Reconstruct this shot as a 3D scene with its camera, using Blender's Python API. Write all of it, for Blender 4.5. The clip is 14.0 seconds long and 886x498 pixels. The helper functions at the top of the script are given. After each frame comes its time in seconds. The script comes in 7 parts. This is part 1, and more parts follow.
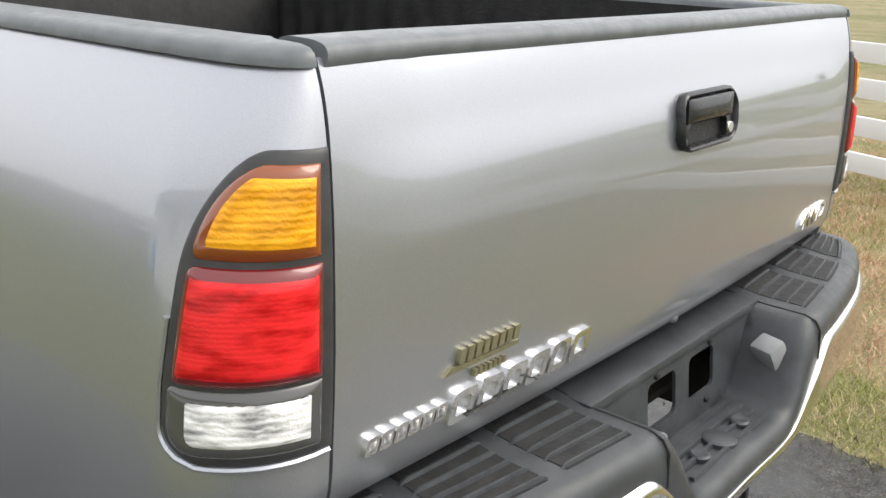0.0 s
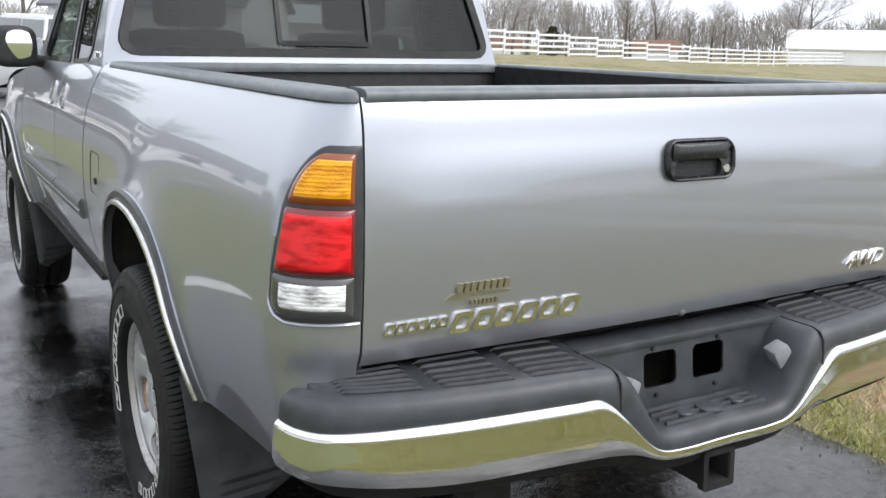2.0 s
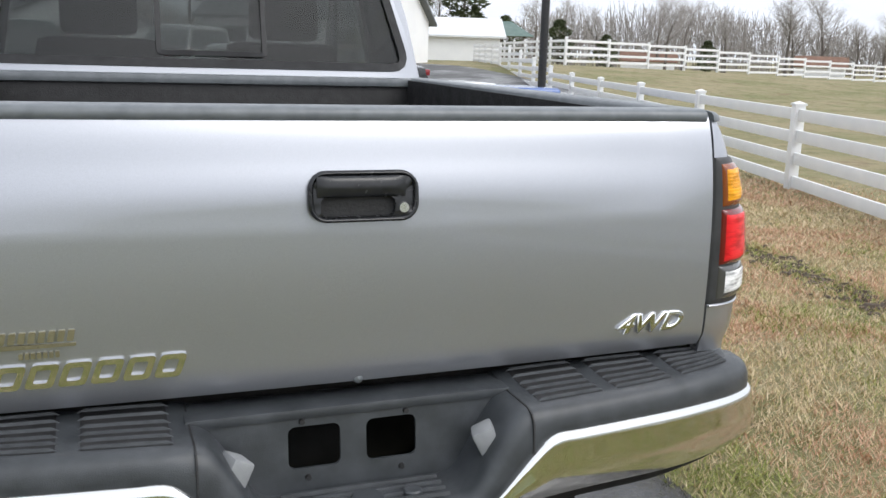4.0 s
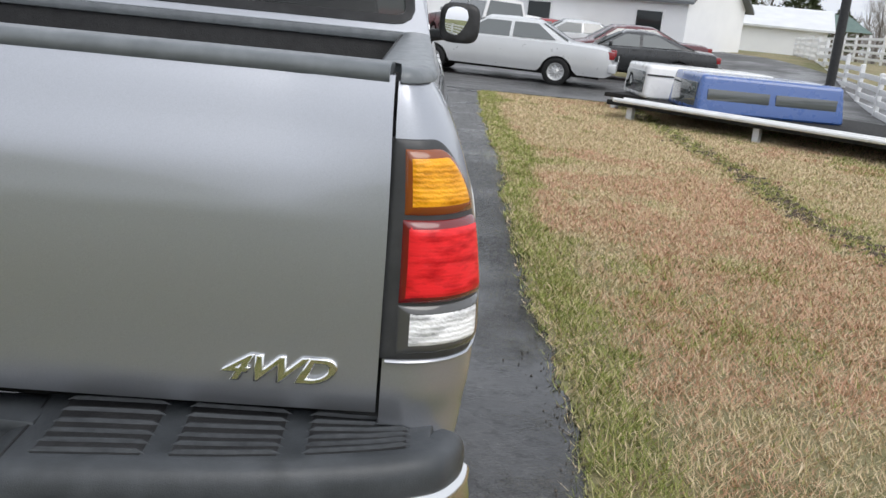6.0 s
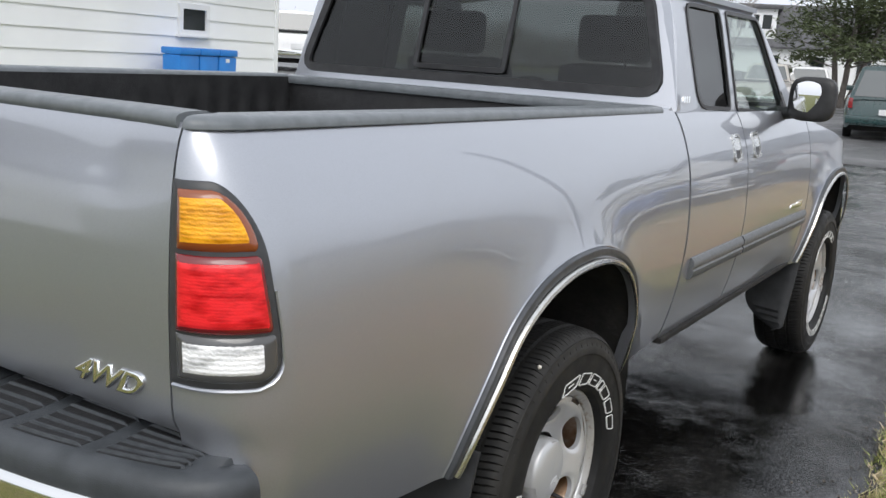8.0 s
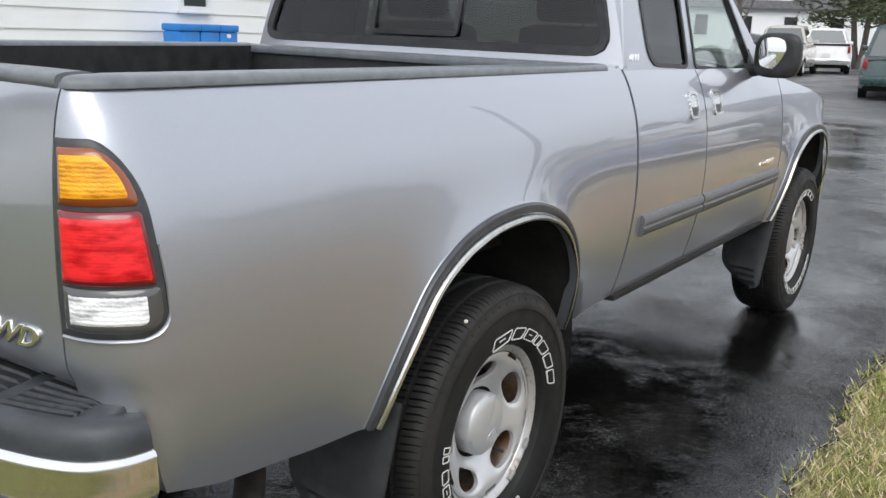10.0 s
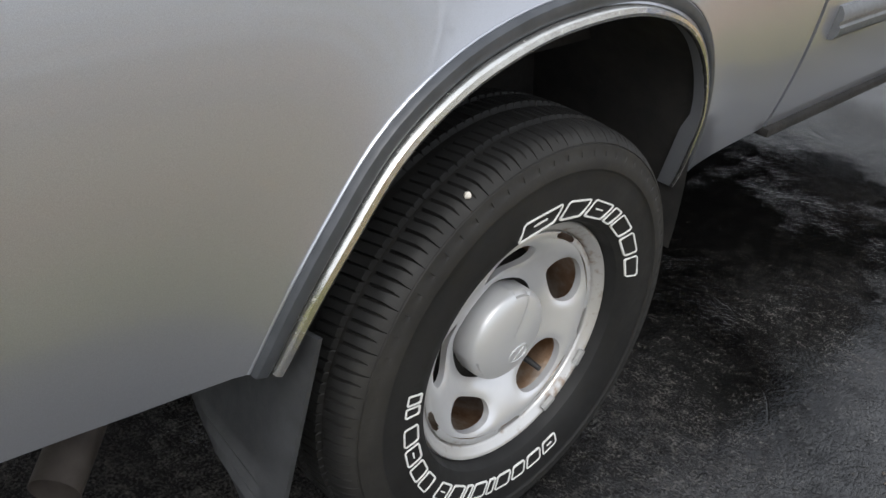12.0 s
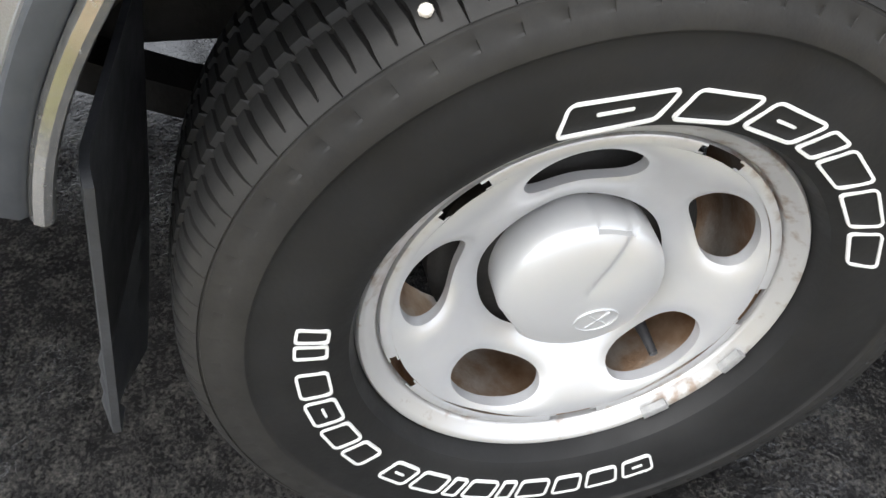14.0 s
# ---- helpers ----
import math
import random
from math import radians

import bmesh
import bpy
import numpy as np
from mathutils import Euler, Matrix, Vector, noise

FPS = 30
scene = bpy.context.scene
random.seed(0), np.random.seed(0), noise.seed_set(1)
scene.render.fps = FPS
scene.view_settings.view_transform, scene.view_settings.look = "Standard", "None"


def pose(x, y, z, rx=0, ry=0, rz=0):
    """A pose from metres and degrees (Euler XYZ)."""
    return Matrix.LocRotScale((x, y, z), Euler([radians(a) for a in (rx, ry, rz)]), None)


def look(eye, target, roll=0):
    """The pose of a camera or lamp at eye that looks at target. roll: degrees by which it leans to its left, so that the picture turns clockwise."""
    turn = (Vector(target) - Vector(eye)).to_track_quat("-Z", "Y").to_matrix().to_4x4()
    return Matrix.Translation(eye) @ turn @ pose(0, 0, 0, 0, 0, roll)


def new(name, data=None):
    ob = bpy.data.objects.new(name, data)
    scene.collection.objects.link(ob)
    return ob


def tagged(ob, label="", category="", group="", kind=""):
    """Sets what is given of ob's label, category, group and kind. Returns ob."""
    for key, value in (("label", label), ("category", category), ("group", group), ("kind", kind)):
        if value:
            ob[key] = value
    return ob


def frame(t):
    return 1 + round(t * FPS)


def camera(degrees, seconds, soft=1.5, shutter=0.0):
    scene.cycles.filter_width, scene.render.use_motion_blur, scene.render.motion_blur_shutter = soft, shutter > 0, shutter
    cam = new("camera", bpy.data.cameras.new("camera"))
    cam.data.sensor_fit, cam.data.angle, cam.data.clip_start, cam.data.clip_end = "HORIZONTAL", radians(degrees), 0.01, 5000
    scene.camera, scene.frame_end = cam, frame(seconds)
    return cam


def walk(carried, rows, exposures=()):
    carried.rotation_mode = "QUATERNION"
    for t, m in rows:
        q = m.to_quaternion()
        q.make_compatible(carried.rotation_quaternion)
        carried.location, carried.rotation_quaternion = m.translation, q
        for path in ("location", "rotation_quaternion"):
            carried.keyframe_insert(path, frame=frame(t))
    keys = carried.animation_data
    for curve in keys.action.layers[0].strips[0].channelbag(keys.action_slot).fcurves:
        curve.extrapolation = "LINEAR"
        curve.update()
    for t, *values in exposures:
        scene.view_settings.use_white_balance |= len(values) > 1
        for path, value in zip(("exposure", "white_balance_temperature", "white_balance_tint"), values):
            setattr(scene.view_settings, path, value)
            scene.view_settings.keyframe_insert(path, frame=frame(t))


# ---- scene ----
cam = camera(51.3, 14.0)
PATH = [
    (0, (-1.393, -0.652, 1.427), (0.071, 0.563, 0.812), 1.9),
    (0.5, (-1.473, -0.994, 1.431), (-0.192, 0.404, 0.798), 2.8),
    (1, (-1.578, -1.206, 1.424), (-0.377, 0.314, 0.928), 2.6),
    (1.5, (-1.656, -1.388, 1.431), (-0.542, 0.212, 0.986), 1.9),
    (2, (-1.493, -1.472, 1.420), (-0.496, 0.207, 0.986), 1.1),
    (2.5, (-1.247, -1.560, 1.446), (-0.322, 0.156, 0.994), 1.0),
    (3, (-1.011, -1.550, 1.455), (-0.108, 0.174, 0.992), 1.1),
    (3.5, (-0.782, -1.543, 1.450), (0.047, 0.223, 1.009), 2.3),
    (4, (-0.447, -1.609, 1.441), (0.262, 0.214, 1.025), 1.8),
    (4.2, (-0.347, -1.604, 1.435), (0.330, 0.232, 1.023), 1.7),
    (6.3, (1.021, -1.170, 1.415), (0.887, 0.759, 0.905), 5.9),
    (6.5, (1.154, -1.106, 1.416), (0.845, 0.806, 0.915), 5.8),
    (6.8, (1.326, -1.035, 1.410), (0.753, 0.823, 0.939), 5.5),
    (7, (1.453, -1.009, 1.411), (0.721, 0.799, 0.971), 4.7),
    (7.2, (1.549, -0.954, 1.425), (0.698, 0.806, 1.004), 4.8),
    (9.3, (2.180, -0.917, 1.455), (1.043, 0.673, 1.029), 3.1),
    (9.5, (2.160, -0.902, 1.447), (1.034, 0.696, 1.021), 3.0),
    (10, (2.107, -0.843, 1.432), (1.012, 0.764, 0.966), 2.3),
    (10.5, (2.041, -0.750, 1.435), (0.983, 0.853, 0.877), 1.8),
    (11, (1.912, -0.539, 1.417), (0.871, 1.036, 0.756), 2.8),
    (11.5, (1.777, -0.219, 1.350), (0.661, 1.261, 0.599), 4.4),
    (12, (1.712, 0.130, 1.321), (0.524, 1.373, 0.299), 5.3),
    (12.5, (1.611, 0.418, 1.299), (0.358, 1.449, 0.129), 7.6),
    (13, (1.494, 0.701, 1.232), (0.200, 1.366, -0.140), 8.0),
    (13.5, (1.460, 0.794, 1.112), (0.160, 1.282, -0.327), 6.4),
    (14, (1.501, 0.851, 1.061), (0.113, 1.204, -0.335), 4.5),
]
EXPOSURE = [(0, 0.40), (0.5, 0.36), (1, 0.30), (2, 0.28), (3.2, 0.15), (4.2, 0.0), (6.3, -0.22), (7.2, -0.20), (9.3, 0.0), (10.5, 0.0), (11.5, 0.1), (12.3, 0.22), (13, 0.45), (13.5, 0.78), (14, 0.98)]
walk(cam, [(t, look(eye, target, roll)) for t, eye, target, roll in PATH], [(t, stops, kelvin, 10.0) for (t, stops), kelvin in zip(EXPOSURE, [7050.0, 6830.0, 6600.0] + [6500.0] * 20)])


# ---------------------------------------------------------------- world, light
world = bpy.data.worlds.new("world")
scene.world = world
world.use_nodes = True
wn = world.node_tree
wn.nodes.clear()
sky = wn.nodes.new("ShaderNodeTexSky")
sky.sky_type, sky.sun_disc = "NISHITA", False
sky.sun_elevation, sky.sun_rotation = radians(48), radians(160)
sky.air_density, sky.dust_density, sky.ozone_density = 1.6, 6.0, 1.0
hsv = wn.nodes.new("ShaderNodeHueSaturation")
hsv.inputs["Saturation"].default_value = 0.12
flat = wn.nodes.new("ShaderNodeMix")
flat.data_type = "RGBA"
flat.inputs["Factor"].default_value = 0.72
flat.inputs["B"].default_value = (9.2, 9.75, 10.75, 1)      # the even grey of a closed cloud cover
bg = wn.nodes.new("ShaderNodeBackground")
bg.inputs["Strength"].default_value = 0.14
wo = wn.nodes.new("ShaderNodeOutputWorld")
wn.links.new(sky.outputs[0], hsv.inputs["Color"])
wn.links.new(hsv.outputs[0], flat.inputs["A"])
wn.links.new(flat.outputs["Result"], bg.inputs["Color"])
wn.links.new(bg.outputs[0], wo.inputs[0])

sun_data = bpy.data.lights.new("sun", "SUN")
sun_data.energy, sun_data.angle, sun_data.color = 1.3, radians(40), (1.0, 0.97, 0.93)
sun = new("sun", sun_data)
sun.matrix_world = look((12, -11, 19), (0, 0, 0))


# ---------------------------------------------------------------- materials
class Mat:
    """A small builder of node materials."""

    def __init__(self, name, colour, rough=0.5, metal=0.0, coat=0.0, coat_rough=0.03, spec=0.5):
        self.m = bpy.data.materials.new(name)
        self.m.use_nodes = True
        self.t = self.m.node_tree
        self.b = self.t.nodes["Principled BSDF"]
        self.b.inputs["Base Color"].default_value = (*colour, 1)
        self.b.inputs["Roughness"].default_value = rough
        self.b.inputs["Metallic"].default_value = metal
        self.b.inputs["Coat Weight"].default_value = coat
        self.b.inputs["Coat Roughness"].default_value = coat_rough
        self.b.inputs["Specular IOR Level"].default_value = spec
        self.co = None

    def coords(self, kind="Object"):
        n = self.t.nodes.new("ShaderNodeTexCoord")
        return n.outputs[kind]

    def node(self, kind, **links):
        n = self.t.nodes.new(kind)
        for k, v in links.items():
            self.put(n.inputs[k.replace("_", " ")], v)
        return n

    def put(self, socket, v):
        if hasattr(v, "is_output"):
            self.t.links.new(v, socket)
        else:
            socket.default_value = v

    def noise(self, scale, detail=4.0, rough=0.55, coords=None, stretch=None):
        co = coords or self.coords()
        if stretch:
            mp = self.node("ShaderNodeMapping", Vector=co)
            mp.inputs["Scale"].default_value = stretch
            co = mp.outputs[0]
        n = self.node("ShaderNodeTexNoise", Vector=co)
        n.inputs["Scale"].default_value, n.inputs["Detail"].default_value, n.inputs["Roughness"].default_value = scale, detail, rough
        return n.outputs["Fac"]

    def ramp(self, fac, stops):
        n = self.node("ShaderNodeValToRGB", Fac=fac)
        e = n.color_ramp.elements
        while len(e) < len(stops):
            e.new(0.5)
        for k, (p, c) in zip(e, stops):
            k.position = p
            k.color = (*c, 1) if len(c) == 3 else c
        return n.outputs["Color"]

    def grey(self, fac, stops):
        return self.ramp(fac, [(p, (v, v, v)) for p, v in stops])

    def mix(self, fac, a, b, how="MIX"):
        n = self.t.nodes.new("ShaderNodeMix")
        n.data_type, n.blend_type = "RGBA", how
        self.put(n.inputs["Factor"], fac)
        for s, v in (("A", a), ("B", b)):
            self.put(n.inputs[s], (*v, 1) if isinstance(v, tuple) and len(v) == 3 else v)
        return n.outputs["Result"]

    def math(self, op, a, b=0.0):
        n = self.t.nodes.new("ShaderNodeMath")
        n.operation = op
        self.put(n.inputs[0], a)
        self.put(n.inputs[1], b)
        return n.outputs[0]

    def bump(self, height, strength=0.3, distance=0.01, normal=None):
        n = self.node("ShaderNodeBump", Height=height)
        n.inputs["Strength"].default_value, n.inputs["Distance"].default_value = strength, distance
        if normal:
            self.put(n.inputs["Normal"], normal)
        self.put(self.b.inputs["Normal"], n.outputs[0])
        return n.outputs[0]

    def colour(self, v):
        self.put(self.b.inputs["Base Color"], v)

    def rough(self, v):
        self.put(self.b.inputs["Roughness"], v)


def speckled(name, a, b, scale, rough=0.5, metal=0.0, bump=0.0, fine=None, coat=0.0, coat_rough=0.03):
    """A surface of two near tones at one scale, with a finer grain in its relief."""
    m = Mat(name, a, rough, metal, coat, coat_rough)
    n = m.noise(scale, 5)
    m.colour(m.ramp(n, [(0.3, a), (0.7, b)]))
    m.rough(m.grey(m.noise(scale * 2.3), [(0.3, max(rough - 0.08, 0.02)), (0.7, min(rough + 0.08, 1))]))
    if bump:
        m.bump(m.noise(fine or scale * 8, 6), bump, 0.004)
    return m.m


def metallic_paint(name, colour, rough=0.34, metal=0.75):
    m = Mat(name, colour, rough, metal, 1.0, 0.025)
    flake = m.noise(900, 2)
    dust = m.noise(2.2, 5)
    dark = tuple(c * 0.9 for c in colour)
    light = tuple(min(c * 1.08, 1) for c in colour)
    base = m.ramp(flake, [(0.3, dark), (0.7, light)])
    m.colour(m.mix(m.grey(dust, [(0.45, 0.0), (0.8, 0.12)]), base, (0.36, 0.35, 0.33)))
    m.b.inputs["Coat IOR"].default_value = 1.65
    m.put(m.b.inputs["Coat Roughness"], m.grey(m.noise(14, 6), [(0.4, 0.008), (0.75, 0.035)]))
    return m.m


def glass_mat(name, tint, gloss_rough=0.0, ior=1.5):
    m = bpy.data.materials.new(name)
    m.use_nodes = True
    t = m.node_tree
    t.nodes.clear()
    tr, gl = t.nodes.new("ShaderNodeBsdfTransparent"), t.nodes.new("ShaderNodeBsdfGlossy")
    tr.inputs[0].default_value = (*tint, 1)
    gl.inputs["Roughness"].default_value = gloss_rough
    lw, mx, out = t.nodes.new("ShaderNodeLayerWeight"), t.nodes.new("ShaderNodeMixShader"), t.nodes.new("ShaderNodeOutputMaterial")
    lw.inputs["Blend"].default_value = 0.5
    f0 = ((ior - 1) / (ior + 1)) ** 2
    pw, ma = t.nodes.new("ShaderNodeMath"), t.nodes.new("ShaderNodeMath")
    pw.operation, ma.operation = "POWER", "MULTIPLY_ADD"
    pw.inputs[1].default_value = 5.0
    ma.inputs[1].default_value, ma.inputs[2].default_value = 1 - f0, f0
    t.links.new(lw.outputs["Facing"], pw.inputs[0])
    t.links.new(pw.outputs[0], ma.inputs[0])
    t.links.new(ma.outputs[0], mx.inputs[0])
    t.links.new(tr.outputs[0], mx.inputs[1])
    t.links.new(gl.outputs[0], mx.inputs[2])
    t.links.new(mx.outputs[0], out.inputs[0])
    return m


def lens_mat(name, colour, stripes, deep=0.5, line=0.3, relief=0.35, rough=0.12):
    """Moulded lamp plastic with fine horizontal prisms, reflector glow and glints painted into colour."""
    m = Mat(name, colour, rough, 0.0, 0.35, 0.02, 0.2)
    co = m.coords()
    w = m.node("ShaderNodeTexWave", Vector=co)
    w.wave_type, w.bands_direction = "BANDS", "Z"
    w.inputs["Scale"].default_value, w.inputs["Distortion"].default_value, w.inputs["Detail"].default_value = stripes, 3.5, 3.0
    w.inputs["Detail Scale"].default_value = 3.0
    patch = m.noise(22, 4, coords=co, stretch=(1, 1, 3.2))
    dark = tuple(c * deep for c in colour)
    light = tuple(min(c * 1.15 + 0.02, 1) for c in colour)
    a = m.ramp(patch, [(0.34, dark), (0.58, light)])
    m.colour(m.mix(m.grey(w.outputs["Fac"], [(0.2, 0.0), (0.9, line)]), a, light))
    m.bump(m.mix(0.5, w.outputs["Fac"], patch), relief, 0.004)
    m.b.inputs["Subsurface Weight"].default_value = 0.0
    return m


PAINT = metallic_paint("pewter_paint", (0.424, 0.440, 0.482), 0.32, 0.76)
CAP = speckled("rail_cap_plastic", (0.115, 0.128, 0.138), (0.17, 0.185, 0.197), 30, 0.36, 0, 0.05, 500)
RUBBER_TRIM = speckled("black_trim", (0.012, 0.012, 0.013), (0.03, 0.03, 0.032), 25, 0.45, 0, 0.2, 300)
PLASTIC = speckled("bumper_plastic", (0.030, 0.034, 0.038), (0.060, 0.066, 0.073), 16, 0.38, 0, 0.22, 420)
TREAD = speckled("worn_step_plastic", (0.034, 0.038, 0.043), (0.062, 0.068, 0.075), 45, 0.42, 0, 0.3, 200)
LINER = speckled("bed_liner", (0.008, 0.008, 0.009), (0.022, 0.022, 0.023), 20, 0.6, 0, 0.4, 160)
UNDER = speckled("underbody", (0.006, 0.006, 0.006), (0.02, 0.018, 0.016), 14, 0.85, 0, 0.5, 90)
FLAP = speckled("mud_flap", (0.022, 0.023, 0.025), (0.05, 0.052, 0.056), 12, 0.5, 0, 0.15, 200)
MOULD = speckled("side_moulding", (0.09, 0.095, 0.10), (0.12, 0.125, 0.13), 40, 0.38)
BEZEL = speckled("lamp_bezel", (0.030, 0.031, 0.033), (0.05, 0.051, 0.054), 40, 0.4)
SATIN = speckled("satin_silver", (0.62, 0.61, 0.58), (0.72, 0.715, 0.69), 40, 0.20, 0.95)
FLARE = speckled("arch_strip", (0.040, 0.044, 0.050), (0.062, 0.067, 0.075), 30, 0.38)


def chrome_mat():
    m = Mat("chrome", (0.83, 0.83, 0.82), 0.06, 1.0)
    m.rough(m.grey(m.noise(30, 6), [(0.4, 0.03), (0.8, 0.16)]))
    m.bump(m.noise(5, 2), 0.03, 0.01)
    return m.m


CHROME = chrome_mat()
CAPSILVER = speckled("hub_cap_silver", (0.56, 0.565, 0.57), (0.59, 0.595, 0.60), 2.5, 0.36, 0.45)


def rust_mat():
    m = Mat("rusty_barrel", (0.2, 0.09, 0.04), 0.32, 0.85)
    n = m.noise(9, 6)
    m.colour(m.ramp(n, [(0.38, (0.26, 0.14, 0.07)), (0.50, (0.45, 0.31, 0.21)), (0.64, (0.72, 0.66, 0.60))]))
    m.bump(m.noise(140, 5), 0.4, 0.003)
    return m.m


RUST = rust_mat()


def tyre_mat():
    m = Mat("tyre_rubber", (0.03, 0.03, 0.03), 0.62, spec=0.3)
    dirt = m.noise(7, 6)
    sep = m.node("ShaderNodeSeparateXYZ", Vector=m.coords())
    rad = m.math("SQRT", m.math("ADD", m.math("MULTIPLY", sep.outputs["Y"], sep.outputs["Y"]), m.math("MULTIPLY", sep.outputs["Z"], sep.outputs["Z"])))
    # Dusty shoulder; the crown's darker tone also carries the wheel arch's shade.
    outer = m.grey(m.math("ADD", rad, m.math("MULTIPLY", m.math("SUBTRACT", m.noise(30, 4), 0.5), 0.008)), [(0.3275, 0.0), (0.3315, 1.0), (0.382, 1.0), (0.388, 0.1)])
    m.colour(m.mix(outer, m.ramp(dirt, [(0.35, (0.009, 0.009, 0.009)), (0.7, (0.016, 0.016, 0.016))]), m.ramp(m.mix(0.45, dirt, m.noise(45, 5, 0.7)), [(0.32, (0.013, 0.0127, 0.0124)), (0.7, (0.029, 0.0275, 0.025))])))
    m.rough(m.grey(m.noise(18, 4), [(0.3, 0.5), (0.7, 0.72)]))
    m.bump(m.noise(180, 4), 0.15, 0.002)
    return m.m


TYRE = tyre_mat()
WHITE_LETTER = speckled("raised_white_rubber", (0.62, 0.62, 0.60), (0.78, 0.78, 0.76), 60, 0.6)
AMBER = lens_mat("amber_lens", (1.0, 0.37, 0.001), 44, 0.55, 0.4).m
RED = lens_mat("red_lens", (0.74, 0.005, 0.010), 60, 0.62, 0.05, 0.10).m
CLEAR = lens_mat("clear_lens", (0.86, 0.87, 0.88), 40, 0.30).m
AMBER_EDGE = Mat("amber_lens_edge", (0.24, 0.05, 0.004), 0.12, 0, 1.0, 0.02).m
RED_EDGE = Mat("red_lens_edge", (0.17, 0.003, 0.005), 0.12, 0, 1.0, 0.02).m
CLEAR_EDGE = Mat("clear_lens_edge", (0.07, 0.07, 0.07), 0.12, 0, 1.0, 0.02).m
GLOSS_BLACK = speckled("gloss_black_plastic", (0.012, 0.013, 0.015), (0.022, 0.023, 0.026), 30, 0.22, 0, 0.06, 120)
QUARTER_GLASS = glass_mat("dark_quarter_glass", (0.20, 0.215, 0.215), 0.0, 1.7)
REARGLASS = glass_mat("rear_glass", (0.33, 0.345, 0.34), 0.0, 1.55)
GREENGLASS = glass_mat("green_glass", (0.86, 0.91, 0.88), 0.0, 1.6)
MIRROR = Mat("mirror_glass", (0.9, 0.9, 0.9), 0.0, 1.0).m
SEATCLOTH = speckled("seat_cloth", (0.09, 0.09, 0.092), (0.14, 0.14, 0.14), 60, 0.9, 0, 0.4, 500)
DASH = speckled("dash_plastic", (0.05, 0.05, 0.05), (0.08, 0.08, 0.078), 30, 0.7)
BADGE_GOLD = speckled("dull_gold_badge", (0.26, 0.24, 0.15), (0.34, 0.31, 0.2), 80, 0.35, 0.6)


# ---------------------------------------------------------------- mesh helpers
def mesh_of(bm, name, material, smooth=40):
    me = bpy.data.meshes.new(name)
    bmesh.ops.recalc_face_normals(bm, faces=bm.faces)
    bm.to_mesh(me)
    bm.free()
    for m in material if isinstance(material, (list, tuple)) else [material]:
        me.materials.append(m)
    if smooth:
        me.polygons.foreach_set("use_smooth", [True] * len(me.polygons))
        me.set_sharp_from_angle(angle=radians(smooth))
    me.update()
    return me


def part(name, bm, material, parent, label="", smooth=40):
    """One mesh object under a thing or a part."""
    ob = new(name, mesh_of(bm, name, material, smooth))
    ob.parent = parent
    if label:
        tagged(ob, label)
    return ob


def thing(name, label, category, group="", kind="", at=None):
    ob = new(name)
    ob.empty_display_size = 0.1
    if at is not None:
        ob.matrix_basis = at
    return tagged(ob, label, category, group, kind)


def solid(name, bm, material, label="", category="", group="", kind="", smooth=40):
    return tagged(new(name, mesh_of(bm, name, material, smooth)), label, category, group, kind)


def grid(fn, us, vs, bm=None, flip=False):
    """A sheet of fn(u, v) over the lists us and vs."""
    bm = bm or bmesh.new()
    rows = [[bm.verts.new(fn(u, v)) for v in vs] for u in us]
    for i in range(len(us) - 1):
        for j in range(len(vs) - 1):
            q = (rows[i][j], rows[i + 1][j], rows[i + 1][j + 1], rows[i][j + 1])
            bm.faces.new(q[::-1] if flip else q)
    return bm


def thick(bm, depth, towards=None):
    """Gives a sheet depth: its rim is carried along by the vector or inwards along the normals."""
    bmesh.ops.recalc_face_normals(bm, faces=bm.faces)
    faces = bm.faces[:]
    if towards is None:
        bmesh.ops.solidify(bm, geom=faces, thickness=depth)
    else:
        got = bmesh.ops.extrude_face_region(bm, geom=faces)
        bmesh.ops.translate(bm, verts=[g for g in got["geom"] if isinstance(g, bmesh.types.BMVert)], vec=Vector(towards) * depth)
    return bm


def box(x0, x1, y0, y1, z0, z1, bevel=0.0, bm=None, segments=2):
    bm = bm or bmesh.new()
    made = bmesh.ops.create_cube(bm, size=1)["verts"]
    for v in made:
        v.co = ((x0 + x1) / 2 + v.co.x * (x1 - x0), (y0 + y1) / 2 + v.co.y * (y1 - y0), (z0 + z1) / 2 + v.co.z * (z1 - z0))
    if bevel:
        edges = {e for v in made for e in v.link_edges}
        bmesh.ops.bevel(bm, geom=list(edges), offset=bevel, segments=segments, affect="EDGES", profile=0.6)
    return bm


def lathe(profile, seg, axis="x", bm=None, start=0.0, closed=False):
    """Revolves (along, radius) pairs about an axis."""
    bm = bm or bmesh.new()
    rings = []
    for k in range(seg):
        a = start + 2 * math.pi * k / seg
        ring = []
        for p, r in profile:
            c, s = r * math.cos(a), r * math.sin(a)
            ring.append(bm.verts.new({"x": (p, c, s), "y": (c, p, s), "z": (c, s, p)}[axis]))
        rings.append(ring)
    n = len(profile)
    for k in range(seg):
        a, b = rings[k], rings[(k + 1) % seg]
        for j in range(n if closed else n - 1):
            bm.faces.new((a[j], b[j], b[(j + 1) % n], a[(j + 1) % n]))
    return bm


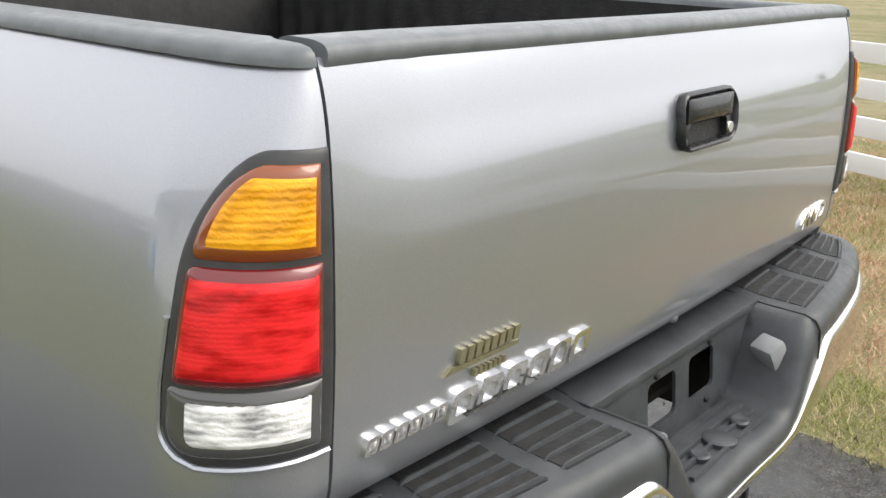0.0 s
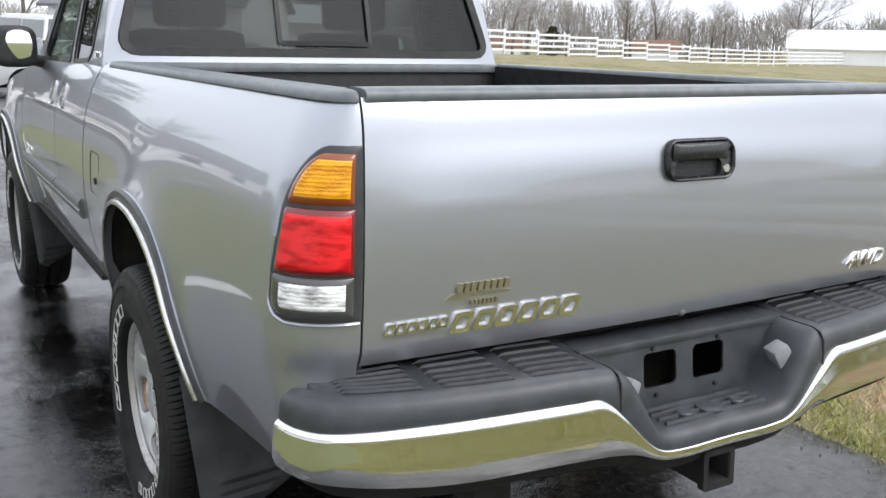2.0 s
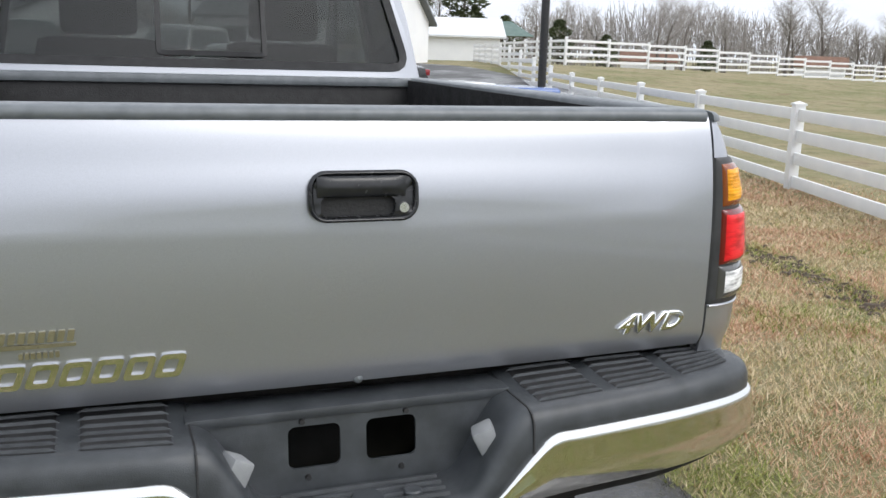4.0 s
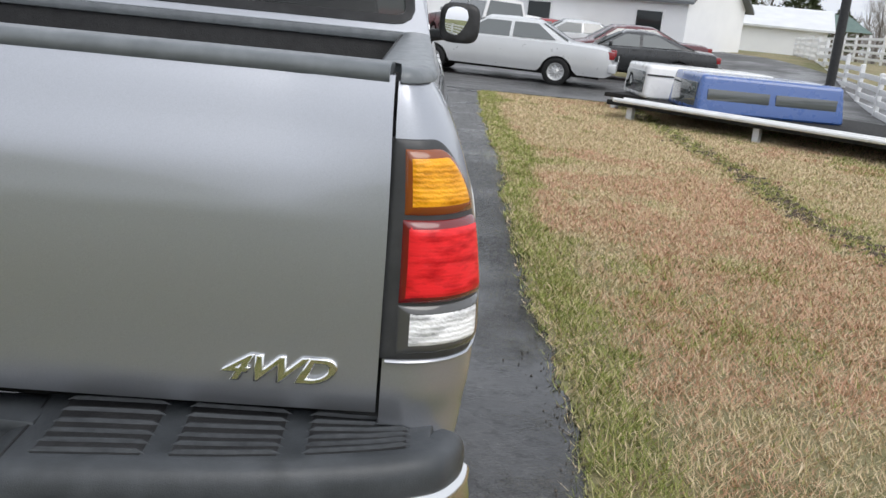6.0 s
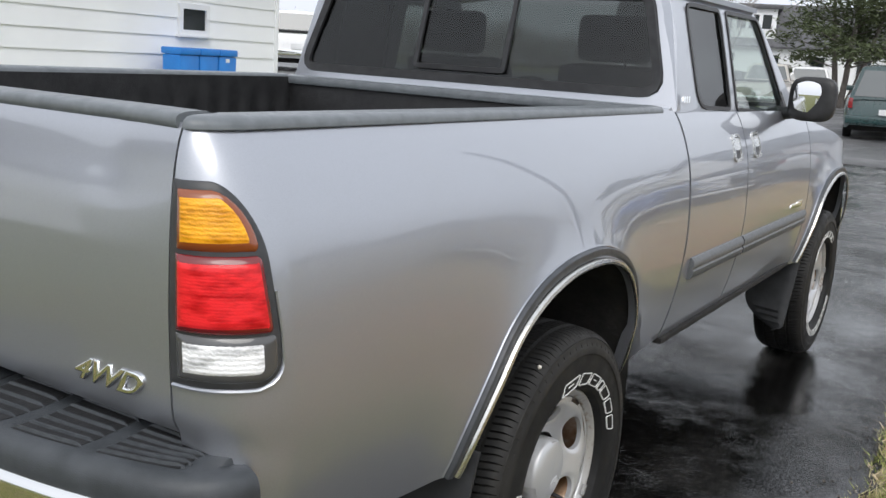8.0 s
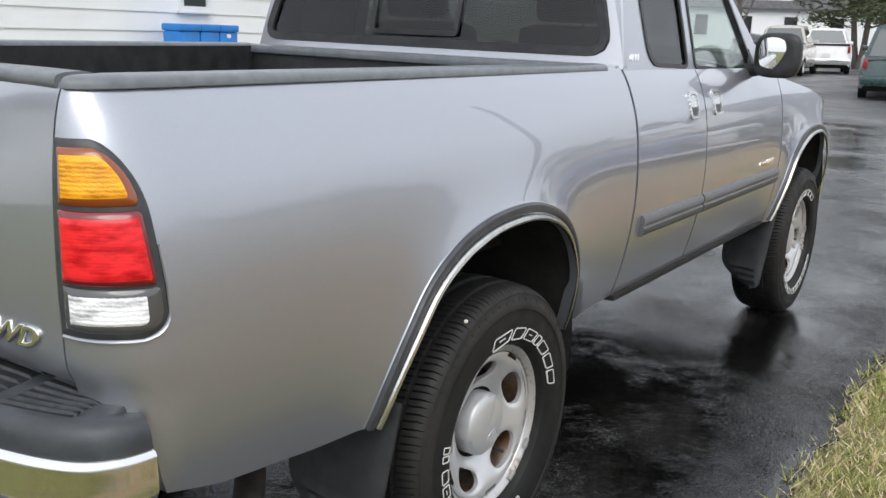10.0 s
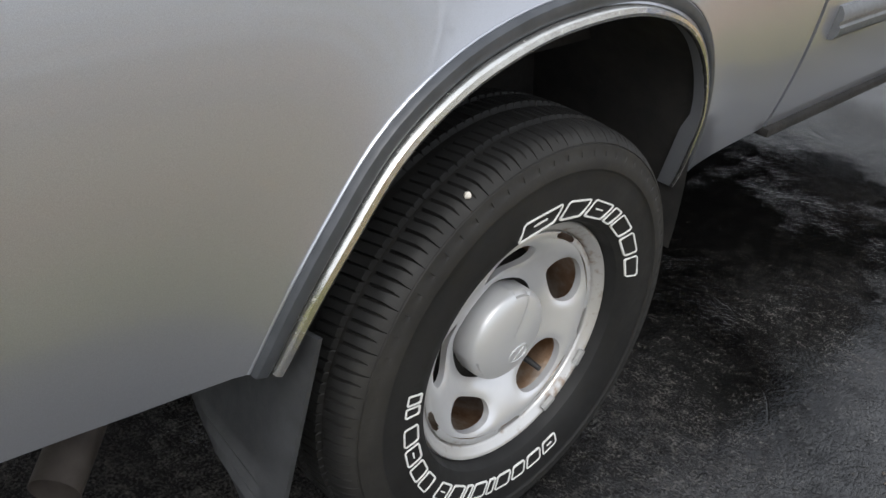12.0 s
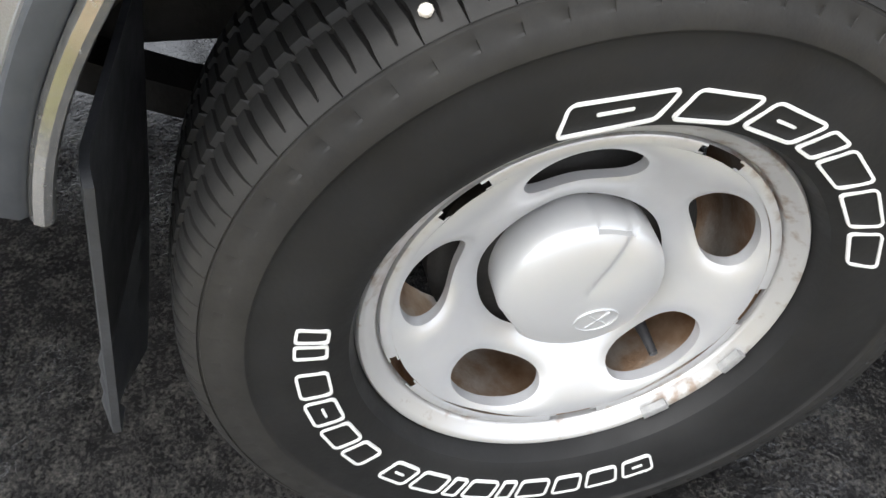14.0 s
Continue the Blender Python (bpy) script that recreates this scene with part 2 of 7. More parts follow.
def tube(path, radius, seg=10, bm=None, caps=True, squash=1.0):
    """A round bar along points; radius may be a list."""
    bm = bm or bmesh.new()
    pts = [Vector(p) for p in path]
    rad = radius if isinstance(radius, (list, tuple)) else [radius] * len(pts)
    rings, up = [], None
    for i, p in enumerate(pts):
        d = (pts[min(i + 1, len(pts) - 1)] - pts[max(i - 1, 0)]).normalized()
        if up is None:
            up = Vector((0, 0, 1)) if abs(d.z) < 0.9 else Vector((1, 0, 0))
        side = d.cross(up).normalized()
        up = side.cross(d).normalized()
        rings.append([bm.verts.new(p + rad[i] * (math.cos(a) * side + squash * math.sin(a) * up)) for a in (2 * math.pi * k / seg for k in range(seg))])
    for a, b in zip(rings, rings[1:]):
        for k in range(seg):
            bm.faces.new((a[k], a[(k + 1) % seg], b[(k + 1) % seg], b[k]))
    if caps:
        bm.faces.new(rings[0][::-1])
        bm.faces.new(rings[-1])
    return bm


def sweep(path, section, bm=None, normals=None, closed=False, caps=True, sizes=None):
    """Carries a closed section of (side, up) pairs along a path; normals gives the up vector at each point."""
    bm = bm or bmesh.new()
    pts = [Vector(p) for p in path]
    rings = []
    for i, p in enumerate(pts):
        a, b = (pts[i - 1], pts[(i + 1) % len(pts)]) if closed else (pts[max(i - 1, 0)], pts[min(i + 1, len(pts) - 1)])
        d = (b - a).normalized()
        n = Vector(normals[i] if normals else (0, 0, 1))
        side = d.cross(n).normalized()
        up = side.cross(d).normalized()
        k = sizes[i] if sizes else 1.0
        rings.append([bm.verts.new(p + k * s * side + k * u * up) for s, u in section])
    n = len(section)
    last = len(rings) if closed else len(rings) - 1
    for i in range(last):
        a, b = rings[i], rings[(i + 1) % len(rings)]
        for k in range(n):
            bm.faces.new((a[k], a[(k + 1) % n], b[(k + 1) % n], b[k]))
    if caps and not closed:
        bm.faces.new(rings[0][::-1])
        bm.faces.new(rings[-1])
    return bm


def lerp_table(table, x):
    """A smooth value through rows of (x, value)."""
    if x <= table[0][0]:
        return table[0][1]
    for (a, va), (b, vb) in zip(table, table[1:]):
        if x <= b:
            t = (x - a) / (b - a)
            return va + (vb - va) * t
    return table[-1][1]


def curve_table(table, x):
    """As lerp_table, through a Catmull-Rom curve."""
    if x <= table[0][0]:
        return table[0][1]
    if x >= table[-1][0]:
        return table[-1][1]
    for i in range(len(table) - 1):
        if x <= table[i + 1][0]:
            break
    (x1, p1), (x2, p2) = table[i], table[i + 1]
    x0, p0 = table[max(i - 1, 0)]
    x3, p3 = table[min(i + 2, len(table) - 1)]
    m1 = (p2 - p0) / (x2 - x0) if x2 > x0 else 0
    m2 = (p3 - p1) / (x3 - x1) if x3 > x1 else 0
    t, h = (x - x1) / (x2 - x1), x2 - x1
    return (2 * t**3 - 3 * t**2 + 1) * p1 + (t**3 - 2 * t**2 + t) * h * m1 + (-2 * t**3 + 3 * t**2) * p2 + (t**3 - t**2) * h * m2


def spread(a, b, n):
    return [a + (b - a) * i / (n - 1) for i in range(n)]


def rounded(w, h, r, n=5, skew=0.0):
    """The outline of a rounded box about the middle, as (x, y)."""
    out = []
    for cx, cy, a0 in ((w / 2 - r, h / 2 - r, 0), (-w / 2 + r, h / 2 - r, 90), (-w / 2 + r, -h / 2 + r, 180), (w / 2 - r, -h / 2 + r, 270)):
        for k in range(n + 1):
            a = radians(a0 + 90 * k / n)
            out.append((cx + r * math.cos(a), cy + r * math.sin(a)))
    return [(x + skew * y, y) for x, y in out]


def fill(loops, to3d, depth=0.0, towards=(0, 0, 1)):
    """A flat shape from an outline and holes, laid into space by to3d(a, b) and given depth."""
    bm = bmesh.new()
    edges = []
    for loop in loops:
        vs = [bm.verts.new((a, b, 0)) for a, b in loop]
        edges += [bm.edges.new((vs[i], vs[(i + 1) % len(vs)])) for i in range(len(vs))]
    bmesh.ops.triangle_fill(bm, use_beauty=True, use_dissolve=False, edges=edges)
    for v in bm.verts:
        v.co = to3d(v.co.x, v.co.y)
    if depth:
        thick(bm, depth, towards)
    return bm


def mirrored(bm):
    """A copy of a bmesh on the other side of x = 0."""
    other = bm.copy()
    for v in other.verts:
        v.co.x = -v.co.x
    bmesh.ops.reverse_faces(other, faces=other.faces)
    return other


def both(name, bm, material, parent, label="", smooth=40):
    """The part on the right side and its twin on the left."""
    twin = mirrored(bm)
    return part(name, bm, material, parent, label, smooth), part(name, twin, material, parent, label, smooth)


# ---------------------------------------------------------------- ground
def ground_mats():
    g = Mat("winter_grass_ground", (0.09, 0.09, 0.03), 0.95)
    big, mid, fine = g.noise(0.35, 5, 0.65), g.noise(2.6, 6, 0.65), g.noise(55, 5)
    dead = g.ramp(mid, [(0.3, (0.23, 0.165, 0.10)), (0.5, (0.34, 0.29, 0.17)), (0.7, (0.27, 0.25, 0.125))])
    live = g.ramp(fine, [(0.3, (0.07, 0.09, 0.025)), (0.7, (0.22, 0.245, 0.075))])
    pick = g.grey(g.math("ADD", g.math("MULTIPLY", big, 0.6), g.math("MULTIPLY", mid, 0.4)), [(0.40, 0.15), (0.56, 1.0)])
    where = g.node("ShaderNodeSeparateXYZ", Vector=g.coords())
    yard = g.node("ShaderNodeMapRange", Value=g.math("MAXIMUM", g.math("MULTIPLY", where.outputs["X"], -1.0), g.math("SUBTRACT", -1.2, where.outputs["Y"])))
    yard.inputs["From Min"].default_value, yard.inputs["From Max"].default_value = 0.0, 1.6
    yard.inputs["To Min"].default_value, yard.inputs["To Max"].default_value = 1.0, 0.10
    pick = g.math("MULTIPLY", pick, yard.outputs["Result"])        # greener turf behind and beside the house
    c = g.mix(pick, live, dead)
    dirt = g.grey(g.noise(1.1, 6, 0.7), [(0.58, 0.0), (0.68, 0.7)])
    c = g.mix(dirt, c, (0.22, 0.135, 0.085))
    g.colour(g.mix(g.grey(fine, [(0.3, 0.0), (0.75, 0.35)]), c, (0.15, 0.12, 0.065)))
    g.bump(g.mix(0.4, fine, mid), 0.9, 0.05)

    a = Mat("wet_asphalt", (0.04, 0.04, 0.042), 0.5, spec=0.28)
    fine = a.node("ShaderNodeTexVoronoi", Vector=a.coords())
    fine.inputs["Scale"].default_value = 210
    stone, patch, wet = a.noise(60, 6, 0.7), a.noise(1.4, 5), a.noise(0.75, 8, 0.66)
    edge_x = a.node("ShaderNodeSeparateXYZ", Vector=a.coords()).outputs["X"]
    low = a.node("ShaderNodeMapRange", Value=edge_x)
    low.inputs["From Min"].default_value, low.inputs["From Max"].default_value = 1.05, 1.38
    low.inputs["To Min"].default_value, low.inputs["To Max"].default_value = -0.085, 0.015
    ahead = a.node("ShaderNodeMapRange", Value=a.math("ABSOLUTE", a.math("SUBTRACT", a.node("ShaderNodeSeparateXYZ", Vector=a.coords()).outputs["Y"], 2.1)))
    ahead.inputs["From Min"].default_value, ahead.inputs["From Max"].default_value = 1.3, 2.6
    ahead.inputs["To Min"].default_value, ahead.inputs["To Max"].default_value = 0.0, 0.06
    wet = a.math("ADD", wet, ahead.outputs["Result"])
    wet = a.math("ADD", wet, low.outputs["Result"])        # water lies in the dip where the wheels run
    tone = a.mix(0.35, a.noise(150, 6, 0.75), a.noise(26, 5, 0.7))
    base = a.ramp(tone, [(0.42, (0.003, 0.003, 0.0032)), (0.50, (0.007, 0.007, 0.0068)), (0.56, (0.020, 0.019, 0.017)), (0.64, (0.13, 0.12, 0.10))])
    behind = a.node("ShaderNodeMapRange", Value=a.node("ShaderNodeSeparateXYZ", Vector=a.coords()).outputs["Y"])
    behind.inputs["From Min"].default_value, behind.inputs["From Max"].default_value = 0.9, 2.0
    behind.inputs["To Min"].default_value, behind.inputs["To Max"].default_value = 0.26, 0.0
    worn = a.grey(a.math("ADD", patch, behind.outputs["Result"]), [(0.52, 0.0), (0.66, 1.0)])        # grey grit towards the rear: wear and wet sheen both put into colour
    base = a.mix(worn, base, a.ramp(tone, [(0.42, (0.014, 0.014, 0.014)), (0.50, (0.045, 0.044, 0.042)), (0.56, (0.085, 0.081, 0.073)), (0.64, (0.22, 0.21, 0.18))]))
    wetness = a.grey(wet, [(0.47, 1.0), (0.58, 0.0)])
    vor = a.node("ShaderNodeTexVoronoi", Vector=a.mix(0.12, a.coords(), a.node("ShaderNodeTexNoise", Vector=a.coords()).outputs["Color"]))
    vor.feature = "DISTANCE_TO_EDGE"
    vor.inputs["Scale"].default_value = 0.9
    crack = a.math("MULTIPLY", a.grey(vor.outputs["Distance"], [(0.0, 0.5), (0.004, 0.0)]), a.grey(a.noise(0.5), [(0.44, 0.0), (0.52, 1.0)]))
    base = a.mix(crack, base, (0.030, 0.029, 0.027))
    across = a.node("ShaderNodeSeparateXYZ", Vector=a.coords()).outputs["X"]
    along = a.node("ShaderNodeSeparateXYZ", Vector=a.coords()).outputs["Y"]
    far = a.math("MULTIPLY", a.math("SUBTRACT", along, 5.0), 0.09)
    dry = a.math("MULTIPLY", a.grey(a.math("ADD", a.math("MAXIMUM", a.math("MULTIPLY", across, -0.5), far), a.math("MULTIPLY", patch, 0.4)), [(0.45, 0.0), (0.75, 1.0)]), a.grey(wet, [(0.47, 0.0), (0.53, 0.85)]))
    base = a.mix(dry, base, a.ramp(stone, [(0.3, (0.085, 0.085, 0.086)), (0.7, (0.15, 0.148, 0.145))]))
    a.colour(a.mix(wetness, base, a.mix(1.0, base, (0.5, 0.5, 0.52), "MULTIPLY")))
    a.rough(a.mix(wetness, a.mix(dry, a.grey(stone, [(0.35, 0.07), (0.65, 0.24)]), (0.5, 0.5, 0.5)), a.grey(a.noise(9, 6), [(0.35, 0.03), (0.7, 0.12)])))
    lumps = a.noise(17, 7, 0.74)
    a.put(a.b.inputs["Specular IOR Level"], a.mix(wetness, a.grey(a.mix(0.5, stone, lumps), [(0.44, 0.04), (0.60, 0.44)]), a.grey(lumps, [(0.36, 0.30), (0.50, 0.70)])))
    crumb = a.node("ShaderNodeTexVoronoi", Vector=a.mix(0.035, a.coords(), a.node("ShaderNodeTexNoise", Vector=a.coords(), Scale=30.0, Detail=4.0).outputs["Color"]))
    crumb.feature = "DISTANCE_TO_EDGE"
    crumb.inputs["Scale"].default_value = 55
    gullies = a.grey(crumb.outputs["Distance"], [(0.0, 0.0), (0.16, 1.0)])
    bumps = a.math("ADD", a.math("ADD", a.math("MULTIPLY", gullies, 0.35), a.math("ADD", a.math("MULTIPLY", stone, 0.9), a.math("MULTIPLY", lumps, 0.5))), a.math("MULTIPLY", fine.outputs["Distance"], -0.2))
    h = a.mix(a.grey(wet, [(0.38, 0.88), (0.54, 0.0)]), bumps, (0.2, 0.2, 0.2))
    h = a.mix(crack, h, (-0.3, -0.3, -0.3))
    a.bump(h, 0.55, 0.006)
    return g.m, a.m


GRASS_GROUND, ASPHALT = ground_mats()
def smooth_step(t):
    t = max(0.0, min(1.0, t))
    return t * t * (3 - 2 * t)


def ground_z(x, y):
    """The land beyond the lawn swells gently towards the paddock's corner and behind the house."""
    return math.exp(-((x - 22) / 24) ** 2) * (1 - 0.7 * math.exp(-((x - 6.5) / 4.5) ** 2)) * smooth_step((y - 18) / 20) + 0.75 * smooth_step((-x - 10.5) / 5) * smooth_step((y - 11) / 7)


def stand(x, y, turn, lift=0.0):
    """A pose on the sloping ground."""
    e = 0.5
    n = Vector((ground_z(x - e, y) - ground_z(x + e, y), ground_z(x, y - e) - ground_z(x, y + e), 2 * e))
    return Matrix.Translation((x, y, ground_z(x, y) + lift)) @ Vector((0, 0, 1)).rotation_difference(n).to_matrix().to_4x4() @ pose(0, 0, 0, 0, 0, turn)


bm = grid(lambda u, v: (u, v, -0.012 + ground_z(u, v)), [-1500, -300, -100] + list(range(-60, 100, 3)) + [140, 300, 1500], [-1500, -300, -60, -20, 0, 10] + list(range(12, 66, 2)) + [90, 140, 300, 1500])
solid("ground", bm, GRASS_GROUND, "dormant lawn with green and straw coloured patches", "ground", kind="structure", smooth=60)


def drive_edge(y):
    """The drive's ragged right edge."""
    x = curve_table([(-30, 0.9), (-1, 1.28), (0.3, 1.40), (2, 1.50), (4, 1.52), (8, 1.72), (16.8, 2.05), (17.6, 2.4)], y)
    return x + 0.06 * noise.noise((y * 1.7, 3.3, 0)) + 0.035 * noise.noise((y * 7, 1, 0)) + 0.012 * noise.noise((y * 26, 5, 0))


bm = bmesh.new()
ys = spread(-1.5, 17.4, 780)
rows = []
for y in ys:
    end = 0.35 * max(0.0, (-0.9 - y) / 0.6)        # the drive's end is worn ragged
    e = drive_edge(y)
    w = -2.15 + 0.10 * noise.noise((y * 1.3, 7.7, 0))
    rows.append([bm.verts.new((x, y + end * noise.noise((x * 2.3, 0.7, 0)) * 2, z)) for x, z in ((w, -0.02), (w + 0.08, 0), (-1.7, 0), (-1.3, 0), (-0.9, 0), (-0.5, 0), (-0.1, 0), (0.3, 0), (0.7, 0), (e - 0.3, 0), (e - 0.06, 0), (e, -0.006), (e + 0.03, -0.03))])
for a, b in zip(rows, rows[1:]):
    for k in range(len(a) - 1):
        bm.faces.new((a[k], a[k + 1], b[k + 1], b[k]))
solid("road", bm, ASPHALT, "wet black asphalt drive with cracks and puddles", "driveway", kind="structure", smooth=0)
bm = grid(lambda u, v: (u, v, 0.004 + ground_z(u, v)), spread(-45, 15, 61), spread(17.3, 62, 46))
lot = Mat("grey_asphalt", (0.09, 0.09, 0.092), 0.6, spec=0.35)
lot.colour(lot.mix(lot.grey(lot.noise(0.5, 6, 0.65), [(0.40, 0.0), (0.62, 1.0)]), lot.ramp(lot.noise(60, 4), [(0.3, (0.06, 0.06, 0.062)), (0.7, (0.10, 0.10, 0.10))]), lot.ramp(lot.noise(60, 4), [(0.3, (0.10, 0.10, 0.102)), (0.7, (0.16, 0.158, 0.155))])))
lot.rough(lot.grey(lot.noise(0.4, 6), [(0.42, 0.30), (0.58, 0.7)]))
lot.bump(lot.noise(70, 5), 0.6, 0.01)
solid("road", bm, lot.m, "damp grey asphalt car park", "car park", kind="structure", smooth=0)

# ---------------------------------------------------------------- the pickup
SIDE = [(0.50, 0.846), (0.57, 0.878), (0.66, 0.903), (0.76, 0.922), (0.87, 0.933), (0.96, 0.934), (1.08, 0.925), (1.17, 0.910), (1.25, 0.884), (1.31, 0.856), (1.345, 0.832)]
AX_R, AX_F, AX_Z = 1.165, 4.245, 0.395
ARCH_A, ARCH_B, ARCH_C, ARCH_OFF = 0.471, 0.487, 0.50, -0.006


def side_x(z):
    return curve_table(SIDE, z)


ARCH_SHAPE = [(0, 0.985), (14, 0.980), (33, 0.992), (47, 1.012), (60, 1.004), (75, 0.984), (90, 0.976), (110, 1.002), (130, 1.036), (147, 1.010), (160, 0.962), (175, 0.945), (190, 0.945)]


def arch_at(a, grow=0.0):
    """A point of the wheel opening's edge, a degrees up from its rear end: along from the axle, and height."""
    f = curve_table(ARCH_SHAPE, a)
    return ARCH_OFF - (ARCH_A + grow) * f * math.cos(radians(a)), ARCH_C + (ARCH_B + grow) * f * math.sin(radians(a))


ARCH_EDGE = [arch_at(a) for a in spread(0, 158, 80)]


def arch_z(y, centre):
    y -= centre
    return lerp_table(ARCH_EDGE, y) if ARCH_EDGE[0][0] < y < ARCH_EDGE[-1][0] else None


def bulge(y, z, centre):
    """How far the sheet swells outwards round a wheel opening."""
    d = (math.hypot((y - centre - ARCH_OFF) / ARCH_A, (z - ARCH_C) / ARCH_B) - 1) * 0.47
    return 0.036 * math.exp(-max(d, 0) / 0.085) if z > 0.5 else 0.0


def gap_x(z):
    """The middle of the gap beside the gate, which narrows a little towards its top."""
    return curve_table([(0.84, 0.794), (0.92, 0.793), (1.02, 0.7915), (1.125, 0.790), (1.225, 0.787), (1.29, 0.784), (1.36, 0.782)], z)


def gate_y(x, z):
    """The tailgate's skin."""
    prof = curve_table([(0.845, 0.024), (0.875, 0.006), (0.94, -0.002), (1.05, -0.010), (1.15, -0.013), (1.225, -0.0115), (1.286, -0.0065), (1.327, 0.001), (1.36, 0.012)], z)
    bow = 1 - (x / 0.79) ** 2
    prof += min(1.0, max(0.0, 3 * bow)) * lerp_table([(1.15, 0.0), (1.22, 0.0055), (1.27, 0.0115), (1.32, 0.0135), (1.36, 0.017)], z)        # the top rolls in more between the corners
    lens = 0.005 * math.exp(-((z - 1.21 - 0.02 * bow) / 0.05) ** 2) * max(bow, 0)
    return prof - 0.020 * bow - lens


CORNER, CW = 0.20, 0.135


def skin(s, z, off=0.0):
    """The bed side's skin: s runs from the tailgate's gap round the corner and forwards."""
    def at(s, z):
        xs, g = side_x(z), gap_x(z) + 0.0025
        y0 = gate_y(0.79, z)
        if s < CORNER:
            a = s / CORNER * math.pi / 2
            return Vector((g + (xs - g) * math.sin(a) ** 0.9, y0 + CW * (1 - math.cos(a)), z))
        y = y0 * max(0, 1 - (s - CORNER) / 0.3) + CW + s - CORNER
        return Vector((xs + bulge(y, z, AX_R) + bulge(y, z, AX_F), y, z))
    p = at(s, z)
    if off:
        e = 0.002
        n = (at(s + e, z) - at(s - e if s > e else s, z)).cross(at(s, z + e) - at(s, z - e)).normalized()
        p = p + n * off
    return p


def side_of(y):
    """The s of a place on the flat of the side."""
    return y - CW + CORNER


truck = thing("pickup_truck", "pewter silver extended cab pickup with chrome step bumper on wet asphalt", "pickup truck")


def sill_z(y):
    return lerp_table([(0.0, 0.83), (0.05, 0.80), (0.10, 0.64), (0.25, 0.60), (0.55, 0.565), (0.73, 0.575), (1.66, 0.56), (2.0, 0.575), (3.9, 0.56), (5.2, 0.55)], y)


def side_panel(y0, y1, top, extra=()):
    """A stretch of the body side between two gaps, cut out round the wheels."""
    ss = set()
    n = max(int((y1 - y0) / 0.06), 2)
    lo = side_of(y0) if y0 > CW else 0.0
    for s in spread(lo, side_of(y1), n):
        ss.add(s)
    if y0 < CW:
        ss |= set(spread(0, CORNER, 15))
    for c in (AX_R, AX_F):
        for k in range(0, 80, 2):
            y = c + ARCH_EDGE[k][0]
            if y0 < y < y1:
                ss.add(side_of(y))
    ss = sorted(ss)
    cols = [ss[0]]
    for s in ss[1:]:
        if s - cols[-1] > 0.004:
            cols.append(s)
    bm = bmesh.new()
    rows = []
    for s in cols:
        y = s - CORNER + CW if s > CORNER else CW * (1 - math.cos(s / CORNER * math.pi / 2))
        zb = sill_z(y)
        for c in (AX_R, AX_F):
            a = arch_z(y, c)
            if a:
                zb = max(zb, a)
        zt = top(y)
        rows.append([bm.verts.new(skin(s, zb + (zt - zb) * (k / 26) ** 0.92)) for k in range(27)])
    for a, b in zip(rows, rows[1:]):
        for k in range(26):
            bm.faces.new((a[k], b[k], b[k + 1], a[k + 1]))
    bmesh.ops.recalc_face_normals(bm, faces=bm.faces)
    rim = [e for e in bm.edges if e.is_boundary]
    got = bmesh.ops.extrude_edge_only(bm, edges=rim)
    for v in (g for g in got["geom"] if isinstance(g, bmesh.types.BMVert)):
        if v.co.y < 0.045 and v.co.x < 0.80:
            v.co.y += 0.03
            continue
        v.co.x -= 0.022
        if v.co.z < 0.7:
            v.co.x -= 0.01
    return bm


def top_bed(y):
    return 1.345


def top_cab(y):
    return lerp_table([(2.0, 1.335), (3.45, 1.315), (3.75, 1.27), (4.22, 1.20), (4.80, 1.08), (5.1, 0.95)], y)


for nm, a, b, top, lab in (("bed_side", 0.0, 1.992, top_bed, ""), ("rear_door", 2.008, 2.657, top_cab, ""), ("front_door", 2.667, 3.705, top_cab, "")):
    both(nm, side_panel(a, b, top), PAINT, truck, lab)


def fender():
    bm = side_panel(3.715, 4.93, top_cab)
    for v in bm.verts:
        if v.co.y > 4.32:
            t = (v.co.y - 4.32) / 0.61
            v.co.x -= 0.10 * t * t
    return bm


both("front_fender", fender(), PAINT, truck)

# tailgate
bm = grid(lambda u, z: (u * (gap_x(z) - 0.0025), gate_y(u * gap_x(z), z), z), spread(-1, 1, 61), spread(0.850, 1.352, 41))
rim = [e for e in bm.edges if e.is_boundary]
got = bmesh.ops.extrude_edge_only(bm, edges=rim)
for v in (g for g in got["geom"] if isinstance(g, bmesh.types.BMVert)):
    v.co.y += 0.045
    v.co.x *= 0.997
gate = part("tailgate", bm, PAINT, truck, "plain pressed steel tailgate")
part("tailgate_core", box(-0.78, 0.78, 0.045, 0.056, 0.88, 1.345, 0.004), LINER, truck, "black inner tailgate skin")

both("gate_seal", sweep([(gap_x(z), 0.036 + 0.6 * max(0, z - 1.30), z) for z in spread(0.84, 1.35, 12)], [(-0.013, -0.006), (-0.013, 0.006), (0.013, 0.006), (0.013, -0.006)], normals=[(0, -1, 0)] * 12), LINER, truck, "black shut line of the gate")

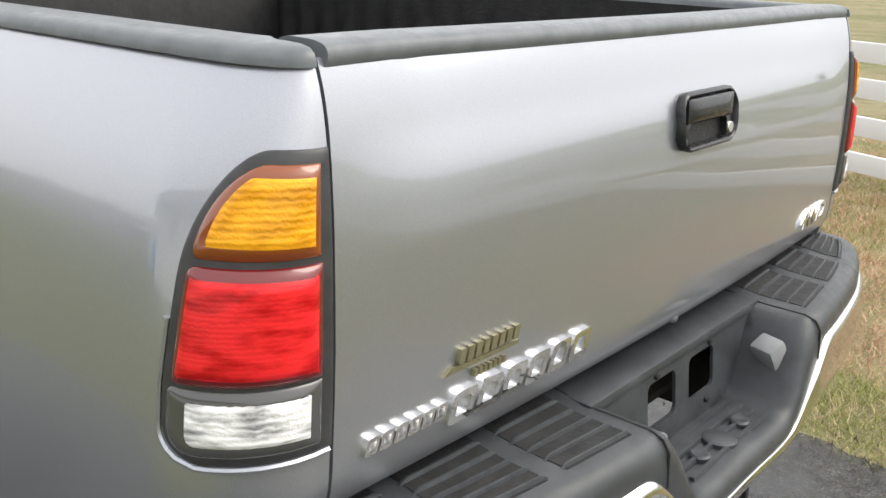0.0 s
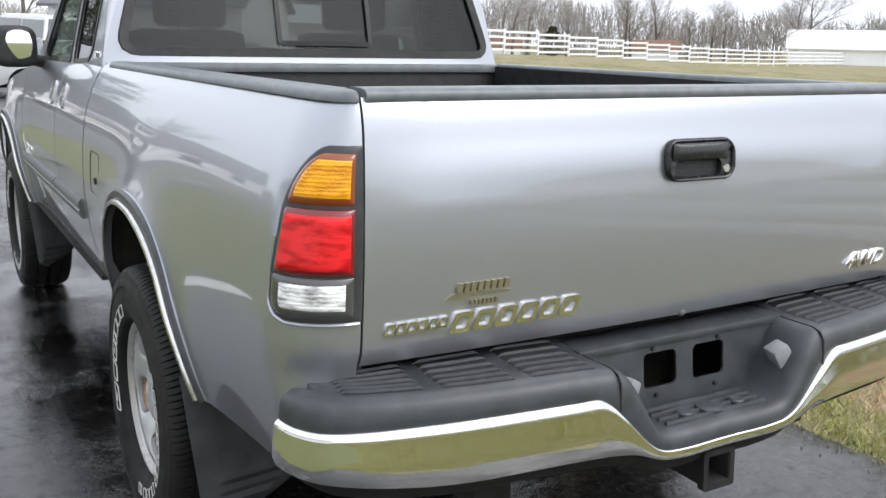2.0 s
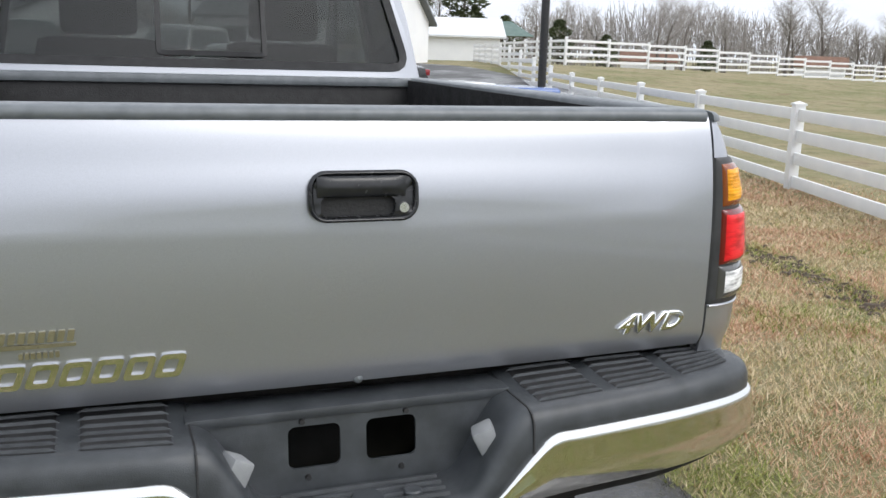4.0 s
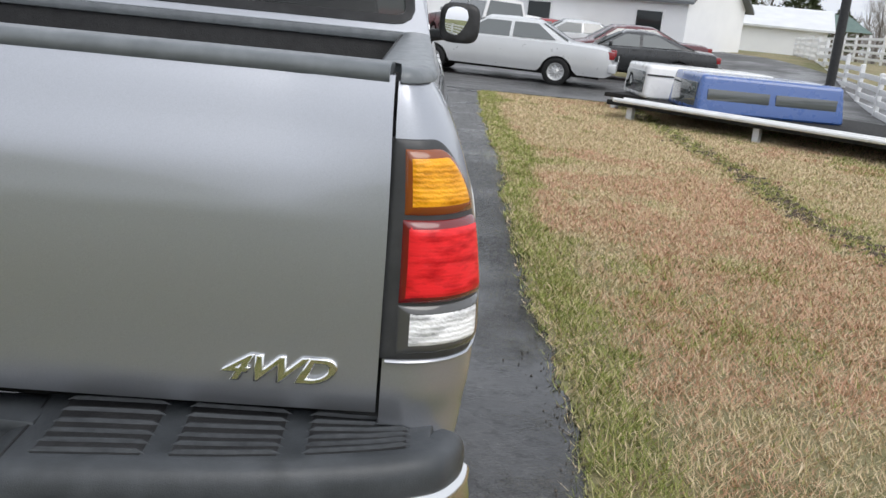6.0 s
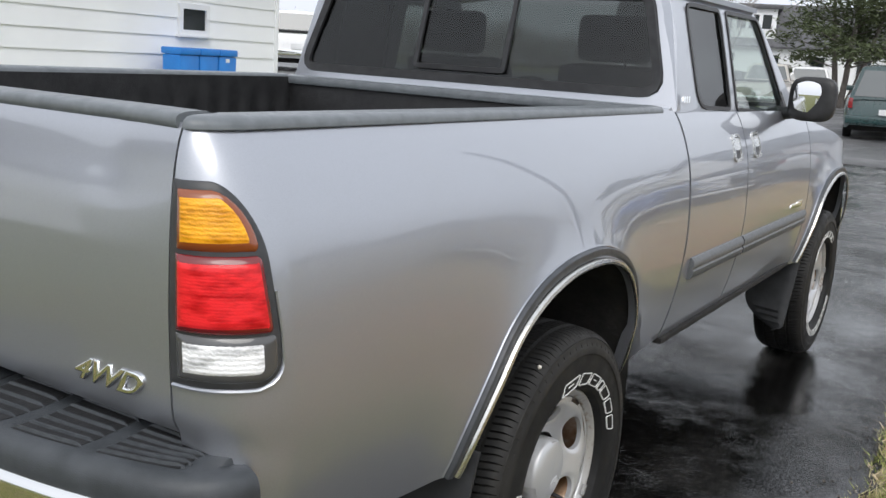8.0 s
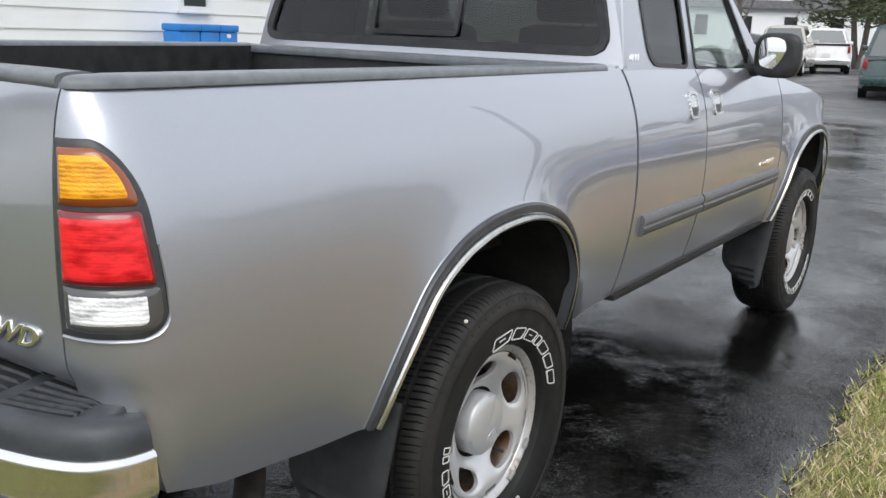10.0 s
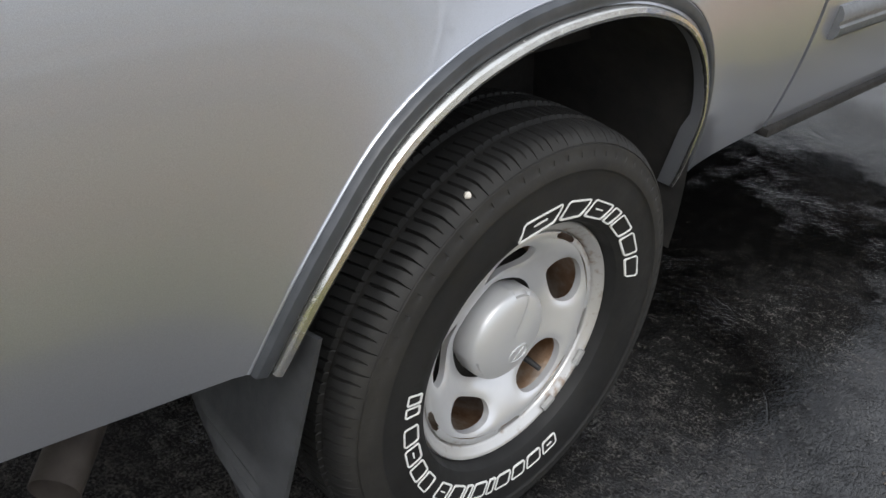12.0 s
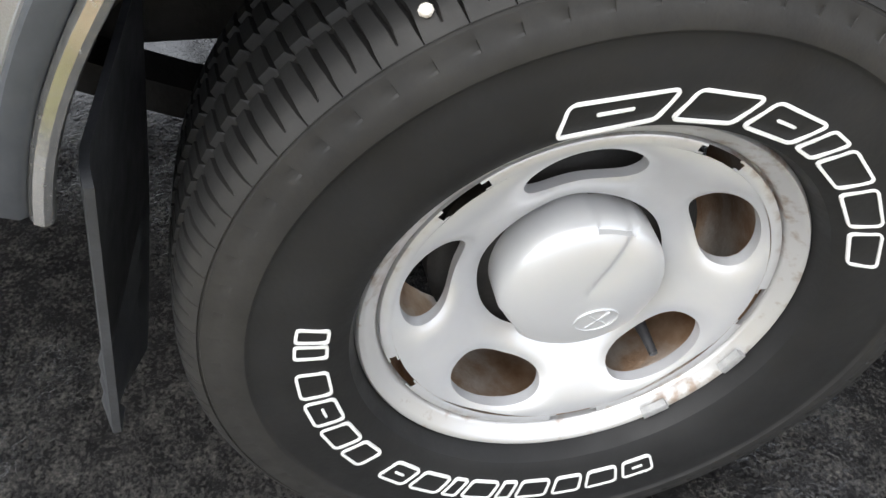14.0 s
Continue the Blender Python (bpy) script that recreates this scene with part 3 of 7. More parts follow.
# caps of hard plastic on the gate and rails
cap_sec = [(-0.048, -0.007), (-0.049, 0.000), (-0.047, 0.006), (-0.042, 0.010), (-0.032, 0.0125), (-0.020, 0.0135), (0.0, 0.014), (0.020, 0.013), (0.034, 0.011), (0.042, 0.007), (0.045, 0.002), (0.046, -0.016), (0.030, -0.018), (-0.04, -0.018)]
bm = sweep([(x, gate_y(x, 1.352) + 0.040, 1.355) for x in spread(-0.775, 0.775, 31)], [(-a if a < 0 else -0.5 * a, b) for a, b in cap_sec])
part("tailgate_cap", bm, CAP, truck, "grey plastic cap on the gate's top edge", 60)


def rail_cap_at(s, u):
    """The rail cap: s runs along the bed's rim from the gate's gap, u from the outer lip over the top to the inner lip."""
    z0 = 1.353 - 0.005 * max(0, s - 0.2)
    o = skin(s, 1.338, 0.004)
    k = min(1.0, s / 0.09)
    k = k * k * (3 - 2 * k)
    i = Vector((0.784 - 0.034 * k, max(o.y, 0.088 + 0.3 * s), 0))
    across, high = lerp_table(CAP_ACROSS, u), lerp_table(CAP_HIGH, u)
    p = o.lerp(i, across)
    p.z = z0 + high
    return p


CAP_ACROSS = [(0, 0.03), (1, 0.0), (2, 0.0), (3, 0.03), (4, 0.10), (5, 0.25), (6, 0.5), (7, 0.75), (8, 0.92), (9, 0.99), (10, 1.0), (11, 0.97)]
CAP_HIGH = [(0, -0.010), (1, -0.009), (2, -0.003), (3, 0.004), (4, 0.009), (5, 0.0115), (6, 0.0125), (7, 0.012), (8, 0.009), (9, 0.002), (10, -0.028), (11, -0.029)]
bm = grid(rail_cap_at, spread(0.004, 0.16, 34) + spread(0.20, 1.955, 24), spread(0, 11, 12))
bm.verts.ensure_lookup_table()
n = len(bm.verts)
for row in (bm.verts[0:12], bm.verts[n - 12:n]):
    bm.faces.new(row)
bmesh.ops.recalc_face_normals(bm, faces=bm.faces)
both("rail_cap", bm, CAP, truck, "grey plastic bed rail cap", 60)

# bed: black drop-in liner
both("bed_wall", thick(grid(lambda y, z: (0.742 + 0.01 * math.sin(y * 60) * (z < 1.25), y, z), spread(0.06, 1.90, 160), spread(0.90, 1.345, 6)), 0.02, (1, 0, 0)), LINER, truck, "ribbed black liner wall")
part("bed_floor", grid(lambda x, y: (x, y, 0.90 + 0.006 * (math.sin(x * 45) > 0)), spread(-0.75, 0.75, 120), spread(0.05, 1.90, 4)), LINER, truck)
part("bed_front", box(-0.75, 0.75, 1.885, 1.93, 0.88, 1.338, 0.008), LINER, truck, "black liner front wall")
part("bulkhead_rail", box(-0.80, 0.80, 1.87, 1.975, 1.318, 1.352, 0.012), CAP, truck, "grey cap on the bed's front wall")


# lamps
def lamp_smax(z, lo, hi, full, top_r, bot_r):
    """How far round the corner a lens of that outline reaches at height z."""
    s = full(z)
    if z > hi - top_r[1]:
        t = (z - (hi - top_r[1])) / top_r[1]
        s -= top_r[0] * (1 - math.sqrt(max(1 - t * t, 0)))
    if z < lo + bot_r[1]:
        t = ((lo + bot_r[1]) - z) / bot_r[1]
        s -= bot_r[0] * (1 - math.sqrt(max(1 - t * t, 0)))
    return s


def lens(lo, hi, smin, full, top_r, bot_r, proud, nz=26, ns=20):
    """A lamp patch laid on the body's corner, domed at its rim."""
    zs = [lo + (hi - lo) * (1 - math.cos(math.pi * k / nz)) / 2 for k in range(nz + 1)]

    def at(u, z):
        s = smin + u * (lamp_smax(z, lo, hi, full, top_r, bot_r) - smin)
        e = min(u, 1 - u) * 9, min(z - lo, hi - z) / 0.012
        dome = math.sqrt(max(min(min(e), 1), 0))
        return skin(s, z, proud * (0.35 + 0.65 * dome))
    bm = grid(at, [(1 - math.cos(math.pi * k / ns)) / 2 for k in range(ns + 1)], zs)
    bmesh.ops.recalc_face_normals(bm, faces=bm.faces)
    got = bmesh.ops.extrude_edge_only(bm, edges=[e for e in bm.edges if e.is_boundary])
    for v in (g for g in got["geom"] if isinstance(g, bmesh.types.BMVert)):
        v.co.y += 0.015
        v.co.x -= 0.012
    return bm


outer = lambda z: lerp_table([(0.94, 0.172), (1.03, 0.170), (1.15, 0.157), (1.28, 0.136)], z)
for side in (1, -1):
    lamp_bm = lens(0.946, 1.268, 0.0, outer, (0.068, 0.112), (0.05, 0.045), 0.006, 40)
    amber_bm = lens(1.170, 1.249, 0.019, lambda z: outer(z) - 0.020, (0.052, 0.072), (0.006, 0.008), 0.0155)
    red_bm = lens(1.040, 1.152, 0.016, lambda z: outer(z) - 0.015, (0.008, 0.008), (0.006, 0.008), 0.017)
    clear_bm = lens(0.966, 1.026, 0.020, lambda z: outer(z) - 0.024, (0.006, 0.006), (0.022, 0.020), 0.0145)
    if side < 0:
        lamp_bm, amber_bm, red_bm, clear_bm = (mirrored(b) for b in (lamp_bm, amber_bm, red_bm, clear_bm))
    lamp = part("tail_lamp", lamp_bm, BEZEL, truck, "dark grey tail lamp housing")
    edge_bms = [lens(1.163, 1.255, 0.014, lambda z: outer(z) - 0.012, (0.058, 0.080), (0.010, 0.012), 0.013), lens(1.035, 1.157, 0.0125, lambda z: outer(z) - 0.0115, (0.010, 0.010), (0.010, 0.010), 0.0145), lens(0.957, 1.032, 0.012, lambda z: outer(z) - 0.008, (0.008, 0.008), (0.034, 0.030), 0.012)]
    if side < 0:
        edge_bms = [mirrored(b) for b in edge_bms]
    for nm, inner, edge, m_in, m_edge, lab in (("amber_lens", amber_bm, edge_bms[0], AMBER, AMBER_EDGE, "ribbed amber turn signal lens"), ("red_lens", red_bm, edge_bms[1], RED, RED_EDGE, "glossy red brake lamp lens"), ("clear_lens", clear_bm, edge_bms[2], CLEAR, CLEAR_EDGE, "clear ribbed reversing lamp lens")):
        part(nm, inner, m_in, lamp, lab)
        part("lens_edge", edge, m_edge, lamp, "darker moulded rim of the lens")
    lip = [skin(lamp_smax(z, 0.941, 1.282, lambda q: outer(q) + 0.004, (0.082, 0.130), (0.05, 0.045)), z, 0.002) for z in spread(1.10, 0.9415, 22)]
    lip += [skin(s, 0.941, 0.002) for s in spread(0.12, 0.002, 8)]
    bm = tube(lip, 0.0035, 6)
    part("lamp_lip", bm if side > 0 else mirrored(bm), PAINT, truck, "bright rolled edge under the lamp")

# tailgate handle
hx, hz = 0.012, 1.211
to_gate = lambda off: lambda a, b: Vector((hx + a, gate_y(hx + a, hz + b) - off, hz + b))
frame_loops = [rounded(0.200, 0.088, 0.030, 8), [(a - 0.012, b - 0.018) for a, b in rounded(0.138, 0.036, 0.012, 5)][::-1]]
bm = fill(frame_loops, to_gate(0.013), 0.02, (0, 1, 0))
for v in bm.verts:
    edge = min(0.100 - abs(v.co.x - hx), 0.044 - abs(v.co.z - hz))
    if edge < 0.003 and v.co.y < gate_y(v.co.x, v.co.z) - 0.005:
        v.co.y += 0.006
handle = part("gate_handle", bm, GLOSS_BLACK, truck, "gloss black plastic handle bezel", 60)
part("bezel_rim", sweep([to_gate(0.010)(a, b) for a, b in rounded(0.196, 0.084, 0.029, 8)], [(-0.004, -0.006), (-0.004, 0.003), (0.0, 0.0055), (0.004, 0.003), (0.004, -0.006)], normals=[(0, -1, 0)] * 36, closed=True), GLOSS_BLACK, handle, "rounded rim of the bezel", 60)


def paddle(a, b):
    """A pull that swells outwards along its lower edge."""
    x = hx - 0.006 + a
    return (x, gate_y(x, hz) - 0.0135 - 0.007 * math.sin(math.pi * min(max((b + 0.019) / 0.038, 0), 1)) ** 0.6 * (1 - (abs(a) / 0.083) ** 6), hz + 0.018 + b)


part("paddle", thick(grid(paddle, spread(-0.082, 0.082, 25), spread(-0.019, 0.019, 11)), 0.010, (0, 1, 0)), GLOSS_BLACK, handle, "gloss black pull paddle", 60)
part("recess", fill([[(a - 0.012, b - 0.020) for a, b in rounded(0.150, 0.050, 0.012)]], to_gate(0.001), 0.002, (0, 1, 0)), LINER, handle, "dark finger recess")
part("lock", lathe([(0.0, 0.0), (0.0, 0.009), (0.004, 0.011), (0.012, 0.011)], 18, "y"), CHROME, handle, "round key lock")
scene.objects["lock"].location = (hx + 0.074, gate_y(0.08, hz) - 0.014, hz - 0.022)


# raised badges: bars and blocks for the maker's lettering
def block_letters(n, x0, x1, z0, z1, slant, hollow, gap=0.18):
    """A row of slanted blocks of a word's size on the gate."""
    w = (x1 - x0) / n
    out = []
    for k in range(n):
        cx = x0 + w * (k + 0.5)
        zz = z0 + 0.012 * (cx - x0)
        ww, hh = w * (1 - gap), z1 - z0
        loops = [rounded(ww, hh, min(ww, hh) * 0.16, 2, slant)]
        if hollow:
            loops.append([(a, b) for a, b in rounded(ww * 0.5, hh * 0.55, min(ww, hh) * 0.08, 2, slant)][::-1])
        out.append(fill(loops, lambda a, b, cx=cx, zz=zz, hh=hh: Vector((cx + a, gate_y(cx + a, zz + hh / 2 + b) - 0.007, zz + hh / 2 + b)), 0.010, (0, 1, 0)))
    return out


for bm in block_letters(6, -0.750, -0.615, 0.910, 0.932, 0.3, True, 0.14):
    part("badge_letter", bm, CHROME, truck, "small chrome badge block", 30)
for bm in block_letters(6, -0.612, -0.305, 0.896, 0.938, 0.35, True, 0.14):
    part("badge_letter", bm, CHROME, truck, "large chrome badge block", 30)
for bm in block_letters(8, -0.600, -0.480, 0.977, 0.996, 0.2, False, 0.3):
    part("dealer_letter", bm, BADGE_GOLD, truck, "dull gold dealer badge block", 30)
bm = fill([[(-0.625, 0.966), (-0.480, 0.969), (-0.480, 0.974), (-0.61, 0.975)]], lambda a, b: Vector((a, gate_y(a, b) - 0.005, b)), 0.006, (0, 1, 0))
part("dealer_bar", bm, BADGE_GOLD, truck, "dull gold dealer badge bar", 30)
for bm in block_letters(7, -0.57, -0.505, 0.950, 0.960, 0.0, False, 0.3):
    part("dealer_letter", bm, BADGE_GOLD, truck, "tiny gold dealer badge block", 30)


def lettering(body, size, extrude, shear=0.0, bevel=0.0):
    cu = bpy.data.curves.new("lettering", "FONT")
    cu.body, cu.size, cu.extrude, cu.shear, cu.bevel_depth, cu.bevel_resolution = body, size, extrude, shear, bevel, 2
    cu.align_x = "CENTER"
    ob = bpy.data.objects.new("lettering", cu)
    scene.collection.objects.link(ob)
    me = bpy.data.meshes.new_from_object(ob.evaluated_get(bpy.context.evaluated_depsgraph_get()))
    bpy.data.objects.remove(ob)
    bpy.data.curves.remove(cu)
    return me


me = lettering("4WD", 0.053, 0.0012, 0.42, 0.0026)
bm = bmesh.new()
bm.from_mesh(me)
for v in bm.verts:
    a, b, c = v.co
    a *= 1.30
    x = 0.642 + a
    v.co = (x, gate_y(x, 0.915) - 0.003 - c, 0.901 + b)
part("drive_badge", bm, CHROME, truck, "chrome 4WD badge", 60)


# ---------------------------------------------------------------- wheel openings
def arch_path(centre, grow, n=48, a0=-4, a1=184):
    pts, ups = [], []
    for k in range(n + 1):
        y, z = arch_at(a0 + (a1 - a0) * k / n, grow)
        y, z = y + centre, max(z, 0.555)
        pts.append((side_x(z) + bulge(y, z, centre) + 0.001, y, z))
        ups.append((1, 0, 0))
    return pts, ups


THIN = [1.0 - 0.62 * max(0.0, min(1.0, (8 + 164 * k / 48 - 95) / 55)) for k in range(49)]        # both strips thin out towards the front
for c in (AX_R, AX_F):
    p, n = arch_path(c, 0.027, a0=8, a1=172)
    both("arch_strip", sweep(p, [(-0.0135, -0.004), (-0.0135, 0.004), (-0.010, 0.009), (0.005, 0.011), (0.011, 0.008), (0.0135, 0.003), (0.0135, -0.004)], normals=n, sizes=THIN), FLARE, truck, "dark grey strip round the wheel opening")
    p, n = arch_path(c, 0.004, a0=8, a1=172)
    both("arch_lip", sweep(p, [(-0.009, -0.006), (-0.010, 0.004), (-0.006, 0.011), (0.002, 0.013), (0.008, 0.010), (0.010, 0.003), (0.008, -0.006)], normals=n, sizes=THIN), SATIN, truck, "satin silver inner lip of the wheel opening")
    p, n = arch_path(c, 0.0415, a0=8, a1=172)
    both("arch_bead", tube(p, 0.0022, 6), PAINT, truck, "bright outer bead of the wheel opening's strip")
    # dark liner of the wheel house
    bm = bmesh.new()
    cols = []
    for k in range(29):
        y, z = arch_at(32 + 156 * k / 28, 0.012)
        y += c
        cols.append([bm.verts.new((x, y, z)) for x in (0.936, 0.80, 0.66, 0.545)])
    for a, b in zip(cols, cols[1:]):
        for k in range(3):
            bm.faces.new((a[k], b[k], b[k + 1], a[k + 1]))
    hub = bm.verts.new((0.545, c, ARCH_C - 0.1))
    for a, b in zip(cols, cols[1:]):
        bm.faces.new((a[3], b[3], hub))
    both("wheel_house", bm, UNDER, truck, "black dirty wheel house liner")

# mud flaps
def flap(y, lo, x0, x1):
    """A hanging flap whose inner lower corner is cut to a wide round, with pressed ribs near its foot."""
    us, vs = spread(0, 1, 14), spread(0, 1, 28)

    def at(u, v):
        z = 0.615 + (lo - 0.615) * v
        inner = x0 + 0.17 * max(0.0, (v - 0.62) / 0.38) ** 2.2
        edge = x1 - 0.035 * v - 0.05 * max(0.0, (v - 0.93) / 0.07) ** 2
        rib = 0.006 * (abs((v - 0.72) * 14 % 1 - 0.5) < 0.25 and 0.72 < v < 0.93 and 0.12 < u < 0.9)
        lip = 0.012 * max(0.0, (u - 0.88) / 0.12)
        return (inner + (edge - inner) * u, y - 0.030 * v - rib + lip + 0.034 * (1 - u), z)
    return thick(grid(at, us, vs), 0.008, (0, 1, 0))


both("mud_flap", flap(0.725, 0.232, 0.61, 0.946), FLAP, truck, "moulded black rubber mud flap")
both("mud_flap", flap(3.80, 0.20, 0.69, 0.935), FLAP, truck, "moulded black rubber mud flap")

# frame, axles and pipes under the body
both("frame_rail", box(0.42, 0.52, 0.05, 4.72, 0.47, 0.62, 0.01), UNDER, truck)
part("floor_pan", box(-0.72, 0.72, 1.98, 4.72, 0.60, 0.66, 0.01), UNDER, truck)
part("bed_underside", box(-0.70, 0.70, 0.09, 1.95, 0.80, 0.888, 0.01), UNDER, truck)
part("rear_axle", tube([(-0.75, AX_R, AX_Z), (-0.14, AX_R, AX_Z), (-0.10, AX_R, AX_Z), (0.10, AX_R, AX_Z), (0.14, AX_R, AX_Z), (0.75, AX_R, AX_Z)], [0.045, 0.045, 0.14, 0.14, 0.045, 0.045], 16), UNDER, truck)
part("front_axle", tube([(-0.75, AX_F, AX_Z), (0.75, AX_F, AX_Z)], 0.045, 12), UNDER, truck)
both("leaf_spring", sweep([(0.56, y, 0.36 + 0.20 * ((y - AX_R) / 0.62) ** 2) for y in spread(AX_R - 0.6, AX_R + 0.62, 17)], [(-0.03, -0.02), (-0.03, 0.02), (0.03, 0.02), (0.03, -0.02)]), UNDER, truck, "stacked leaf spring")
STEEL = speckled("dull_pipe_steel", (0.03, 0.024, 0.020), (0.065, 0.055, 0.048), 18, 0.65, 0.2, 0.3, 90)
both("spring_bracket", box(0.57, 0.67, AX_R + 0.38, AX_R + 0.51, 0.525, 0.625, 0.012), speckled("dusty_steel", (0.10, 0.098, 0.095), (0.20, 0.195, 0.19), 26, 0.7, 0.3, 0.5, 60), truck, "dusty grey steel bracket")
part("tail_pipe", tube([(0.42, 1.4, 0.63), (0.48, 0.80, 0.62), (0.56, 0.66, 0.53), (0.67, 0.55, 0.43), (0.76, 0.455, 0.385)], 0.036, 16, caps=False), STEEL, truck, "dull dark steel tail pipe")
part("fuel_tank", box(-0.5, -0.05, 1.9, 3.2, 0.38, 0.60, 0.05), UNDER, truck)
part("spare_tyre", lathe([(0.50, 0.19), (0.47, 0.24), (0.47, 0.34), (0.53, 0.375), (0.61, 0.375), (0.66, 0.34), (0.66, 0.24), (0.63, 0.19)], 40, "z", closed=True), TYRE, truck, "spare tyre slung under the bed")
scene.objects["spare_tyre"].location = (0, 0.55, 0.02)


# ---------------------------------------------------------------- rear bumper
def bump_y(x):
    return curve_table([(0.0, -0.165), (0.2, -0.164), (0.40, -0.152), (0.62, -0.124), (0.80, -0.076), (0.90, -0.028), (0.945, 0.02), (0.958, 0.075)], abs(x))


def deck_z(x):
    return curve_table([(0.0, 0.662), (0.165, 0.662), (0.20, 0.682), (0.25, 0.765), (0.285, 0.805), (0.33, 0.815), (0.6, 0.818), (0.90, 0.816), (0.93, 0.812), (0.948, 0.803), (0.958, 0.785)], abs(x))


def skirt_z(x):
    return curve_table([(0.0, 0.622), (0.17, 0.624), (0.22, 0.645), (0.30, 0.727), (0.345, 0.764), (0.40, 0.768), (0.7, 0.766), (0.96, 0.757)], abs(x))


def bumper_line():
    """The bumper's front line in plan from end to end: place and inward direction, evenly stepped."""
    half = [(0.0, -0.165), (0.2, -0.164), (0.40, -0.152), (0.62, -0.124), (0.76, -0.092), (0.84, -0.064), (0.892, -0.033), (0.918, 0.003), (0.930, 0.034), (0.935, 0.064)]
    pts = [(-x, y) for x, y in half[:0:-1]] + half
    fine = []
    for i in range(len(pts) - 1):
        p = [Vector((*pts[min(max(j, 0), len(pts) - 1)], 0)) for j in (i - 1, i, i + 1, i + 2)]
        for k in range(24):
            t = k / 24
            fine.append(0.5 * (2 * p[1] + (p[2] - p[0]) * t + (2 * p[0] - 5 * p[1] + 4 * p[2] - p[3]) * t * t + (3 * p[1] - p[0] - 3 * p[2] + p[3]) * t ** 3))
    fine.append(Vector((*pts[-1], 0)))
    run, out, want = 0.0, [], 0.0
    for a, b in zip(fine, fine[1:]):
        d = b - a
        while want <= run + d.length:
            at = a + d * ((want - run) / d.length)
            out.append((at.x, at.y, -d.y / d.length, d.x / d.length))
            want += 0.0125
        run += d.length
    last = fine[-1]
    out.append((last.x, last.y, -1.0, 0.0))
    return out


BLINE = bumper_line()
stations = list(range(len(BLINE)))
PAD_SEC = [(0.0, 0.0), (0.0, 0.25), (0.0015, 0.50), (0.005, 0.70), (0.011, 0.85), (0.020, 0.95), (0.032, 1.0), (0.050, 1.0)]


def pad_back(x):
    return -0.030 if abs(x) < 0.27 else lerp_table([(0.27, -0.03), (0.30, 0.050), (0.8, 0.058), (0.9, 0.075)], abs(x))


def deck_rise(x, y):
    """The deck climbs a little towards the gate."""
    return 0.010 * max(0.0, min(1.0, (y + 0.03) / 0.08)) if abs(x) > 0.28 else 0.0


def pad(i, k):
    x, y, nx, ny = BLINE[i]
    h, b = deck_z(x), skirt_z(x)
    if k < len(PAD_SEC):
        d, f = PAD_SEC[k]
        return (x + nx * d, y + ny * d, b + (h - b) * f)
    ex, ey = x + nx * 0.05, y + ny * 0.05
    yb = max(pad_back(x), ey + 0.002)
    f = (k - len(PAD_SEC) + 1) / 4
    yy = ey + (yb - ey) * f
    return (ex, yy, h + deck_rise(ex, yy))


bumper = part("rear_bumper", thick(grid(pad, stations, list(range(len(PAD_SEC) + 4))), 0.004, (0, 0.3, -1)), PLASTIC, truck, "dark grey plastic bumper step pad", 50)


def chrome_low(x):
    return curve_table([(0.0, 0.604), (0.18, 0.606), (0.28, 0.640), (0.40, 0.650), (0.7, 0.650), (0.96, 0.672)], abs(x))


def chrome(i, k):
    x, y, nx, ny = BLINE[i]
    t, b = skirt_z(x) + 0.001, chrome_low(x)
    f, d = [(0.0, 0.008), (0.02, -0.001), (0.06, -0.007), (0.12, -0.010), (0.18, -0.0105), (0.26, -0.0108), (0.5, -0.0145), (0.8, -0.0165), (1.0, -0.010)][k]
    d *= min(1, (t - b) / 0.08)
    return (x + nx * d, y + ny * d, t + (b - t) * f)


part("chrome_face", thick(grid(chrome, stations, list(range(9))), 0.003, (0, 1, 0)), CHROME, bumper, "chromed steel bumper face", 60)
bm = grid(lambda i, k: (BLINE[i][0] + BLINE[i][2] * (0.016, 0.03, 0.05)[k], BLINE[i][1] + BLINE[i][3] * (0.016, 0.03, 0.05)[k], chrome_low(BLINE[i][0]) - (0.0, 0.035, 0.05)[k]), stations, [0, 1, 2])
part("valance", thick(bm, 0.004, (0, 1, 0)), UNDER, bumper, "black lower valance")
hole = lambda cx: [(a + cx, b + 0.745) for a, b in rounded(0.098, 0.080, 0.014)]
bm = fill([[(-0.20, 0.655), (0.20, 0.655), (0.285, 0.78), (0.297, 0.806), (-0.297, 0.806), (-0.285, 0.78)], hole(-0.082)[::-1], hole(0.066)[::-1]], lambda a, b: Vector((a, -0.034 + (b - 0.75) * 0.06, b)), 0.006, (0, 1, 0))
part("deck_strip", box(-0.312, 0.312, -0.036, 0.056, 0.800, 0.8195, 0.006), PLASTIC, bumper, "deck behind the plate recess")
plate = part("plate_panel", bm, PLASTIC, bumper, "grey plate recess with two square holes", 30)
for x, z in ((-0.105, 0.795), (0.095, 0.794), (-0.095, 0.688), (0.085, 0.686)):
    b = lathe([(-0.004, 0.0), (-0.004, 0.005), (0.0, 0.006), (0.002, 0.006)], 10, "y")
    ob = part("screw", b, LINER, bumper)
    ob.location = (x, -0.036 + (z - 0.75) * 0.06, z)
for s in (1, -1):
    b = box(-0.022, 0.022, -0.026, 0.026, -0.026, 0.026, 0.008)
    ob = part("plate_lamp", b, speckled("pale_grey_plastic", (0.24, 0.25, 0.26), (0.30, 0.31, 0.32), 30, 0.45), bumper, "pale grey plate lamp block")
    ob.matrix_basis = pose(s * 0.238, -0.092, 0.745, 0, s * -28, s * -18)
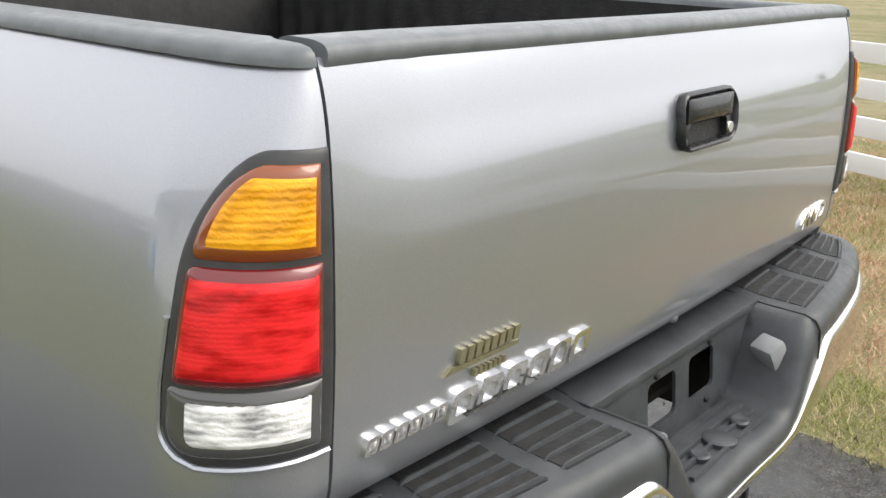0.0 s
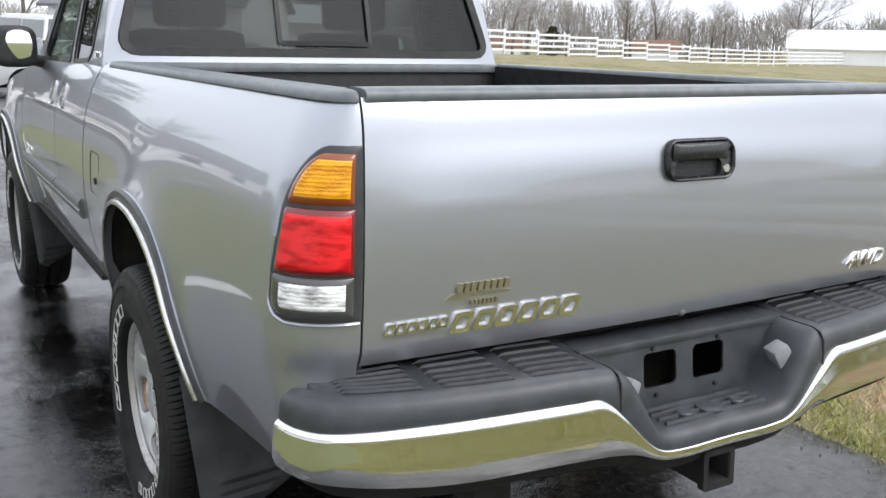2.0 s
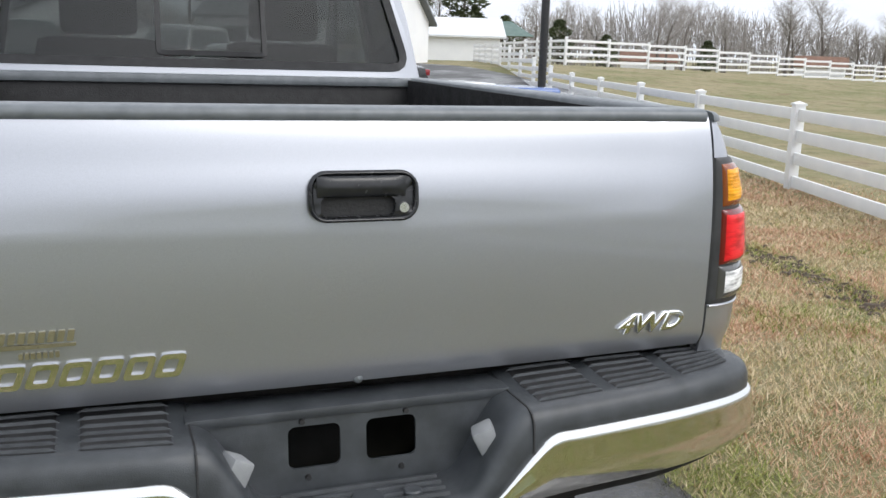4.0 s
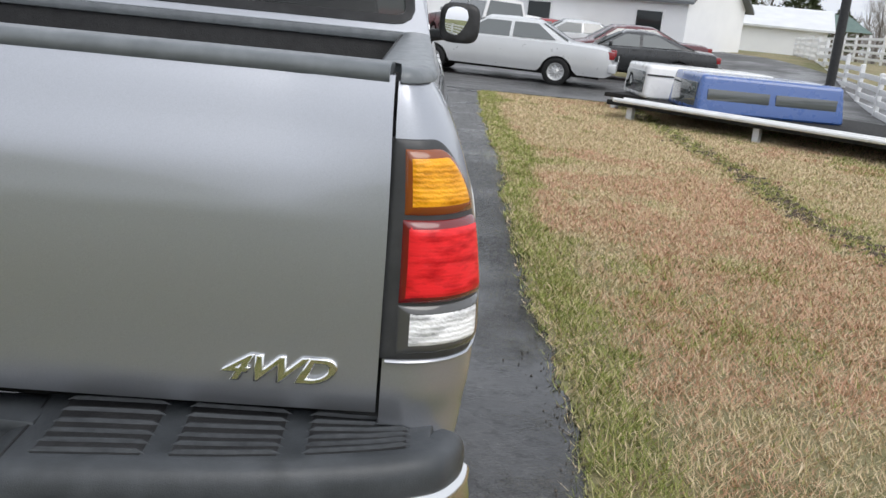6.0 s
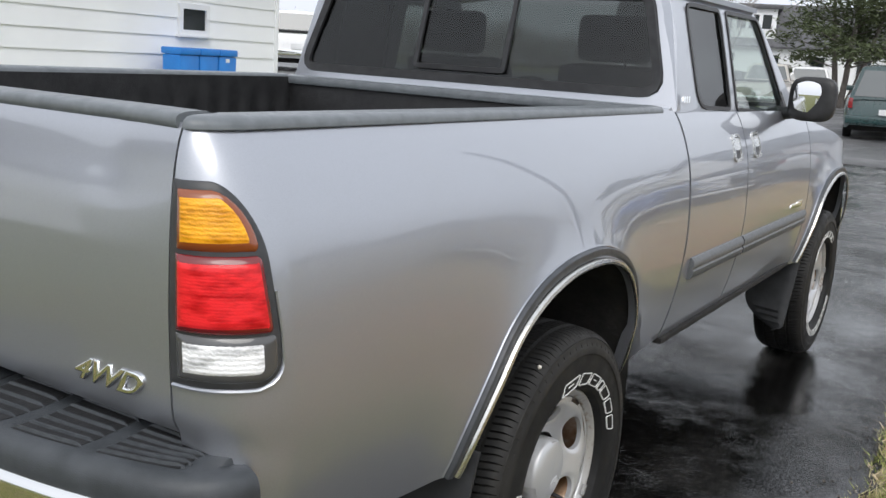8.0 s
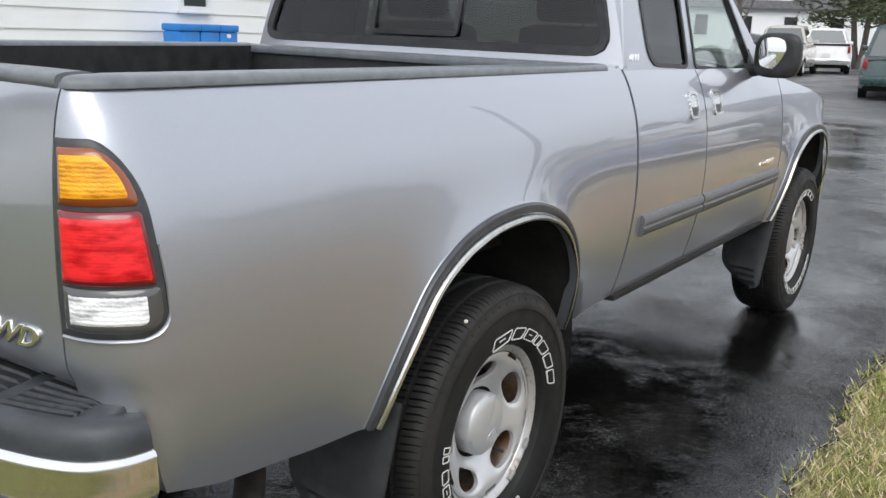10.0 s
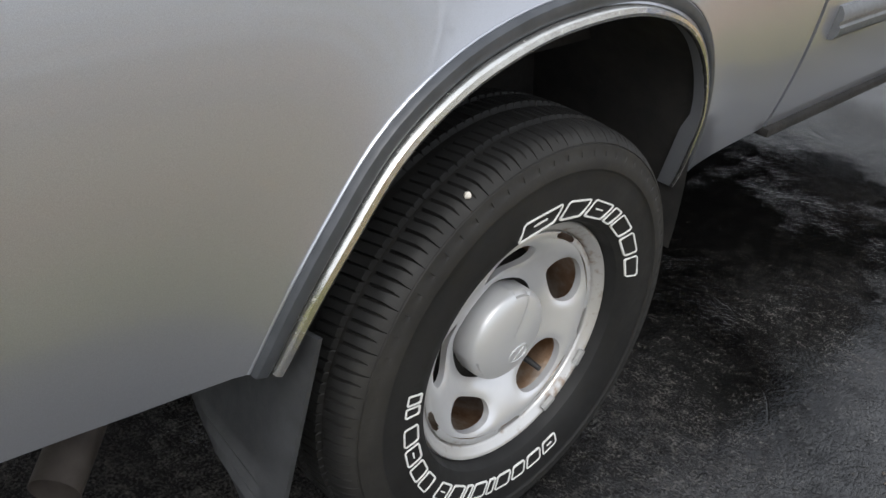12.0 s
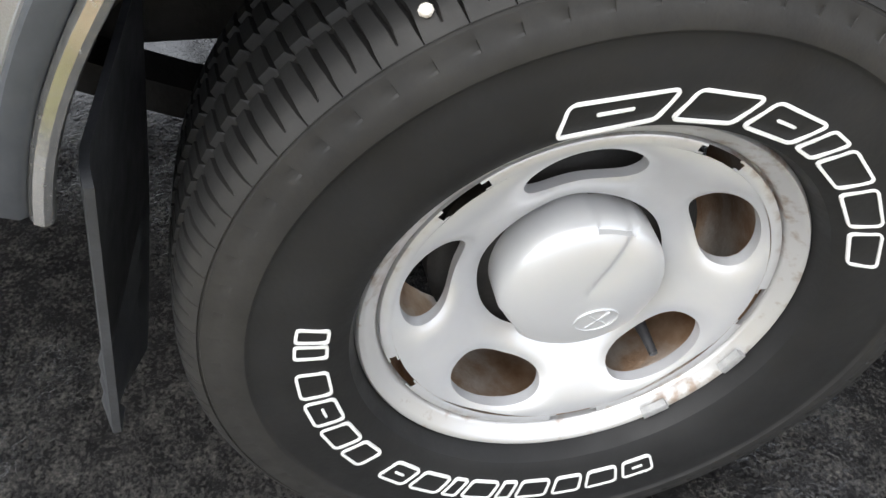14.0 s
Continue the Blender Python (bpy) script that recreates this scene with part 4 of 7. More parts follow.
# raised tread on the step pads, in three fields a side
for s in (1, -1):
    for x0, x1 in ((0.335, 0.485), (0.515, 0.665), (0.695, 0.845)):
        bm = bmesh.new()
        for k in range(6):
            pts = []
            for x in [x0] + spread(x0 + 0.012, x1 - 0.012, 6) + [x1]:
                front, back = bump_y(x) + 0.046, pad_back(x) - 0.012
                y = front + (back - front) * k / 5
                pts.append((s * x, y, deck_z(x) + deck_rise(x, y) + (0.0022 if x0 < x < x1 else -0.004)))
            sweep(pts, [(-0.0034, -0.003), (-0.0016, 0.0042), (0.0016, 0.0042), (0.0034, -0.003)], bm)
        part("step_tread", bm, TREAD, bumper, "worn ribs of the step pad", 30)
        # Flat dark sheet just above the deck: the grooves' shade put into colour.
        def shade_at(u, v, s=s, x0=x0, x1=x1):
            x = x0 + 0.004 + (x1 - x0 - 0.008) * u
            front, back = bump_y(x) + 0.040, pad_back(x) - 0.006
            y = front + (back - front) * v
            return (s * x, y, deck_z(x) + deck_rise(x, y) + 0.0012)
        part("step_recess", thick(grid(shade_at, spread(0, 1, 8), spread(0, 1, 8)), 0.002, (0, 0, -1)), LINER, bumper, "flat dark sheet between the ribs, coloured as shaded grooves")
    # the joint between step pad and plate surround
    pts = [(s * 0.305, y, deck_z(0.305) + deck_rise(0.305, y) + 0.0005) for y in spread(0.045, bump_y(0.305) + 0.03, 6)]
    pts += [(s * 0.305, bump_y(0.305) + 0.010, deck_z(0.305) - 0.006), (s * 0.305, bump_y(0.305) - 0.0005, deck_z(0.305) - 0.024), (s * 0.305, bump_y(0.305) - 0.001, skirt_z(0.305) + 0.002)]
    part("pad_joint", sweep(pts, [(-0.0016, -0.003), (-0.0016, 0.0012), (0.0016, 0.0012), (0.0016, -0.003)], normals=[(0, -0.3, 1)] * 7 + [(0, -1, 0.3)] * 2), LINER, bumper, "black joint of the pad")
bm = bmesh.new()
for k in range(4):
    sweep([(x, -0.055 - 0.024 * k, 0.664) for x in spread(-0.15, 0.15, 4)], [(-0.005, -0.003), (-0.003, 0.004), (0.003, 0.004), (0.005, -0.003)], bm)
part("step_tread", bm, PLASTIC, bumper, "", 30)
for x in (-0.075, 0.0, 0.085):
    r = 0.030 if x == 0 else 0.018
    b = lathe([(0.0, 0.0), (0.007, 0.0), (0.009, r * 0.8), (0.006, r), (-0.004, r)], 20, "z")
    ob = part("ball_hole_plug", b, PLASTIC, bumper, "round plug in the step")
    ob.location = (x, -0.105, 0.662)
# tow hitch
bm = bmesh.new()
for a, b, c, d in ((-0.039, -0.030, -0.039, 0.039), (0.030, 0.039, -0.039, 0.039), (-0.030, 0.030, -0.039, -0.030), (-0.030, 0.030, 0.030, 0.039)):
    box(a, b, -0.148, 0.35, c, d, 0.002, bm)
hitch = part("tow_receiver", bm, UNDER, truck, "black square tow hitch receiver", 30)
hitch.location = (-0.008, 0, 0.541)
part("hitch_collar", fill([rounded(0.094, 0.094, 0.008), rounded(0.066, 0.066, 0.004)[::-1]], lambda a, b: Vector((a, -0.150, b)), 0.018, (0, 1, 0)), UNDER, hitch)
part("hitch_bar", tube([(-0.42, 0.22, 0.54), (0.42, 0.22, 0.54)], 0.045, 8), UNDER, truck)
part("gate_striker", lathe([(0.0, 0.0), (0.001, 0.006), (0.005, 0.010), (0.014, 0.011), (0.02, 0.0)], 14, "y"), CAP, truck)
scene.objects["gate_striker"].location = (0.01, -0.008, 0.856)


# ---------------------------------------------------------------- wheels
def tyre_mesh():
    """Tyre about the x axis, its outer side towards +x: ribbed wall, a fine shoulder groove and wedge-shaped slots that run up into the tread."""
    side = [(0.075, 0.222), (0.088, 0.2285), (0.102, 0.2315), (0.114, 0.237), (0.122, 0.249), (0.126, 0.268), (0.1268, 0.290), (0.1265, 0.312), (0.1255, 0.326), (0.1262, 0.3285), (0.1285, 0.331), (0.1285, 0.334),
            (0.1270, 0.343), (0.1248, 0.350), (0.1240, 0.3515), (0.1222, 0.358), (0.1216, 0.3595), (0.1196, 0.3680), (0.1168, 0.3690), (0.1164, 0.3702), (0.1178, 0.3712), (0.1156, 0.3740), (0.1122, 0.3775), (0.1075, 0.3812), (0.1015, 0.3850), (0.094, 0.3880), (0.085, 0.3900), (0.074, 0.391)]
    tread = [(0.064, 0.392), (0.061, 0.384), (0.053, 0.384), (0.050, 0.393), (0.040, 0.3935), (0.030, 0.394), (0.020, 0.394), (0.012, 0.3945), (0.009, 0.385), (0.001, 0.385)]
    prof = side + tread + [(-x, r) for x, r in tread[::-1]] + [(-x, r) for x, r in side[::-1]]
    slots = 136
    pitch = 2 * math.pi / slots
    bm = bmesh.new()
    rings = []
    for k in range(slots * 4):
        slot, t = divmod(k, 4)
        start = 0.3725 if slot % 2 else 0.3795        # every second slot reaches the shoulder groove
        ring = []
        for x, r in prof:
            u = max(0.0, min(1.0, (r - start) / 0.016)) if r > 0.371 else 0.0
            if abs(x) < 0.064:
                u = 0.55 if slot % 2 else 0.8
            half = (0.0007 + 0.0026 * u) / 0.39
            rr, xx = r, x
            if t == 0 and u > 0 and r > 0.386 - 0.015 * (abs(x) > 0.07):
                deep = 0.0025 + 0.0065 * u
                rr, xx = r - deep, x - math.copysign(0.7 * deep, x) * (abs(x) > 0.09)
            if t == 1 and 0.3505 < r < 0.3590 and slot % 2 and x > 0:
                xx = x - 0.0016        # small marks below the groove
            a = slot * pitch + (0.0, half, pitch / 2, pitch - half)[t] + 0.045 * max(0.0, 0.10 - abs(x)) / 0.10 * (1 if x > 0 else -1)
            ring.append(bm.verts.new((xx, rr * math.cos(a), rr * math.sin(a))))
        rings.append(ring)
    for a, b in zip(rings, rings[1:] + rings[:1]):
        for j in range(len(prof) - 1):
            bm.faces.new((a[j], b[j], b[j + 1], a[j + 1]))
    return mesh_of(bm, "tyre", TYRE, 28)


HOLE_TURN, SLOT_TURN, FACE_R0, FACE_R1, HOLE_R = 25, 60, 0.098, 0.1925, 0.155


def rim_face_x(r):
    """The pressed steel face: how far out it stands at each radius."""
    return curve_table([(0.088, 0.028), (0.098, 0.037), (0.110, 0.046), (0.125, 0.056), (0.140, 0.065), (0.155, 0.073), (0.170, 0.0795), (0.182, 0.0825), (0.1925, 0.0825)], r)


def rim_mesh():
    """Face with five rounded windows, a ring of short slots, groove and rolled lip."""
    bm = bmesh.new()
    half = radians(36) * HOLE_R
    corner = [math.atan2(v, u) for u, v in ((half, FACE_R1 - HOLE_R), (-half, FACE_R1 - HOLE_R), (-half, FACE_R0 - HOLE_R), (half, FACE_R0 - HOLE_R))]
    turns = sorted(set([round(-math.pi + 2 * math.pi * k / 64, 6) for k in range(64)] + [round(c, 6) for c in corner]))
    steps = [0.0, 0.03, 0.07, 0.13, 0.21, 0.31, 0.43, 0.57, 0.72, 0.86, 1.0]
    for sector in range(5):
        rings = []
        for f in turns:
            c, s = math.cos(f), math.sin(f)
            reach = min(half / abs(c) if abs(c) > 1e-6 else 9, ((FACE_R1 if s > 0 else FACE_R0) - HOLE_R) / s if abs(s) > 1e-6 else 9)
            # a window that is straight towards the hub and round on its outer side
            hu, hv, e = (0.0575, 0.031, 2.0) if s > 0 else (0.0575, 0.027, 2.7)
            hole = 1 / (abs(c / hu) ** e + abs(s / hv) ** e) ** (1 / e)
            ring = []
            for q in steps:
                d = hole + (reach - hole) * q
                u, v = c * d, s * d
                r, a = HOLE_R + v, radians(HOLE_TURN + 72 * sector) + u / HOLE_R
                gap = (d - hole)
                dent = 0.006 * math.exp(-(gap / 0.009) ** 1.3) + 0.004 * math.exp(-(u / 0.05) ** 2) * max(0.0, min(1.0, (0.19 - r) / 0.03))
                ring.append(bm.verts.new((rim_face_x(r) - dent, r * math.cos(a), r * math.sin(a))))
            rings.append(ring)
        for i in range(len(rings)):
            a, b = rings[i], rings[(i + 1) % len(rings)]
            for j in range(len(steps) - 1):
                bm.faces.new((a[j], b[j], b[j + 1], a[j + 1]))
        inner = [bm.verts.new((r[0].co.x - 0.003, r[0].co.y, r[0].co.z)) for r in rings]
        deep = [bm.verts.new((r[0].co.x - 0.013, r[0].co.y * 1.0, r[0].co.z)) for r in rings]
        for i in range(len(rings)):
            k = (i + 1) % len(rings)
            bm.faces.new((rings[i][0], inner[i], inner[k], rings[k][0]))
            bm.faces.new((inner[i], deep[i], deep[k], inner[k]))
    ring_prof = [(0.0825, 0.1925), (0.0830, 0.1945), (0.0830, 0.2015), (0.0820, 0.2035), (0.0700, 0.2044), (0.0695, 0.2064), (0.0830, 0.2080), (0.0850, 0.2105), (0.0885, 0.2150), (0.0925, 0.2190), (0.0955, 0.2225), (0.0960, 0.2255), (0.0930, 0.2280), (0.0860, 0.2300), (0.078, 0.2305)]
    seg = 360
    cols = [[bm.verts.new((x, r * math.cos(a), r * math.sin(a))) for x, r in ring_prof] for a in (2 * math.pi * k / seg for k in range(seg))]
    for k in range(seg):
        d = ((k + 0.5 - SLOT_TURN) % 72 + 36) % 72 - 36
        for j in range(len(ring_prof) - 1):
            if abs(d) < 7.6 and j == 1 or abs(d) < 6.4 and j in (0, 2):
                continue
            bm.faces.new((cols[k][j], cols[(k + 1) % seg][j], cols[(k + 1) % seg][j + 1], cols[k][j + 1]))
    bmesh.ops.remove_doubles(bm, verts=bm.verts, dist=2e-5)
    return mesh_of(bm, "wheel", ALLOY, 48)


def rim_dirty():
    m = Mat("wheel_silver_worn", (0.62, 0.62, 0.63), 0.34, 0.55)
    n, big = m.noise(60, 6), m.noise(9, 4)
    sep = m.node("ShaderNodeSeparateXYZ", Vector=m.coords())
    rad = m.math("SQRT", m.math("ADD", m.math("MULTIPLY", sep.outputs["Y"], sep.outputs["Y"]), m.math("MULTIPLY", sep.outputs["Z"], sep.outputs["Z"])))
    lip = m.grey(m.math("ADD", m.math("MULTIPLY", rad, 4.0), m.math("MULTIPLY", n, 0.03)), [(0.80, 0.0), (0.84, 1.0)])
    rust = m.math("MULTIPLY", m.grey(m.math("ADD", m.math("MULTIPLY", n, 0.5), m.math("MULTIPLY", big, 0.5)), [(0.54, 0.0), (0.64, 0.8)]), lip)
    base = m.ramp(m.noise(14, 4), [(0.3, (0.60, 0.605, 0.62)), (0.7, (0.66, 0.665, 0.675))])
    base = m.mix(m.math("MULTIPLY", lip, 0.6), base, (0.47, 0.46, 0.44))
    m.colour(m.mix(rust, base, (0.27, 0.19, 0.13)))
    m.rough(m.grey(n, [(0.3, 0.28), (0.7, 0.42)]))
    m.bump(n, 0.03, 0.001)
    return m.m


ALLOY = rim_dirty()
TYRE_ME, RIM_ME = tyre_mesh(), rim_mesh()
BARREL_ME = mesh_of(lathe([(0.076, 0.204), (0.060, 0.198), (0.0, 0.196), (-0.09, 0.198), (-0.10, 0.21)], 64), "barrel", RUST, 40)
DRUM_ME = mesh_of(lathe([(0.02, 0.06), (0.02, 0.135), (0.012, 0.145), (-0.07, 0.148), (-0.075, 0.0)], 48), "drum", UNDER, 40)


def cap_mesh():
    prof = [(0.0820, 0.0), (0.0818, 0.02), (0.0810, 0.040), (0.0790, 0.058), (0.0758, 0.073), (0.0715, 0.083), (0.0665, 0.0890), (0.0600, 0.0915), (0.0520, 0.0920), (0.0200, 0.0920)]
    bm = lathe(prof, 96)
    bmesh.ops.remove_doubles(bm, verts=bm.verts, dist=1e-5)
    bmesh.ops.subdivide_edges(bm, edges=[e for e in bm.edges if max(math.hypot(v.co.y, v.co.z) for v in e.verts) < 0.09], cuts=1, use_grid_fill=True)
    for v in bm.verts:
        y, z, r = v.co.y, v.co.z, math.hypot(v.co.y, v.co.z)
        a = math.degrees(math.atan2(z, y))
        # a step pressed from the rim towards the middle, and flats at three places of the edge
        line = (y - 0.004) * 0.86 - (z - 0.02) * 0.5
        v.co.x -= 0.0035 * (1 / (1 + math.exp(-line / 0.0012))) * max(0.0, min(1.0, (z + 0.005) / 0.03)) * math.exp(-(max(line, 0) / 0.035) ** 2)
        for flat_at in (-150, -30, 75):
            d = abs((a - flat_at + 180) % 360 - 180)
            if d < 15 and r > 0.085:
                v.co.x -= 0.004
                v.co.y *= 0.975
                v.co.z *= 0.975
    bmesh.ops.scale(bm, vec=(1.0, 0.95, 0.95), verts=bm.verts)
    return mesh_of(bm, "hub_cap", CAPSILVER, 40)


CAP_ME = cap_mesh()


def emblem_mesh():
    """A raised oval ring with two plain bars in it."""
    bm = bmesh.new()
    flat_ring = lambda a, b: [(0.0, a * math.cos(t), b * math.sin(t)) for t in (2 * math.pi * k / 30 for k in range(30))]
    sec = [(-0.0009, -0.002), (-0.0009, 0.0011), (0.0009, 0.0011), (0.0009, -0.002)]
    sweep(flat_ring(0.0235, 0.0165), sec, bm, normals=[(1, 0, 0)] * 30, closed=True)
    for p, q in (((-0.012, -0.010), (0.014, 0.009)), ((-0.008, 0.009), (0.010, -0.010))):
        sweep([(0.0, p[0], p[1]), (0.0, (p[0] + q[0]) / 2, (p[1] + q[1]) / 2), (0.0, q[0], q[1])], sec, bm, normals=[(1, 0, 0)] * 3)
    return mesh_of(bm, "emblem", CAPSILVER, 30)


EMBLEM_ME = emblem_mesh()
VALVE_ME = mesh_of(tube([(0.02, 0.0, 0.0), (0.045, 0.002, -0.002), (0.070, 0.004, -0.006)], [0.008, 0.006, 0.005], 10), "valve", RUBBER_TRIM, 40)


def weight_mesh():
    """A small lead clip bent along the rim's lip, about the angle 0."""
    arc = [radians(q) for q in spread(-4, 4, 7)]
    return mesh_of(sweep([(0.0985, 0.2180 * math.cos(q), 0.2180 * math.sin(q)) for q in arc], [(-0.0065, -0.006), (-0.005, 0.002), (-0.003, 0.003), (0.003, 0.003), (0.005, 0.002), (0.0065, -0.006)], normals=[(1, 0, 0)] * 7), "wheel_weight", speckled("dull_lead", (0.26, 0.26, 0.26), (0.38, 0.38, 0.37), 80, 0.6, 0.3, 0.3, 300), 40)


WEIGHT_ME = weight_mesh()
WALL = [(0.219, 0.104), (0.232, 0.117), (0.247, 0.123), (0.268, 0.126), (0.290, 0.1265), (0.303, 0.1255)]


def side_letters(a0, a1, widths, r0, r1, slant, line=0.0032):
    """Outlined white blocks on the sidewall between two angles; a negative width is a space."""
    out, total, run = [], sum(abs(w) for w in widths), 0.0
    rm, hh = (r0 + r1) / 2, r1 - r0
    d = 1 if a1 > a0 else -1
    for k, wd in enumerate(widths):
        am = a0 + (a1 - a0) * (run + abs(wd) / 2) / total
        run += abs(wd)
        if wd < 0:
            continue
        w = radians(abs(a1 - a0)) * rm * wd / total * 0.86

        def lay(p, q, am=am):
            r = rm + q
            a = radians(am) + d * p / rm
            return Vector((curve_table(WALL, r) + 0.0016, r * math.cos(a), r * math.sin(a)))
        loops = [rounded(w, hh, min(w, hh) * 0.2, 3, slant)]
        if w > 3.2 * line:
            loops.append(rounded(w - 2 * line, hh - 2 * line, min(w, hh) * 0.10, 3, slant)[::-1])
        bm = fill(loops, lay, 0.003, (-1, 0, 0))
        out.append(mesh_of(bm, "raised_letter", WHITE_LETTER, 30))
        if wd > 0.95 and k % 2 == 0:
            bm = fill([rounded(w * 0.34, line * 0.9, line * 0.3, 2, slant)], lay, 0.003, (-1, 0, 0))
            out.append(mesh_of(bm, "raised_letter", WHITE_LETTER, 30))
    return out


LETTERS = side_letters(108, 11, [1.6, 1.1, 1.1, 0.5, 0.95, 1.0, 0.9], 0.248, 0.281, 0.45, 0.0028) + side_letters(-65, -191, [1.0, 1.0, 0.9, 1.0, 0.5, 1.0, 0.5, 1.05, 1.0, -0.5, 0.9, 1.0, 1.05, 1.0, -0.35, 0.5, 0.5], 0.257, 0.289, 0.1, 0.0028)


def wheel(m):
    """A wheel with its tyre, cap, valve and raised white letters."""
    w = new("wheel", RIM_ME)
    w.parent = truck
    w.matrix_basis = m
    tagged(w, "silver steel wheel with five oval windows")
    for nm, me, lab in (("tyre", TYRE_ME, "black off-road tyre with raised white lettering"), ("barrel", BARREL_ME, "rusty wheel barrel"), ("brake_drum", DRUM_ME, ""), ("hub_cap", CAP_ME, "domed silver hub cap"), ("emblem", EMBLEM_ME, ""), ("valve", VALVE_ME, "black rubber valve")):
        ob = new(nm, me)
        ob.parent = w
        if lab:
            tagged(ob, lab)
        if nm == "valve":
            ob.location = (0, 0.152 * math.cos(radians(-48)), 0.152 * math.sin(radians(-48)))
        if nm == "hub_cap":
            ob.location = (0, 0.005, -0.001)
        if nm == "emblem":
            ob.matrix_basis = pose(0.0808, 0.020, -0.036, 8, 0, 0) @ pose(0, 0, 0, 0, 6, 0)
    for a in (-31.5, -59):
        ob = new("wheel_weight", WEIGHT_ME)
        ob.parent, ob.matrix_basis = w, pose(0, 0, 0, a)
        tagged(ob, "grey clip-on balance weight")
    for me in LETTERS:
        ob = new("raised_letter", me)
        ob.parent = w
    return w


WX = 0.846
rear_wheel = wheel(pose(WX, AX_R - 0.021, AX_Z))
pebble = part("pebble", lathe([(-0.006, 0.0), (-0.004, 0.004), (0.0, 0.006), (0.004, 0.004), (0.006, 0.0)], 8), speckled("pale_stone", (0.6, 0.55, 0.48), (0.75, 0.72, 0.65), 200, 0.7), rear_wheel, "pale pebble caught in the tread")
pebble.location = (0.104, -0.178, 0.343)
wheel(pose(WX - 0.01, AX_F - 0.021, AX_Z, 40))
wheel(pose(-WX, AX_R - 0.021, AX_Z, 0, 0, 180) @ pose(0, 0, 0, 100))
wheel(pose(-WX + 0.01, AX_F - 0.021, AX_Z, 0, 0, 180) @ pose(0, 0, 0, 65))


# ---------------------------------------------------------------- cab
def cab_x(z):
    return curve_table([(1.27, 0.848), (1.33, 0.842), (1.58, 0.787), (1.70, 0.755), (1.76, 0.715)], z)


def cab_back(x, z):
    return 1.962 + (z - 1.34) * 0.20 + 0.05 * (abs(x) / 0.84) ** 6 - 0.012 * (1 - (x / 0.84) ** 2)


def outline(pts, r=0.03, n=4):
    """A polygon with its corners rounded; a point may bring its own radius."""
    out = []
    for i, p in enumerate(pts):
        a, b, c = Vector(pts[i - 1][:2]), Vector(p[:2]), Vector(pts[(i + 1) % len(pts)][:2])
        rr = p[2] if len(p) > 2 else r
        u, w = (a - b).normalized(), (c - b).normalized()
        ang = u.angle(w)
        t = min(rr / math.tan(ang / 2), (a - b).length * 0.45, (c - b).length * 0.45)
        s, e = b + u * t, b + w * t
        for k in range(n + 1):
            f = k / n
            q = (1 - f) ** 2 * s + 2 * f * (1 - f) * b + f * f * e
            out.append((q.x, q.y))
    return out


def resample(loop, step):
    out = []
    for (a, b), (c, d) in zip(loop, loop[1:] + loop[:1]):
        m = max(1, int(math.hypot(c - a, d - b) / step))
        out += [(a + (c - a) * k / m, b + (d - b) * k / m) for k in range(m)]
    return out


QUARTER = outline([(2.225, 1.348, 0.10), (2.595, 1.333), (2.555, 1.70), (2.175, 1.70, 0.06)], 0.03)
DOORWIN = outline([(2.672, 1.332), (3.43, 1.292, 0.02), (3.06, 1.700, 0.05), (2.628, 1.700)], 0.03)
lay_side = lambda off: lambda y, z: Vector((cab_x(z) + off, y, z))
bm = fill([resample(outline([(2.010, 1.325, 0.01), (3.67, 1.268, 0.01), (3.03, 1.745, 0.08), (2.055, 1.745, 0.03)]), 0.06), resample(QUARTER, 0.06)[::-1], resample(DOORWIN, 0.06)[::-1]], lay_side(0.0), 0.03, (-1, 0, 0))
both("cab_side", bm, PAINT, truck)
both("quarter_window", fill([resample(QUARTER, 0.08)], lay_side(-0.006), 0.004, (-1, 0, 0)), QUARTER_GLASS, truck, "dark tinted quarter window")
both("door_window", fill([resample(DOORWIN, 0.08)], lay_side(-0.008), 0.004, (-1, 0, 0)), GREENGLASS, truck, "clear green door window")
for loop in (QUARTER, DOORWIN):
    pts = [(cab_x(z) + 0.001, y, z) for y, z in resample(loop, 0.04)]
    both("window_seal", sweep(pts, [(-0.009, -0.004), (-0.009, 0.003), (0.006, 0.003), (0.006, -0.004)], normals=[(1, 0, 0.25)] * len(pts), closed=True), RUBBER_TRIM, truck, "black rubber window seal")

REARWIN = outline([(-0.772, 1.396, 0.045), (0.772, 1.396, 0.045), (0.680, 1.708, 0.05), (-0.680, 1.708, 0.05)])
bm = fill([resample(outline([(-0.842, 1.335, 0.01), (0.842, 1.335, 0.01), (0.79, 1.60, 0.3), (0.735, 1.75, 0.03), (-0.735, 1.75, 0.03), (-0.79, 1.60, 0.3)]), 0.06), resample(REARWIN, 0.06)[::-1]], lambda a, b: Vector((a, cab_back(a, b), b)), 0.03, (0, 1, 0))
part("cab_back", bm, PAINT, truck)
pts = [(a, cab_back(a, b) - 0.002, b) for a, b in resample(REARWIN, 0.05)]
part("rear_window_seal", sweep(pts, [(-0.010, -0.006), (-0.010, 0.006), (0.020, 0.008), (0.024, -0.004)], normals=[(0, -1, 0)] * len(pts), closed=True), RUBBER_TRIM, truck, "black rubber rear window seal")
part("rear_window", fill([resample(REARWIN, 0.08)], lambda a, b: Vector((a, cab_back(a, b) + 0.006, b)), 0.004, (0, 1, 0)), REARGLASS, truck, "lightly tinted sliding rear window")
SLIDER = outline([(-0.188, 1.428), (0.198, 1.428), (0.198, 1.704), (-0.188, 1.704)], 0.012)
